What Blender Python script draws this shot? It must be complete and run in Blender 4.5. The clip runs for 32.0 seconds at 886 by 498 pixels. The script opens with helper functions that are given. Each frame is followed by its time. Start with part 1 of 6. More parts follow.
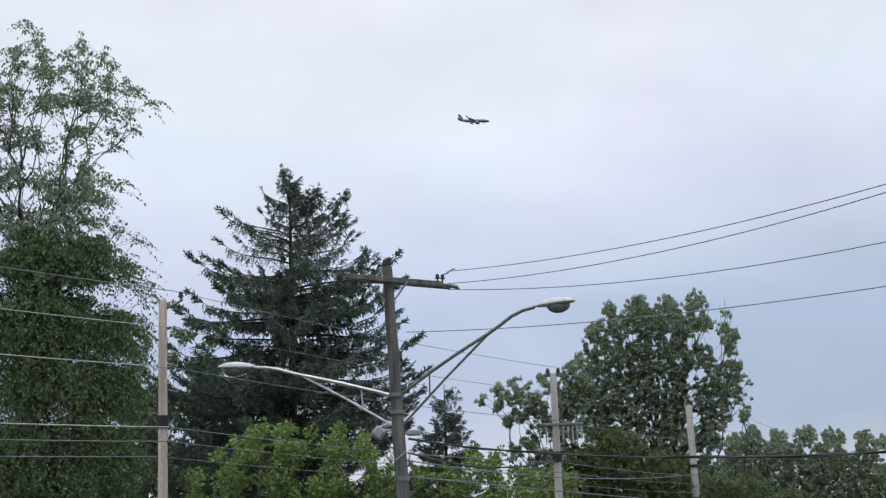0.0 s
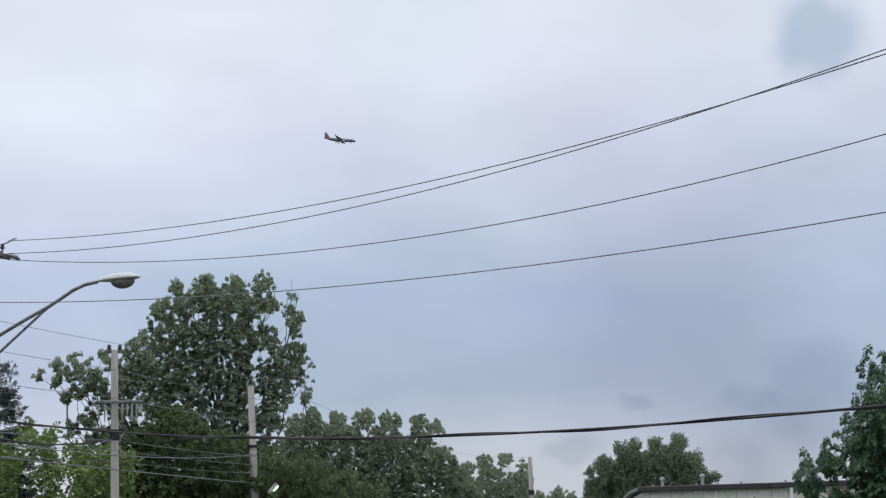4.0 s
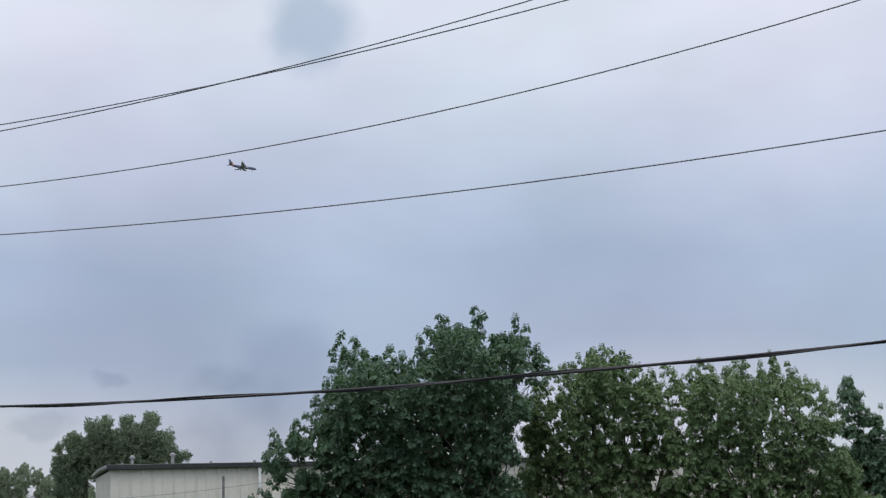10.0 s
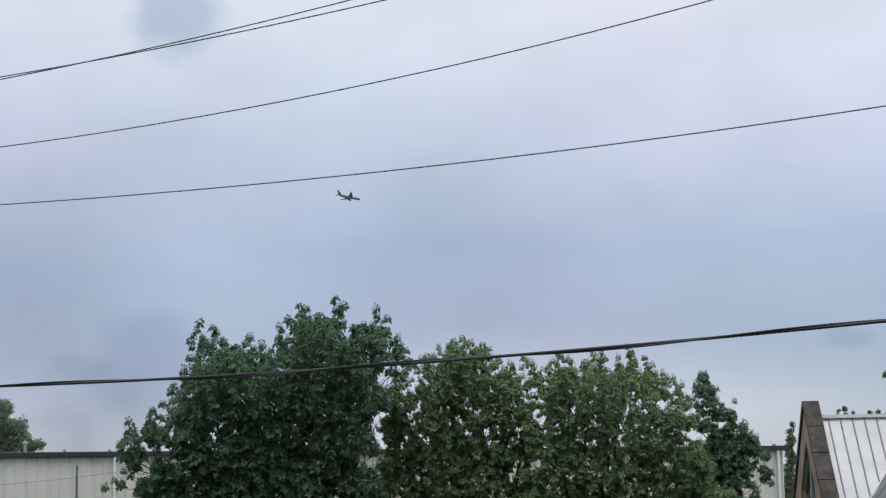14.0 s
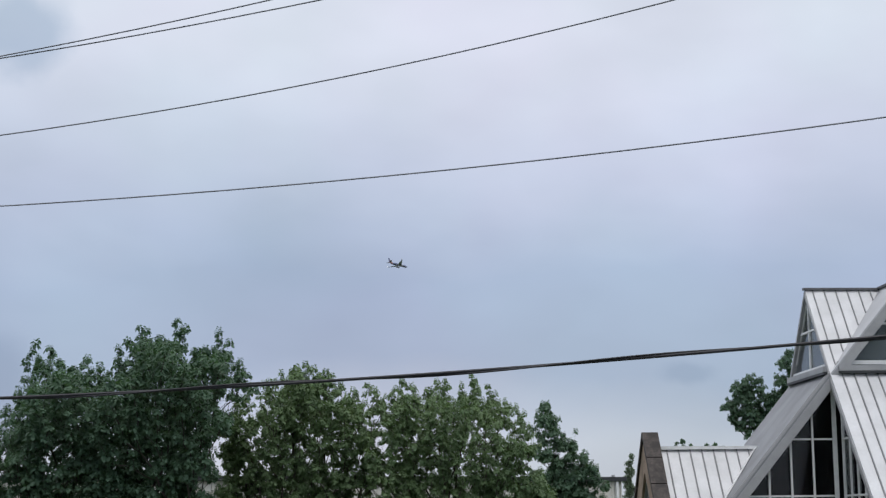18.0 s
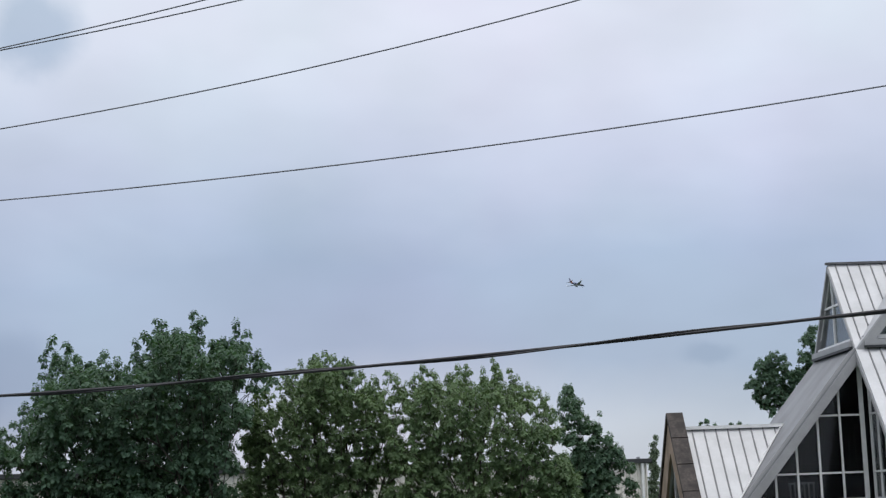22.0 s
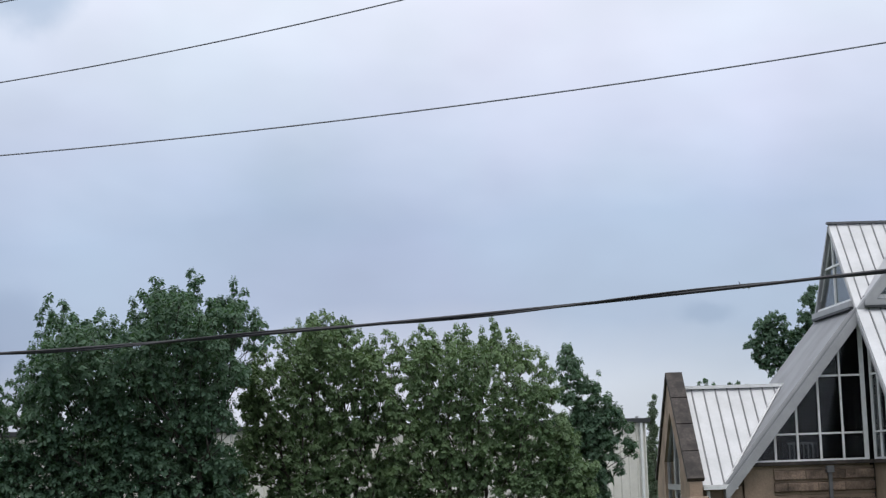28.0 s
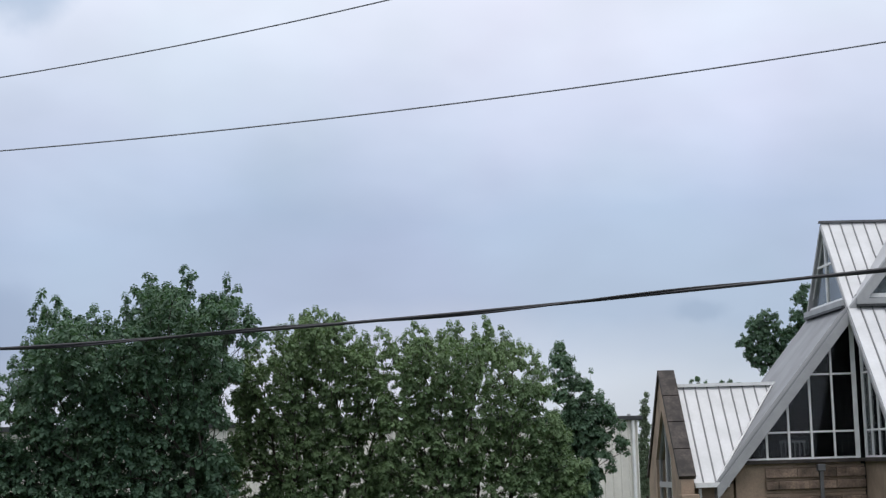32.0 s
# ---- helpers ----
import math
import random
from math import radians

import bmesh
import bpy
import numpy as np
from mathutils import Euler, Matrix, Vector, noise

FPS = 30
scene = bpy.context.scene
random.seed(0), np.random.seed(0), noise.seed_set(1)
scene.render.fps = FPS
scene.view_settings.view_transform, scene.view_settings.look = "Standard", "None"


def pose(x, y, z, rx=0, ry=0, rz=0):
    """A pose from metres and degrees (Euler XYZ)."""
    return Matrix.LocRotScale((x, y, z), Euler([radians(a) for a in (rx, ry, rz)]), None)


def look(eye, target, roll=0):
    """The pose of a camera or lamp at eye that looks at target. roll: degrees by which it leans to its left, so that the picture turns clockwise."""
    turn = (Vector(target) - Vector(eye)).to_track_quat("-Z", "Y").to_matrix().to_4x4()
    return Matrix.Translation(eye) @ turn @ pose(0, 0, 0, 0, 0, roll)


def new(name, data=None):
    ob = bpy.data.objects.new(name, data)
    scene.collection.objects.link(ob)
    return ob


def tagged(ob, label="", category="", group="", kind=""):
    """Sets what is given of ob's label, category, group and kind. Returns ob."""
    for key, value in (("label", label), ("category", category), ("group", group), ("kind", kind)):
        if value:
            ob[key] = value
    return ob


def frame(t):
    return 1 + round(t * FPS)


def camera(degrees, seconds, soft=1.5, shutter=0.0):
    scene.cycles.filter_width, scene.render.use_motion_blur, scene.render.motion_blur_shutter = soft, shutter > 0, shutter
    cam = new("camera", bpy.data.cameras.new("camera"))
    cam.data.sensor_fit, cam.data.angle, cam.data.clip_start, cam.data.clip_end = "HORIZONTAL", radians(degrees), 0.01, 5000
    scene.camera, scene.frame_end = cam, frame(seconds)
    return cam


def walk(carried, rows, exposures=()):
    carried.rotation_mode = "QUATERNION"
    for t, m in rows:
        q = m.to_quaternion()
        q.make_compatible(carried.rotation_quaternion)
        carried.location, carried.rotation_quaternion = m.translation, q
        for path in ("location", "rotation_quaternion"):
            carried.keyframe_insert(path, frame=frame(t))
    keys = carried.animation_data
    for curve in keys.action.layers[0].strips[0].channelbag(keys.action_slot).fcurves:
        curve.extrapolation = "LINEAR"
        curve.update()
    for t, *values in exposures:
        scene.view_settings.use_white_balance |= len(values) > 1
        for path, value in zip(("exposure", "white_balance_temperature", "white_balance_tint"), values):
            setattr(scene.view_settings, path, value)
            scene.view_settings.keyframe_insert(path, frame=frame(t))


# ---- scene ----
# ---------------- camera and its walk ----------------
EYE = 3.6
cam = camera(29.76, 32.0, soft=1.3)
# seconds, metres stepped ahead, height of the eye, and the three turns of the camera in degrees
ROWS = [
    (0.0, 0.000, 3.600, 101.012, 1.857, 0.440),
    (0.5, 0.011, 3.601, 100.807, 1.919, -1.321),
    (1.0, 0.025, 3.602, 100.669, 1.962, -3.277),
    (1.5, 0.044, 3.603, 100.564, 1.988, -5.310),
    (2.0, 0.063, 3.604, 100.474, 1.969, -7.302),
    (2.5, 0.083, 3.605, 100.360, 1.931, -9.207),
    (3.0, 0.108, 3.606, 100.236, 1.917, -11.053),
    (3.5, 0.139, 3.607, 100.056, 1.829, -12.827),
    (5.5, 0.132, 3.610, 99.278, 1.525, -18.831),
    (6.0, 0.156, 3.611, 99.190, 1.428, -20.275),
    (6.5, 0.191, 3.610, 99.148, 1.404, -21.957),
    (7.0, 0.211, 3.608, 99.134, 1.394, -23.642),
    (7.5, 0.213, 3.607, 99.129, 1.386, -25.168),
    (8.0, 0.202, 3.605, 99.116, 1.349, -26.693),
    (8.5, 0.189, 3.603, 99.113, 1.337, -28.157),
    (9.0, 0.182, 3.602, 99.009, 1.303, -29.578),
    (9.5, 0.184, 3.600, 98.827, 1.403, -31.076),
    (10.0, 0.188, 3.599, 98.664, 1.355, -32.380),
    (10.5, 0.203, 3.593, 98.591, 1.356, -33.422),
    (11.0, 0.215, 3.588, 98.611, 1.474, -34.230),
    (11.5, 0.228, 3.583, 98.711, 1.473, -34.798),
    (12.0, 0.245, 3.577, 98.797, 1.319, -35.290),
    (12.5, 0.266, 3.572, 98.814, 1.147, -35.799),
    (13.0, 0.290, 3.567, 98.701, 1.031, -36.256),
    (13.5, 0.317, 3.562, 98.561, 0.882, -36.729),
    (14.0, 0.342, 3.556, 98.319, 1.000, -37.184),
    (14.5, 0.347, 3.549, 98.022, 1.217, -37.610),
    (16.5, 0.343, 3.518, 97.345, 2.002, -38.368),
    (17.0, 0.388, 3.511, 97.876, 1.720, -39.166),
    (17.5, 0.464, 3.503, 98.553, 1.100, -40.672),
    (18.0, 0.562, 3.496, 99.266, 0.535, -42.595),
    (18.5, 0.667, 3.488, 99.812, 0.147, -44.339),
    (19.0, 0.761, 3.481, 100.145, 0.151, -45.175),
    (19.5, 0.843, 3.485, 100.162, 0.394, -44.897),
    (20.0, 0.911, 3.489, 99.998, 0.859, -43.873),
    (20.5, 0.971, 3.494, 99.802, 1.243, -42.916),
    (21.0, 1.018, 3.498, 99.532, 1.591, -42.247),
    (21.5, 1.052, 3.503, 99.189, 1.850, -41.872),
    (22.0, 1.074, 3.507, 98.839, 2.037, -41.753),
    (22.5, 1.090, 3.512, 98.493, 2.249, -41.725),
    (23.0, 1.103, 3.516, 98.250, 2.380, -41.736),
    (23.5, 1.118, 3.521, 98.041, 2.428, -41.732),
    (24.0, 1.147, 3.525, 97.855, 2.387, -41.843),
    (24.5, 1.200, 3.526, 97.740, 2.228, -42.077),
    (26.5, 1.266, 3.530, 97.705, 1.820, -42.224),
    (27.0, 1.320, 3.531, 97.621, 1.826, -41.999),
    (27.5, 1.349, 3.532, 97.520, 1.895, -41.860),
    (28.0, 1.361, 3.532, 97.430, 1.900, -41.812),
    (28.5, 1.365, 3.533, 97.413, 1.982, -41.840),
    (29.0, 1.362, 3.534, 97.429, 2.004, -41.912),
    (29.5, 1.349, 3.535, 97.440, 2.077, -42.019),
    (30.0, 1.327, 3.536, 97.410, 2.085, -42.135),
    (30.5, 1.303, 3.536, 97.361, 1.999, -42.234),
    (31.0, 1.286, 3.536, 97.325, 1.973, -42.261),
    (31.5, 1.285, 3.536, 97.307, 1.844, -42.223),
    (32.0, 1.296, 3.536, 97.310, 1.677, -42.080),
]
AHEAD = (math.sin(radians(42)), math.cos(radians(42)))
walk(cam, [(t, pose(s * AHEAD[0], s * AHEAD[1], z, rx, ry, rz)) for t, s, z, rx, ry, rz in ROWS],
     exposures=[(0.0, 0.07), (1.5, 0.05), (3.5, 0.02), (7.0, 0.0), (14.5, 0.02), (16.5, 0.14), (17.2, 0.12), (18.5, -0.06), (20.0, -0.06), (21.0, 0.0), (22.5, 0.06), (24.0, 0.12), (27.0, 0.18), (32.0, 0.18)])


def at(az, d):
    """Plan place at a bearing (degrees right of the first view) and distance from the first eye."""
    return d * math.sin(radians(az)), d * math.cos(radians(az))


# ---------------- world, sun, exposure ----------------
SUN_EL, SUN_AZ = 70.0, 205.0
world = bpy.data.worlds.new("overcast_sky")
scene.world = world
world.use_nodes = True


def build_sky():
    nt = world.node_tree
    nt.nodes.clear()
    N, L = nt.nodes.new, nt.links.new
    out, bg = N("ShaderNodeOutputWorld"), N("ShaderNodeBackground")
    sky = N("ShaderNodeTexSky")
    sky.sky_type = "NISHITA"
    sky.sun_disc = False
    sky.sun_elevation, sky.sun_rotation = radians(SUN_EL), radians(SUN_AZ)
    sky.air_density, sky.dust_density = 1.0, 2.0
    dim = N("ShaderNodeVectorMath")
    dim.operation = "SCALE"
    dim.inputs["Scale"].default_value = 0.10
    L(sky.outputs["Color"], dim.inputs[0])
    tc = N("ShaderNodeTexCoord")
    # broad banks of cloud, flattened towards the horizon
    mp = N("ShaderNodeMapping")
    mp.inputs["Scale"].default_value = (1.0, 1.0, 1.9)
    L(tc.outputs["Generated"], mp.inputs["Vector"])
    n1 = N("ShaderNodeTexNoise")
    n1.inputs["Scale"].default_value, n1.inputs["Detail"].default_value, n1.inputs["Roughness"].default_value = 2.6, 5.0, 0.52
    n1.inputs["Distortion"].default_value = 0.3
    L(mp.outputs["Vector"], n1.inputs["Vector"])
    sep = N("ShaderNodeSeparateXYZ")
    L(tc.outputs["Generated"], sep.inputs["Vector"])
    # layers by height: pale near the horizon, a blue-grey deck above it, pale again higher up
    deck = N("ShaderNodeValToRGB")
    r = deck.color_ramp
    r.elements[0].position, r.elements[0].color = 0.0, (0.60, 0.63, 0.70, 1)
    r.elements[1].position, r.elements[1].color = 1.0, (1.50, 1.54, 1.60, 1)
    for p, c in ((0.045, (0.57, 0.61, 0.70)), (0.085, (0.40, 0.475, 0.62)), (0.14, (0.42, 0.505, 0.665)), (0.20, (0.60, 0.66, 0.80)), (0.27, (0.735, 0.775, 0.88)), (0.40, (0.80, 0.83, 0.90)), (0.65, (1.20, 1.24, 1.30))):
        e = r.elements.new(p)
        e.color = (*c, 1)
    wob = N("ShaderNodeMath")
    wob.operation = "MULTIPLY_ADD"
    wob.inputs[1].default_value, wob.inputs[2].default_value = 0.11, -0.055
    L(n1.outputs["Fac"], wob.inputs[0])
    h = N("ShaderNodeMath")
    h.operation = "ADD"
    L(sep.outputs["Z"], h.inputs[0])
    L(wob.outputs[0], h.inputs[1])
    L(h.outputs[0], deck.inputs["Fac"])
    # finer mottling
    n2 = N("ShaderNodeTexNoise")
    n2.inputs["Scale"].default_value, n2.inputs["Detail"].default_value, n2.inputs["Roughness"].default_value = 9.0, 3.0, 0.45
    L(mp.outputs["Vector"], n2.inputs["Vector"])
    mr = N("ShaderNodeMapRange")
    mr.inputs["From Min"].default_value, mr.inputs["From Max"].default_value = 0.3, 0.7
    mr.inputs["To Min"].default_value, mr.inputs["To Max"].default_value = 0.94, 1.06
    L(n2.outputs["Fac"], mr.inputs["Value"])
    sc = N("ShaderNodeVectorMath")
    sc.operation = "SCALE"
    L(deck.outputs["Color"], sc.inputs[0])
    L(mr.outputs["Result"], sc.inputs["Scale"])
    # faint drifts from lavender to cool blue
    n4 = N("ShaderNodeTexNoise")
    n4.inputs["Scale"].default_value, n4.inputs["Detail"].default_value = 6.5, 2.0
    L(tc.outputs["Generated"], n4.inputs["Vector"])
    drift = N("ShaderNodeValToRGB")
    drift.color_ramp.elements[0].position, drift.color_ramp.elements[0].color = 0.36, (0.975, 1.0, 0.99, 1)
    drift.color_ramp.elements[1].position, drift.color_ramp.elements[1].color = 0.64, (1.0, 0.972, 1.0, 1)
    L(n4.outputs["Fac"], drift.inputs["Fac"])
    tinted = N("ShaderNodeVectorMath")
    tinted.operation = "MULTIPLY"
    L(sc.outputs[0], tinted.inputs[0])
    L(drift.outputs["Color"], tinted.inputs[1])
    mix = N("ShaderNodeMixRGB")
    mix.inputs["Fac"].default_value = 0.90
    L(dim.outputs[0], mix.inputs["Color1"])
    L(tinted.outputs[0], mix.inputs["Color2"])
    prev = mix.outputs["Color"]
    # small darker wisps of cloud: bearing, elevation, half-angle (degrees), depth
    for az, el, size, depth, wob, tone in (
            (-3.0, 8.0, 13.0, 0.50, 0.10, (1.34, 1.30, 1.24)), (22.5, 8.2, 6.5, 0.26, 0.10, (0.40, 0.45, 0.50)), (38, 9.5, 6.0, 0.12, 0.10, (0.40, 0.46, 0.54)),
            (28.1, 16.4, 1.55, 0.45, 0.018, (0.28, 0.45, 0.58)), (21.3, 4.35, 0.7, 0.26, 0.020, (0.40, 0.46, 0.56)), (27.2, 4.45, 1.9, 0.26, 0.03, (0.40, 0.48, 0.58)),
            (24.9, 4.25, 1.3, 0.22, 0.03, (0.42, 0.48, 0.58)), (26.0, 2.2, 2.0, 0.34, 0.022, (0.45, 0.48, 0.58)), (24.2, 1.9, 1.4, 0.24, 0.022, (0.45, 0.48, 0.58)),
            (19.0, 2.9, 1.2, 0.28, 0.022, (0.45, 0.48, 0.58)), (51.0, 4.9, 1.0, 0.22, 0.012, (0.40, 0.50, 0.60))):
        # low puffs are flatter than they are wide
        flat = 2.3 if size < 1.4 else 1.0
        from_mid = N("ShaderNodeVectorMath")
        from_mid.operation = "SUBTRACT"
        a, e = radians(az), radians(el)
        from_mid.inputs[1].default_value = (math.sin(a) * math.cos(e), math.cos(a) * math.cos(e), math.sin(e))
        press = N("ShaderNodeVectorMath")
        press.operation = "MULTIPLY"
        press.inputs[1].default_value = (1, 1, flat)
        L(from_mid.outputs[0], press.inputs[0])
        d = N("ShaderNodeVectorMath")
        d.operation = "LENGTH"
        L(press.outputs[0], d.inputs[0])
        add = N("ShaderNodeVectorMath")
        add.operation = "MULTIPLY_ADD"
        n3 = N("ShaderNodeTexNoise")
        n3.inputs["Scale"].default_value, n3.inputs["Detail"].default_value = (45.0 if wob < 0.025 else 25.0 if wob < 0.05 else 8.0), 3.0
        L(tc.outputs["Generated"], n3.inputs["Vector"])
        add.inputs[1].default_value = (wob, wob, wob)
        L(n3.outputs["Color"], add.inputs[0])
        sub = N("ShaderNodeVectorMath")
        sub.operation = "SUBTRACT"
        sub.inputs[1].default_value = (wob / 2, wob / 2, wob / 2)
        L(tc.outputs["Generated"], sub.inputs[0])
        L(sub.outputs[0], add.inputs[2])
        L(add.outputs[0], from_mid.inputs[0])
        m = N("ShaderNodeMapRange")
        m.interpolation_type = "SMOOTHSTEP"
        m.inputs["From Min"].default_value, m.inputs["From Max"].default_value = radians(size) * 1.3, radians(size) * (0.45 if size < 3 else 0.1)
        m.inputs["To Min"].default_value, m.inputs["To Max"].default_value = 0.0, depth
        L(d.outputs["Value"], m.inputs["Value"])
        mx = N("ShaderNodeMixRGB")
        mx.blend_type = "MULTIPLY"
        L(m.outputs["Result"], mx.inputs["Fac"])
        L(prev, mx.inputs["Color1"])
        mx.inputs["Color2"].default_value = (*tone, 1)
        prev = mx.outputs["Color"]
    L(prev, bg.inputs["Color"])
    bg.inputs["Strength"].default_value = 1.04
    L(bg.outputs[0], out.inputs["Surface"])


build_sky()
sun = new("sun", bpy.data.lights.new("sun", "SUN"))
sun.data.energy, sun.data.angle, sun.data.color = 1.0, radians(45), (1.0, 0.96, 0.9)
sun.matrix_world = look((0, 0, 50), (-math.sin(radians(SUN_AZ)) * 50 / math.tan(radians(SUN_EL)), -math.cos(radians(SUN_AZ)) * 50 / math.tan(radians(SUN_EL)), 0))


# ---------------- materials ----------------
def surface(name, colour, rough=0.6, metal=0.0, vary=0.25, scale=3.0, fine=30.0, bump=0.15, spec=0.5, stretch=(1, 1, 1), rand=0.0, tint=None, streak=0.0):
    """A Principled surface with stains at a large scale, grain at a small one and relief."""
    m = bpy.data.materials.new(name)
    m.use_nodes = True
    nt = m.node_tree
    N, L = nt.nodes.new, nt.links.new
    b = nt.nodes["Principled BSDF"]
    b.inputs["Metallic"].default_value, b.inputs["Specular IOR Level"].default_value = metal, spec
    tc = N("ShaderNodeTexCoord")
    mp = N("ShaderNodeMapping")
    mp.inputs["Scale"].default_value = stretch
    L(tc.outputs["Object"], mp.inputs["Vector"])
    big, small = N("ShaderNodeTexNoise"), N("ShaderNodeTexNoise")
    for n, s, d in ((big, scale, 4), (small, fine, 3)):
        n.inputs["Scale"].default_value, n.inputs["Detail"].default_value = s, d
        L(mp.outputs["Vector"], n.inputs["Vector"])
    mix = N("ShaderNodeMixRGB")
    dark = tint or tuple(c * (1 - vary) for c in colour)
    mix.inputs["Color1"].default_value = (*dark, 1)
    mix.inputs["Color2"].default_value = (*[min(1, c * (1 + vary * 0.5)) for c in colour], 1)
    ramp = N("ShaderNodeMapRange")
    ramp.inputs["From Min"].default_value, ramp.inputs["From Max"].default_value = 0.35, 0.65
    L(big.outputs["Fac"], ramp.inputs["Value"])
    L(ramp.outputs["Result"], mix.inputs["Fac"])
    g = N("ShaderNodeMixRGB")
    g.blend_type = "MULTIPLY"
    g.inputs["Fac"].default_value = min(1, vary * 1.6)
    L(mix.outputs["Color"], g.inputs["Color1"])
    L(small.outputs["Fac"], g.inputs["Color2"])
    lift = N("ShaderNodeMixRGB")
    lift.blend_type = "MULTIPLY"
    lift.inputs["Fac"].default_value = 1.0
    k = 1 + vary * 0.7
    lift.inputs["Color2"].default_value = (k, k, k, 1)
    L(g.outputs["Color"], lift.inputs["Color1"])
    col = lift.outputs["Color"]
    if rand:
        oi = N("ShaderNodeObjectInfo")
        rr = N("ShaderNodeMapRange")
        rr.inputs["To Min"].default_value, rr.inputs["To Max"].default_value = 1 - rand, 1 + rand
        L(oi.outputs["Random"], rr.inputs["Value"])
        sc = N("ShaderNodeVectorMath")
        sc.operation = "SCALE"
        L(col, sc.inputs[0])
        L(rr.outputs["Result"], sc.inputs["Scale"])
        col = sc.outputs[0]
    L(col, b.inputs["Base Color"])
    rg = N("ShaderNodeMapRange")
    rg.inputs["To Min"].default_value, rg.inputs["To Max"].default_value = max(0.02, rough - 0.12), min(1, rough + 0.12)
    L(small.outputs["Fac"], rg.inputs["Value"])
    L(rg.outputs["Result"], b.inputs["Roughness"])
    if bump:
        bp = N("ShaderNodeBump")
        bp.inputs["Strength"].default_value, bp.inputs["Distance"].default_value = bump, 0.02
        L(small.outputs["Fac"], bp.inputs["Height"])
        L(bp.outputs["Normal"], b.inputs["Normal"])
    return m


def foliage(name, dark, light, through_col, rough=0.55):
    """Leaves: a colour of its own for every leaf, some light passing through."""
    m = bpy.data.materials.new(name)
    m.use_nodes = True
    nt = m.node_tree
    N, L = nt.nodes.new, nt.links.new
    b = nt.nodes["Principled BSDF"]
    out = nt.nodes["Material Output"]
    geo = N("ShaderNodeNewGeometry")
    tc = N("ShaderNodeTexCoord")
    n = N("ShaderNodeTexNoise")
    n.inputs["Scale"].default_value, n.inputs["Detail"].default_value = 0.9, 2
    L(tc.outputs["Object"], n.inputs["Vector"])
    add = N("ShaderNodeMath")
    add.operation = "MULTIPLY_ADD"
    add.inputs[1].default_value = 0.34
    L(geo.outputs["Random Per Island"], add.inputs[0])
    sub = N("ShaderNodeMapRange")
    sub.inputs["From Min"].default_value, sub.inputs["From Max"].default_value = 0.3, 0.7
    sub.inputs["To Max"].default_value = 0.66
    L(n.outputs["Fac"], sub.inputs["Value"])
    L(sub.outputs["Result"], add.inputs[2])
    mix = N("ShaderNodeMixRGB")
    mix.inputs["Color1"].default_value, mix.inputs["Color2"].default_value = (*dark, 1), (*light, 1)
    L(add.outputs[0], mix.inputs["Fac"])
    L(mix.outputs["Color"], b.inputs["Base Color"])
    b.inputs["Roughness"].default_value, b.inputs["Specular IOR Level"].default_value = rough, 0.24
    tr = N("ShaderNodeBsdfTranslucent")
    tr.inputs["Color"].default_value = (*through_col, 1)
    ms = N("ShaderNodeMixShader")
    ms.inputs["Fac"].default_value = 0.22
    L(b.outputs[0], ms.inputs[1])
    L(tr.outputs[0], ms.inputs[2])
    L(ms.outputs[0], out.inputs["Surface"])
    return m


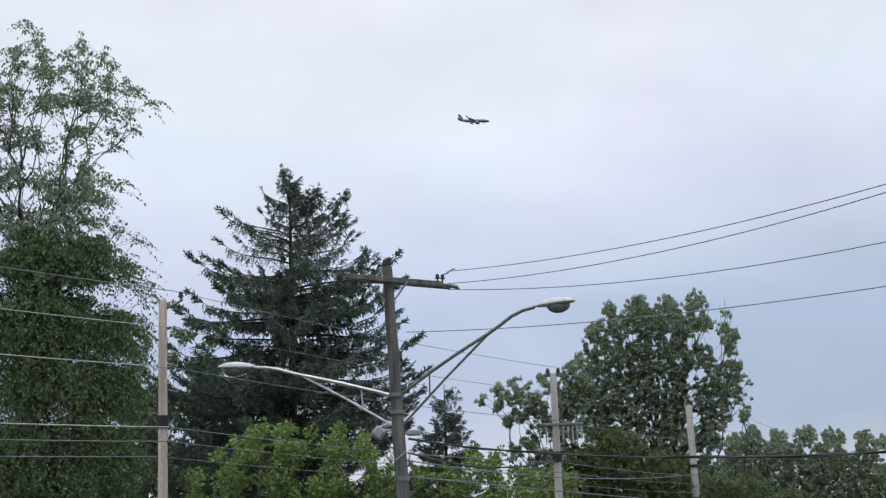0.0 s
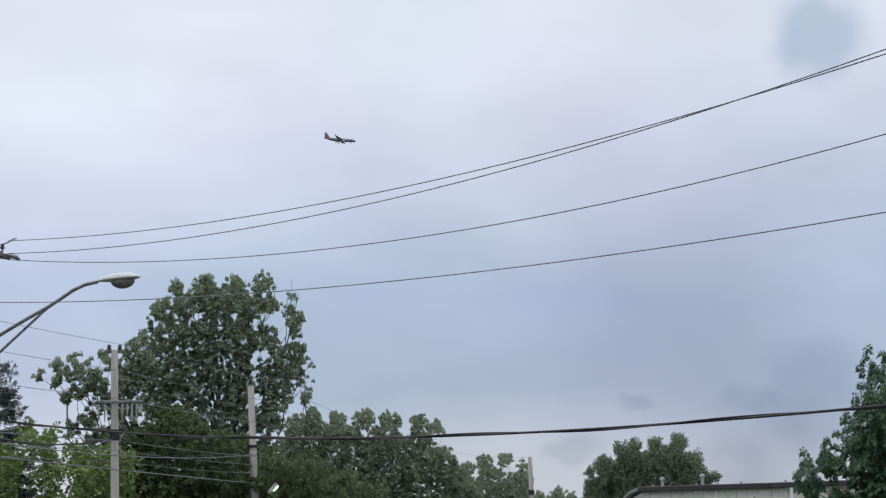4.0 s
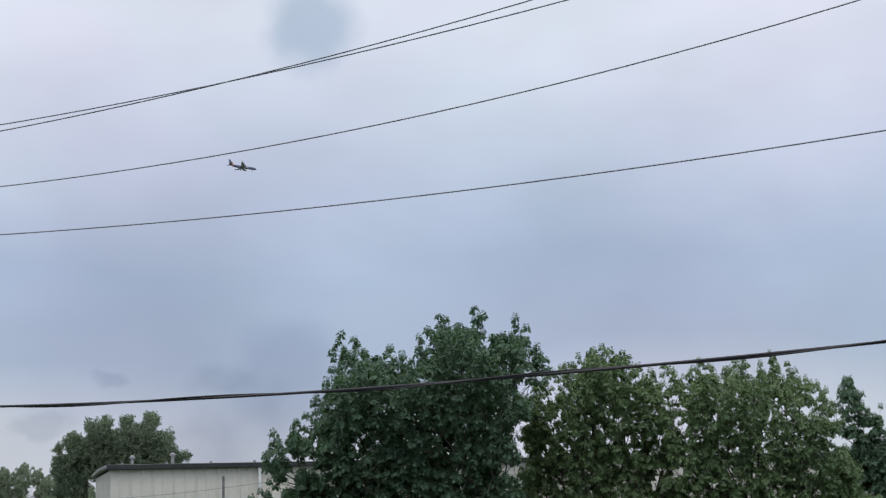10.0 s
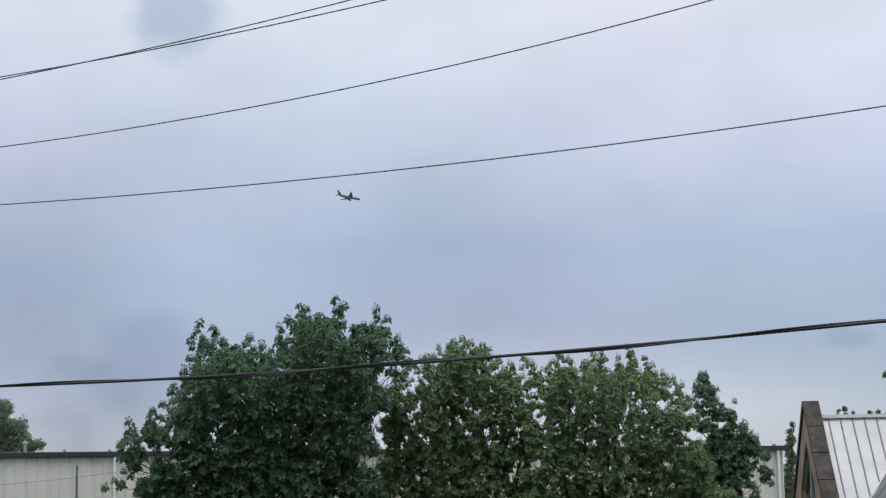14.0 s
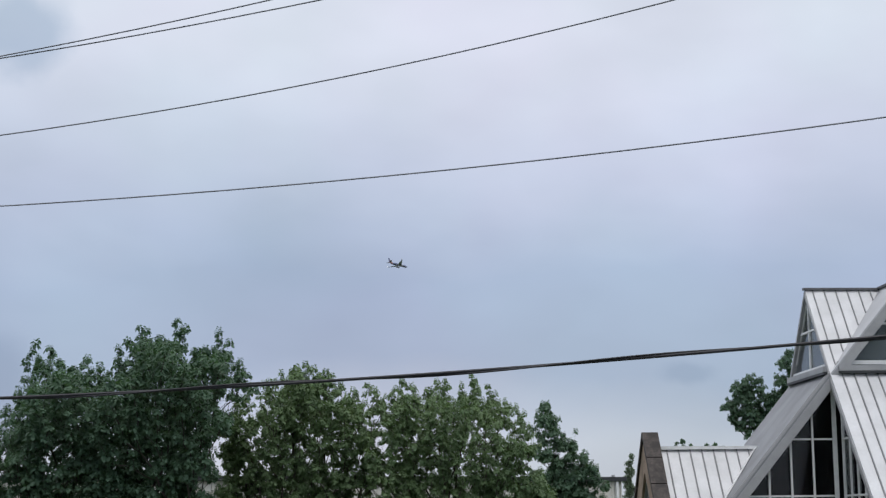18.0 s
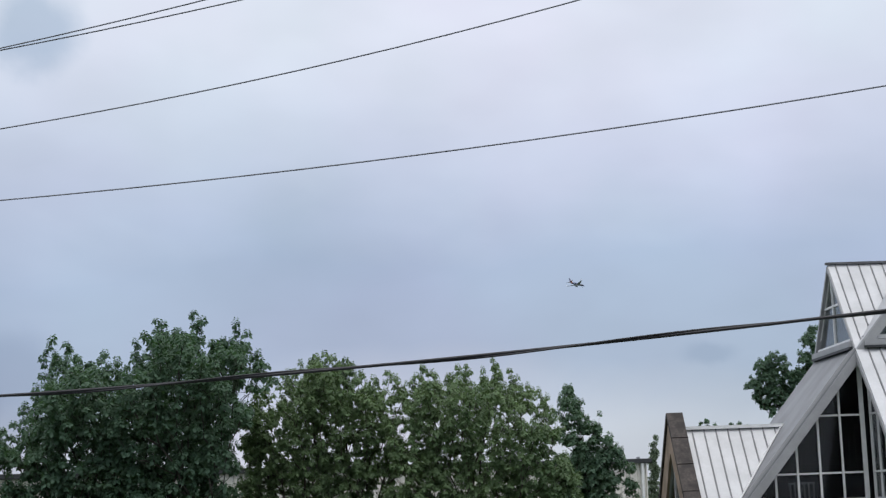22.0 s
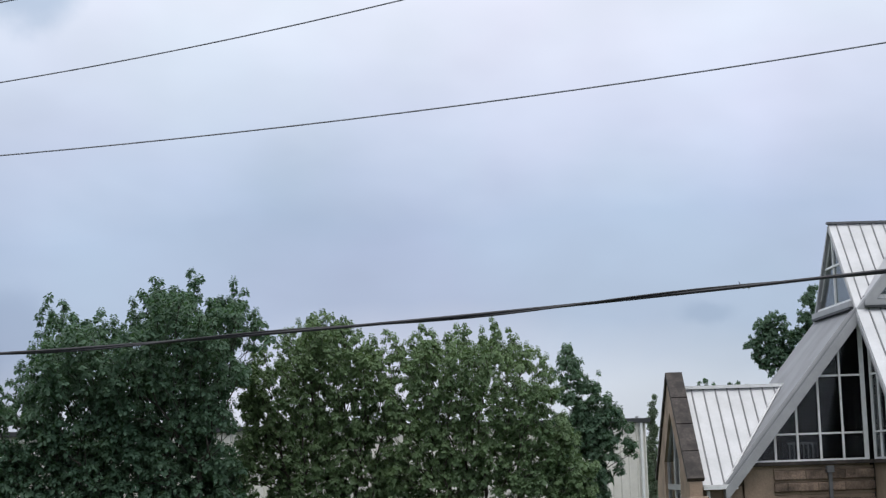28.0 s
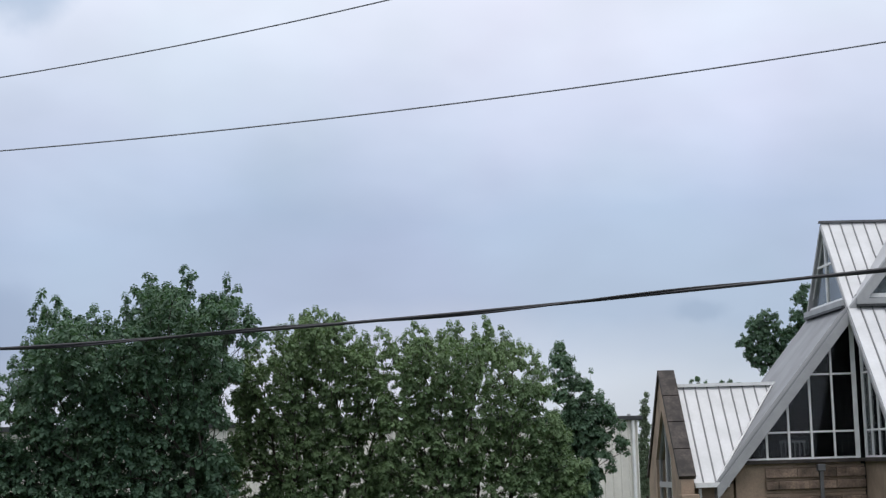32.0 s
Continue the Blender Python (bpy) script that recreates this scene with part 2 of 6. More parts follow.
MAT = dict(
    grass=surface("grass", (0.06, 0.09, 0.03), 0.9, vary=0.4, scale=0.3, fine=6),
    asphalt=surface("asphalt", (0.05, 0.05, 0.052), 0.9, vary=0.25, scale=0.4, fine=40),
    bark=surface("bark", (0.085, 0.07, 0.058), 0.9, vary=0.4, scale=4, fine=25, bump=0.6, stretch=(1, 1, 0.25)),
    dark_bark=surface("dark_bark", (0.05, 0.042, 0.036), 0.9, vary=0.4, scale=4, fine=25, bump=0.6, stretch=(1, 1, 0.25)),
    pole_grey=surface("weathered_pole_wood", (0.150, 0.146, 0.146), 0.9, vary=0.5, scale=1.5, fine=22, bump=0.5, stretch=(4, 4, 0.35)),
    pole_tan=surface("pale_pole_wood", (0.55, 0.46, 0.41), 0.85, vary=0.42, scale=1.2, fine=20, bump=0.4, stretch=(4, 4, 0.3)),
    pole_light=surface("light_grey_pole_wood", (0.48, 0.465, 0.44), 0.85, vary=0.28, scale=1.2, fine=20, bump=0.4, stretch=(4, 4, 0.3)),
    tar=surface("black_band", (0.012, 0.012, 0.013), 0.7, vary=0.2),
    galv=surface("galvanised_steel", (0.50, 0.52, 0.54), 0.45, metal=0.75, vary=0.2, scale=6, fine=50, bump=0.05),
    dark_steel=surface("dull_dark_steel", (0.20, 0.205, 0.215), 0.55, metal=0.5, vary=0.25, scale=6, fine=50, bump=0.05),
    lamp_head=surface("grey_lamp_housing", (0.56, 0.58, 0.60), 0.5, vary=0.15, scale=8, bump=0.03),
    grey_box=surface("dull_grey_box", (0.30, 0.31, 0.32), 0.6, vary=0.2, scale=6, bump=0.05),
    lens=surface("grey_lens", (0.16, 0.165, 0.17), 0.25, vary=0.2, scale=10, bump=0.0),
    porcelain=surface("porcelain", (0.07, 0.06, 0.06), 0.25, vary=0.1, bump=0.0),
    wire=surface("weathered_wire", (0.15, 0.16, 0.19), 0.6, vary=0.2, bump=0.0),
    pale_wire=surface("bright_wire", (0.34, 0.35, 0.36), 0.5, vary=0.2, bump=0.0),
    cable=surface("black_cable", (0.02, 0.02, 0.026), 0.6, vary=0.2, bump=0.0),
    roof=surface("silver_standing_seam", (0.46, 0.47, 0.495), 0.42, metal=0.2, vary=0.10, scale=1.2, fine=14, bump=0.03, rand=0.04),
    # roof seams, darker than the sheet: their shadow line is put into the colour
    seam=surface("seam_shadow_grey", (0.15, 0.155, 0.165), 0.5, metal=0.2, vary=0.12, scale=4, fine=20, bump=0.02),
    trim=surface("grey_metal_trim", (0.34, 0.345, 0.36), 0.5, metal=0.15, vary=0.12, scale=1.5, fine=18, bump=0.03),
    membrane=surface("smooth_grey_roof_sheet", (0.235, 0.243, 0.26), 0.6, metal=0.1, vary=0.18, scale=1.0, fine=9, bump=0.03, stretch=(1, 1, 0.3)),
    trim_dark=surface("shadow_grey_metal", (0.12, 0.122, 0.13), 0.5, metal=0.15, vary=0.15, scale=1.5, fine=18, bump=0.03),
    mullion=surface("white_aluminium", (0.72, 0.73, 0.74), 0.45, vary=0.08, scale=4, bump=0.02),
    stone=surface("brown_stone", (0.215, 0.155, 0.12), 0.85, vary=0.55, scale=2.6, fine=18, bump=0.6, rand=0.22),
    mortar=surface("tan_render", (0.30, 0.225, 0.17), 0.9, vary=0.25, scale=1.5, fine=20, bump=0.4),
    coping=surface("dark_brown_coping", (0.060, 0.048, 0.044), 0.75, vary=0.6, scale=3.0, fine=14, bump=0.2),
    siding=surface("pale_steel_siding", (0.64, 0.625, 0.585), 0.5, vary=0.10, scale=0.8, fine=10, bump=0.02, rand=0.03),
    fascia=surface("dark_steel_gutter", (0.030, 0.033, 0.037), 0.5, vary=0.25, bump=0.02),
    shed_roof=surface("grey_shed_roof", (0.27, 0.28, 0.295), 0.5, metal=0.2, vary=0.12, scale=0.6, fine=8, bump=0.03),
    fuselage=surface("blue_fuselage_paint", (0.105, 0.125, 0.22), 0.35, vary=0.1, scale=0.4, fine=5, bump=0.0),
    gear=surface("pale_gear_paint", (0.70, 0.71, 0.72), 0.4, vary=0.1, bump=0.0),
    plane_belly=surface("grey_belly_paint", (0.34, 0.35, 0.40), 0.35, vary=0.1, scale=0.4, fine=5, bump=0.0),
    plane_wing=surface("grey_wing_paint", (0.28, 0.31, 0.39), 0.35, vary=0.1, scale=0.4, fine=5, bump=0.0),
    plane_tail=surface("dull_red_tail_paint", (0.27, 0.09, 0.06), 0.35, vary=0.1, scale=0.4, fine=5, bump=0.0),
    engine=surface("engine_grey", (0.26, 0.27, 0.31), 0.35, metal=0.3, vary=0.1, bump=0.0),
    bug=surface("dark_chitin", (0.02, 0.018, 0.016), 0.35, vary=0.3, scale=200, fine=900, bump=0.0),
    bug_wing=surface("smoky_wing", (0.06, 0.055, 0.05), 0.3, vary=0.2, scale=200, fine=900, bump=0.0),
)


def glass_material():
    m = bpy.data.materials.new("dark_glass")
    m.use_nodes = True
    b = m.node_tree.nodes["Principled BSDF"]
    b.inputs["Base Color"].default_value = (0.80, 0.85, 0.86, 1)
    b.inputs["Transmission Weight"].default_value = 1.0
    b.inputs["Roughness"].default_value = 0.03
    b.inputs["IOR"].default_value = 1.27
    return m


MAT["glass"] = glass_material()
MAT["leaf_maple"] = foliage("maple_leaf", (0.036, 0.076, 0.052), (0.114, 0.184, 0.121), (0.10, 0.22, 0.05))
MAT["leaf_maple_light"] = foliage("light_maple_leaf", (0.072, 0.124, 0.064), (0.176, 0.252, 0.128), (0.16, 0.27, 0.06))
MAT["leaf_lime"] = foliage("bright_leaf", (0.098, 0.152, 0.055), (0.220, 0.295, 0.112), (0.18, 0.32, 0.05))
# birch: haze is put into the pale upper leaf; the lower leaf is darker
MAT["leaf_locust"] = foliage("hazed_drooping_leaf", (0.150, 0.200, 0.155), (0.270, 0.330, 0.245), (0.12, 0.22, 0.06))
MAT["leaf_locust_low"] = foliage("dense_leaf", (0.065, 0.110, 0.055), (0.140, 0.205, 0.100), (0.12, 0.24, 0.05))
# leaf of the farther trees, paled and greyed to hold the haze
MAT["leaf_far"] = foliage("far_leaf", (0.125, 0.168, 0.118), (0.250, 0.302, 0.205), (0.13, 0.21, 0.07))
MAT["leaf_thicket"] = foliage("olive_thicket_leaf", (0.042, 0.066, 0.030), (0.110, 0.145, 0.066), (0.10, 0.18, 0.04))
MAT["leaf_cedar"] = foliage("cedar_spray", (0.108, 0.155, 0.108), (0.208, 0.268, 0.178), (0.08, 0.14, 0.05))
MAT["needle"] = foliage("spruce_needle", (0.060, 0.085, 0.074), (0.125, 0.160, 0.134), (0.06, 0.10, 0.06), 0.6)
# added backing sheet: the grey look of the upper panes is put into its colour
MAT["pane_backing"] = surface("grey_pane_backing", (0.20, 0.215, 0.23), 0.8, vary=0.15, scale=1.0, fine=6, bump=0.0)
# near-black that stands for the shade inside the chapel
MAT["gloom"] = surface("inner_shade_dark", (0.022, 0.024, 0.030), 0.8, vary=0.5, scale=0.7, fine=5, bump=0.0)
MAT["lit"] = bpy.data.materials.new("greenish_white_light")
MAT["lit"].use_nodes = True
_e = MAT["lit"].node_tree.nodes["Principled BSDF"]
_e.inputs["Emission Color"].default_value, _e.inputs["Emission Strength"].default_value = (0.75, 1.0, 0.62, 1), 2.2


# ---------------- mesh helpers ----------------
def solid(name, bm, mat, parent=None, label=""):
    me = bpy.data.meshes.new(name)
    bmesh.ops.recalc_face_normals(bm, faces=bm.faces[:])
    bm.to_mesh(me)
    bm.free()
    me.materials.append(mat)
    ob = new(name, me)
    if parent is not None:
        ob.parent = parent
    if label:
        ob["label"] = label
    return ob


def part(name, bm, mat, parent, label=""):
    return solid(name, bm, mat, parent, label)


def thing(name, m, label, category, group="", kind=""):
    ob = new(name)
    ob.empty_display_size = 0.3
    ob.matrix_world = m
    return tagged(ob, label, category, group, kind)


def box(bm, lo, hi, m=None, bevel=0.0):
    lo, hi = Vector(lo), Vector(hi)
    mat = Matrix.Translation((lo + hi) / 2) @ Matrix.Diagonal((*(hi - lo), 1))
    if m is not None:
        mat = m @ mat
    g = bmesh.ops.create_cube(bm, size=1.0, matrix=mat)
    if bevel:
        edges = {e for v in g["verts"] for e in v.link_edges}
        bmesh.ops.bevel(bm, geom=list(edges), offset=bevel, segments=1, affect="EDGES")
    return bm


def beam(bm, p, q, w, h, up=(0, 0, 1)):
    """A bar of section w x h from p to q."""
    p, q, up = Vector(p), Vector(q), Vector(up)
    d = (q - p).normalized()
    s = d.cross(up)
    s = s.normalized() if s.length > 1e-5 else d.orthogonal().normalized()
    t = s.cross(d)
    vs = [bm.verts.new(o + s * a * w / 2 + t * b * h / 2) for o in (p, q) for a, b in ((-1, -1), (1, -1), (1, 1), (-1, 1))]
    for f in ((0, 1, 2, 3), (7, 6, 5, 4), (0, 4, 5, 1), (1, 5, 6, 2), (2, 6, 7, 3), (3, 7, 4, 0)):
        bm.faces.new([vs[i] for i in f])
    return bm


def tube(bm, pts, radii, sides=8, cap=True):
    """A round bar through the points."""
    pts = [Vector(p) for p in pts]
    rings = []
    for i, p in enumerate(pts):
        d = (pts[min(i + 1, len(pts) - 1)] - pts[max(i - 1, 0)]).normalized()
        s = d.cross(Vector((0.13, 0.07, 1)))
        s = s.normalized() if s.length > 1e-3 else d.orthogonal().normalized()
        t = d.cross(s)
        r = radii[i] if isinstance(radii, (list, tuple)) else radii
        rings.append([bm.verts.new(p + (s * math.cos(a) + t * math.sin(a)) * r) for a in (2 * math.pi * k / sides for k in range(sides))])
    for a, b in zip(rings, rings[1:]):
        for k in range(sides):
            bm.faces.new((a[k], a[(k + 1) % sides], b[(k + 1) % sides], b[k]))
    if cap:
        bm.faces.new(rings[0][::-1])
        bm.faces.new(rings[-1])
    return bm


def slab(bm, corners, thick):
    """A flat plate: the corners, thickened downwards along its own normal."""
    cs = [Vector(c) for c in corners]
    n = (cs[1] - cs[0]).cross(cs[2] - cs[0]).normalized()
    if n.z < 0 or (abs(n.z) < 1e-6 and n.y > 0):
        n = -n
    top = [bm.verts.new(c) for c in cs]
    low = [bm.verts.new(c - n * thick) for c in cs]
    bm.faces.new(top)
    bm.faces.new(low[::-1])
    for i in range(len(cs)):
        j = (i + 1) % len(cs)
        bm.faces.new((top[i], low[i], low[j], top[j]))
    return bm


def leaves_mesh(name, pos, axis, length, width, mat, parent, rng, fold=0.35, label=""):
    """Many leaves, each a folded blade from pos along axis."""
    n = len(pos)
    axis = axis / np.linalg.norm(axis, axis=1)[:, None]
    side = np.cross(axis, rng.normal(size=(n, 3)))
    side /= np.linalg.norm(side, axis=1)[:, None] + 1e-9
    nor = np.cross(side, axis)
    L, Wd = length[:, None], width[:, None]
    mid = pos + axis * L * 0.45
    v = np.stack([pos, mid + side * Wd * 0.5 + nor * Wd * fold * 0.5, pos + axis * L, mid - side * Wd * 0.5 + nor * Wd * fold * 0.5], axis=1).reshape(-1, 3)
    base = np.arange(n)[:, None] * 4
    tri = np.concatenate([base + np.array([0, 1, 2]), base + np.array([0, 2, 3])], axis=1).reshape(-1, 3)
    me = bpy.data.meshes.new(name)
    me.vertices.add(len(v))
    me.vertices.foreach_set("co", v.astype(np.float32).ravel())
    me.loops.add(len(tri) * 3)
    me.loops.foreach_set("vertex_index", tri.astype(np.int32).ravel())
    me.polygons.add(len(tri))
    me.polygons.foreach_set("loop_start", (np.arange(len(tri)) * 3).astype(np.int32))
    me.update(calc_edges=True)
    me.materials.append(mat)
    ob = new(name, me)
    ob.parent = parent
    if label:
        ob["label"] = label
    return ob


def broad_leaves(name, pos, axis, side, length, width, mat, parent, rng):
    """Many lobed leaves, each six-cornered, cupped along its midrib and bent down at the tip."""
    n = len(pos)
    axis = axis / (np.linalg.norm(axis, axis=1)[:, None] + 1e-9)
    side = side - axis * (side * axis).sum(axis=1)[:, None]
    side /= np.linalg.norm(side, axis=1)[:, None] + 1e-9
    nor = np.cross(side, axis)
    nor *= np.where(nor[:, 2] < 0, -1.0, 1.0)[:, None]
    L, W = length[:, None], width[:, None]
    cup = rng.uniform(0.05, 0.22, n)[:, None]
    curl = rng.uniform(0.05, 0.35, n)[:, None]
    low = np.array([0, 0, -1.0])
    r1 = pos + axis * L * 0.30 + side * W * 0.50 - nor * W * cup
    r2 = pos + axis * L * 0.72 + side * W * 0.36 - nor * W * cup + low * L * curl * 0.4
    tip = pos + axis * L + low * L * curl
    l2 = pos + axis * L * 0.72 - side * W * 0.36 - nor * W * cup + low * L * curl * 0.4
    l1 = pos + axis * L * 0.30 - side * W * 0.50 - nor * W * cup
    v = np.stack([pos, r1, r2, tip, l2, l1], axis=1).reshape(-1, 3)
    base = np.arange(n)[:, None] * 6
    tri = np.concatenate([base + np.array(t) for t in ((0, 1, 2), (0, 2, 3), (0, 3, 4), (0, 4, 5))], axis=1).reshape(-1, 3)
    me = bpy.data.meshes.new(name)
    me.vertices.add(len(v))
    me.vertices.foreach_set("co", v.astype(np.float32).ravel())
    me.loops.add(len(tri) * 3)
    me.loops.foreach_set("vertex_index", tri.astype(np.int32).ravel())
    me.polygons.add(len(tri))
    me.polygons.foreach_set("loop_start", (np.arange(len(tri)) * 3).astype(np.int32))
    me.update(calc_edges=True)
    me.materials.append(mat)
    ob = new(name, me)
    ob.parent = parent
    return ob


# ---------------- ground ----------------
def ground():
    bm = bmesh.new()
    bmesh.ops.create_grid(bm, x_segments=40, y_segments=40, size=4500)
    for v in bm.verts:
        r = math.hypot(v.co.x, v.co.y)
        v.co.z = -0.02 - 0.004 * max(0, r - 400)
    tagged(solid("ground", bm, MAT["grass"]), "mown grass ground reaching the horizon", "ground", kind="structure")
    # the street runs under the wires beside the pole line
    d = Vector((math.sin(radians(148)), math.cos(radians(148)), 0))
    s = Vector((d.y, -d.x, 0))
    o = Vector((-4.5, 38.5, 0.0))
    bm = bmesh.new()
    vs = [bm.verts.new(o + d * a + s * b + Vector((0, 0, 0.02))) for a, b in ((-60, -3.5), (70, -3.5), (70, 3.5), (-60, 3.5))]
    bm.faces.new(vs)
    ret = bmesh.ops.extrude_face_region(bm, geom=bm.faces[:])
    bmesh.ops.translate(bm, verts=[v for v in ret["geom"] if isinstance(v, bmesh.types.BMVert)], vec=(0, 0, -0.3))
    tagged(solid("road", bm, MAT["asphalt"]), "plain grey asphalt street under the wires", "road", kind="structure")


ground()

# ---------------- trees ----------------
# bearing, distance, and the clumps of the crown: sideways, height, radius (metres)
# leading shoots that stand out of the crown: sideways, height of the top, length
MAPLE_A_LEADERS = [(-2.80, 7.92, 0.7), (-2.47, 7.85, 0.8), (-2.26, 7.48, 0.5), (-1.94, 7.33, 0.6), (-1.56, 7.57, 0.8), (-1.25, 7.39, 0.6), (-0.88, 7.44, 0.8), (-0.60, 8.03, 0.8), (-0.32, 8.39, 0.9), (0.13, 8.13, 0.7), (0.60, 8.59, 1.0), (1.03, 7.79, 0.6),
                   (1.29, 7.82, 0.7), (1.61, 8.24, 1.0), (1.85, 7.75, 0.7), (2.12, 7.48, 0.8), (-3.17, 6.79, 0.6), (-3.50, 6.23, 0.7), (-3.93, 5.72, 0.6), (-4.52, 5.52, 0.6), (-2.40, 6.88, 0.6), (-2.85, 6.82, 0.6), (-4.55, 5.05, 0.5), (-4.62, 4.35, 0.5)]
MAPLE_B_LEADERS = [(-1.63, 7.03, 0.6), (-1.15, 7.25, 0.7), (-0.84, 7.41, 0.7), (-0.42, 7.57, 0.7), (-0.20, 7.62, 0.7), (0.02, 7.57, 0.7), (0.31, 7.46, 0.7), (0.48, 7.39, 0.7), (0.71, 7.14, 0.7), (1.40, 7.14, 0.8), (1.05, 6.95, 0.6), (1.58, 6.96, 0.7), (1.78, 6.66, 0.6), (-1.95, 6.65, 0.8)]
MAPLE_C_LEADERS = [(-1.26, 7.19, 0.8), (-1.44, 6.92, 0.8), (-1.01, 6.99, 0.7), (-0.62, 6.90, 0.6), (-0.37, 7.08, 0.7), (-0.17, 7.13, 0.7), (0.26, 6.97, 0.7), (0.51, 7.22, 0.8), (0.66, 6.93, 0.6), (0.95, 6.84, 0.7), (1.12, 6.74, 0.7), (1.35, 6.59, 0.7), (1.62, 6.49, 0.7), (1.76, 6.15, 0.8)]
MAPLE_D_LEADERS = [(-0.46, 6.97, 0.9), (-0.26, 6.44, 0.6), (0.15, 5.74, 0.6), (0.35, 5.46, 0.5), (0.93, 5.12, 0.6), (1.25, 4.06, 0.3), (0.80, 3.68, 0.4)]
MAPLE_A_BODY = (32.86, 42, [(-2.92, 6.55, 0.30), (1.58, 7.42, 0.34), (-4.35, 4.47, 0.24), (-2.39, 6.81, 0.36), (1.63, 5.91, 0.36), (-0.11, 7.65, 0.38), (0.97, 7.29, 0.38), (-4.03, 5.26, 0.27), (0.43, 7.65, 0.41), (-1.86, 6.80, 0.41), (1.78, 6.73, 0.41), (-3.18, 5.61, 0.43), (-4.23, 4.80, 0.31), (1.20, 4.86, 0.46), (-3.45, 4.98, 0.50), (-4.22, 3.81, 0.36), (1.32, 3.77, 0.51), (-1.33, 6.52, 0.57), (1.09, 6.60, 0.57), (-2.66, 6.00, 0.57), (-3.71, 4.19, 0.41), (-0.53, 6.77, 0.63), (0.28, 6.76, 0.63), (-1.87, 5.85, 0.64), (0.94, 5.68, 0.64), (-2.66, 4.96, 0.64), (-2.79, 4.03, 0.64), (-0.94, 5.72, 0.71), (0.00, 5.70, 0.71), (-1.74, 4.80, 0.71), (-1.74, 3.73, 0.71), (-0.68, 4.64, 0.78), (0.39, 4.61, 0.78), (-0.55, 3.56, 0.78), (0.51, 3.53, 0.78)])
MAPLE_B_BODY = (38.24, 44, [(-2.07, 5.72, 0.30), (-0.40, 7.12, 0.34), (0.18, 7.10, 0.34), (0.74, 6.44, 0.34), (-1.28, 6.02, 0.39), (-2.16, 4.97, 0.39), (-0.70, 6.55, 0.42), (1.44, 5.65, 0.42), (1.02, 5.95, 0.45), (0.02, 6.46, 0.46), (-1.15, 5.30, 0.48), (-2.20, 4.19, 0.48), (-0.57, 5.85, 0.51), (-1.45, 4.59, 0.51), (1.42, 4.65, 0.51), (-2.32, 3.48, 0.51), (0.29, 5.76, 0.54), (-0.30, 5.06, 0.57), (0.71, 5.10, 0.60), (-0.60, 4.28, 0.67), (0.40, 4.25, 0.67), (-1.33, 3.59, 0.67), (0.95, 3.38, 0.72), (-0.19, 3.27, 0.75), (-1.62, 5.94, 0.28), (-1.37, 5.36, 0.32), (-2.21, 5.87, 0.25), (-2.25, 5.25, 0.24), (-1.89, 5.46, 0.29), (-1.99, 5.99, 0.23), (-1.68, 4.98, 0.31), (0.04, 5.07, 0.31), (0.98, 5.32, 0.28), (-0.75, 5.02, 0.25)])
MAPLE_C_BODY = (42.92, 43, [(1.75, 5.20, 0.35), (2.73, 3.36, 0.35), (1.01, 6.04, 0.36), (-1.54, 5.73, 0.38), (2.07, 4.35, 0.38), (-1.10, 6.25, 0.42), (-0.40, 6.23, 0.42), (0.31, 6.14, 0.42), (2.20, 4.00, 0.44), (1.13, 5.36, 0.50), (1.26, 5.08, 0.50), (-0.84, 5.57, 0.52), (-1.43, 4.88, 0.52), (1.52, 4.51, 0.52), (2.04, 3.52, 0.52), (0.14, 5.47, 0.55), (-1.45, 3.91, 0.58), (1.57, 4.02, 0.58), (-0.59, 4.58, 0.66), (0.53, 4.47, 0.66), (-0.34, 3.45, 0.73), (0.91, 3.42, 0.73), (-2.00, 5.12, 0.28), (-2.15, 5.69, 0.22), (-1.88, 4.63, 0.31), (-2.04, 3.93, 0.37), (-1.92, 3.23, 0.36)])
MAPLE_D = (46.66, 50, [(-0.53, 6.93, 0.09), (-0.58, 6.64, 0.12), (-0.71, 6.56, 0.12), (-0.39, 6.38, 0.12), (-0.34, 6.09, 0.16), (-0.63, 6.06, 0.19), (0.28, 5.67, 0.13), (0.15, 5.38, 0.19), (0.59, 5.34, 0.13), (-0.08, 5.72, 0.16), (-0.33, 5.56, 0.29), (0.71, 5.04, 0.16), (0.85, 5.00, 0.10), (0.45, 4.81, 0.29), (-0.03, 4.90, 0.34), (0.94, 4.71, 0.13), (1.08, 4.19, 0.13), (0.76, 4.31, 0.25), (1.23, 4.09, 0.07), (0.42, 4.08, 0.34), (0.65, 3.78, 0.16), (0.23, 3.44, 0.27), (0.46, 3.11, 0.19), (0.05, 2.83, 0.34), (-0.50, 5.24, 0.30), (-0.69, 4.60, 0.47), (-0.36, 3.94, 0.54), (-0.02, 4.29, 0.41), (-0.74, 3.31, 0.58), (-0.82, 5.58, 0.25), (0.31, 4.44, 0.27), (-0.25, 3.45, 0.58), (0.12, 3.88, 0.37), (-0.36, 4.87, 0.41)])
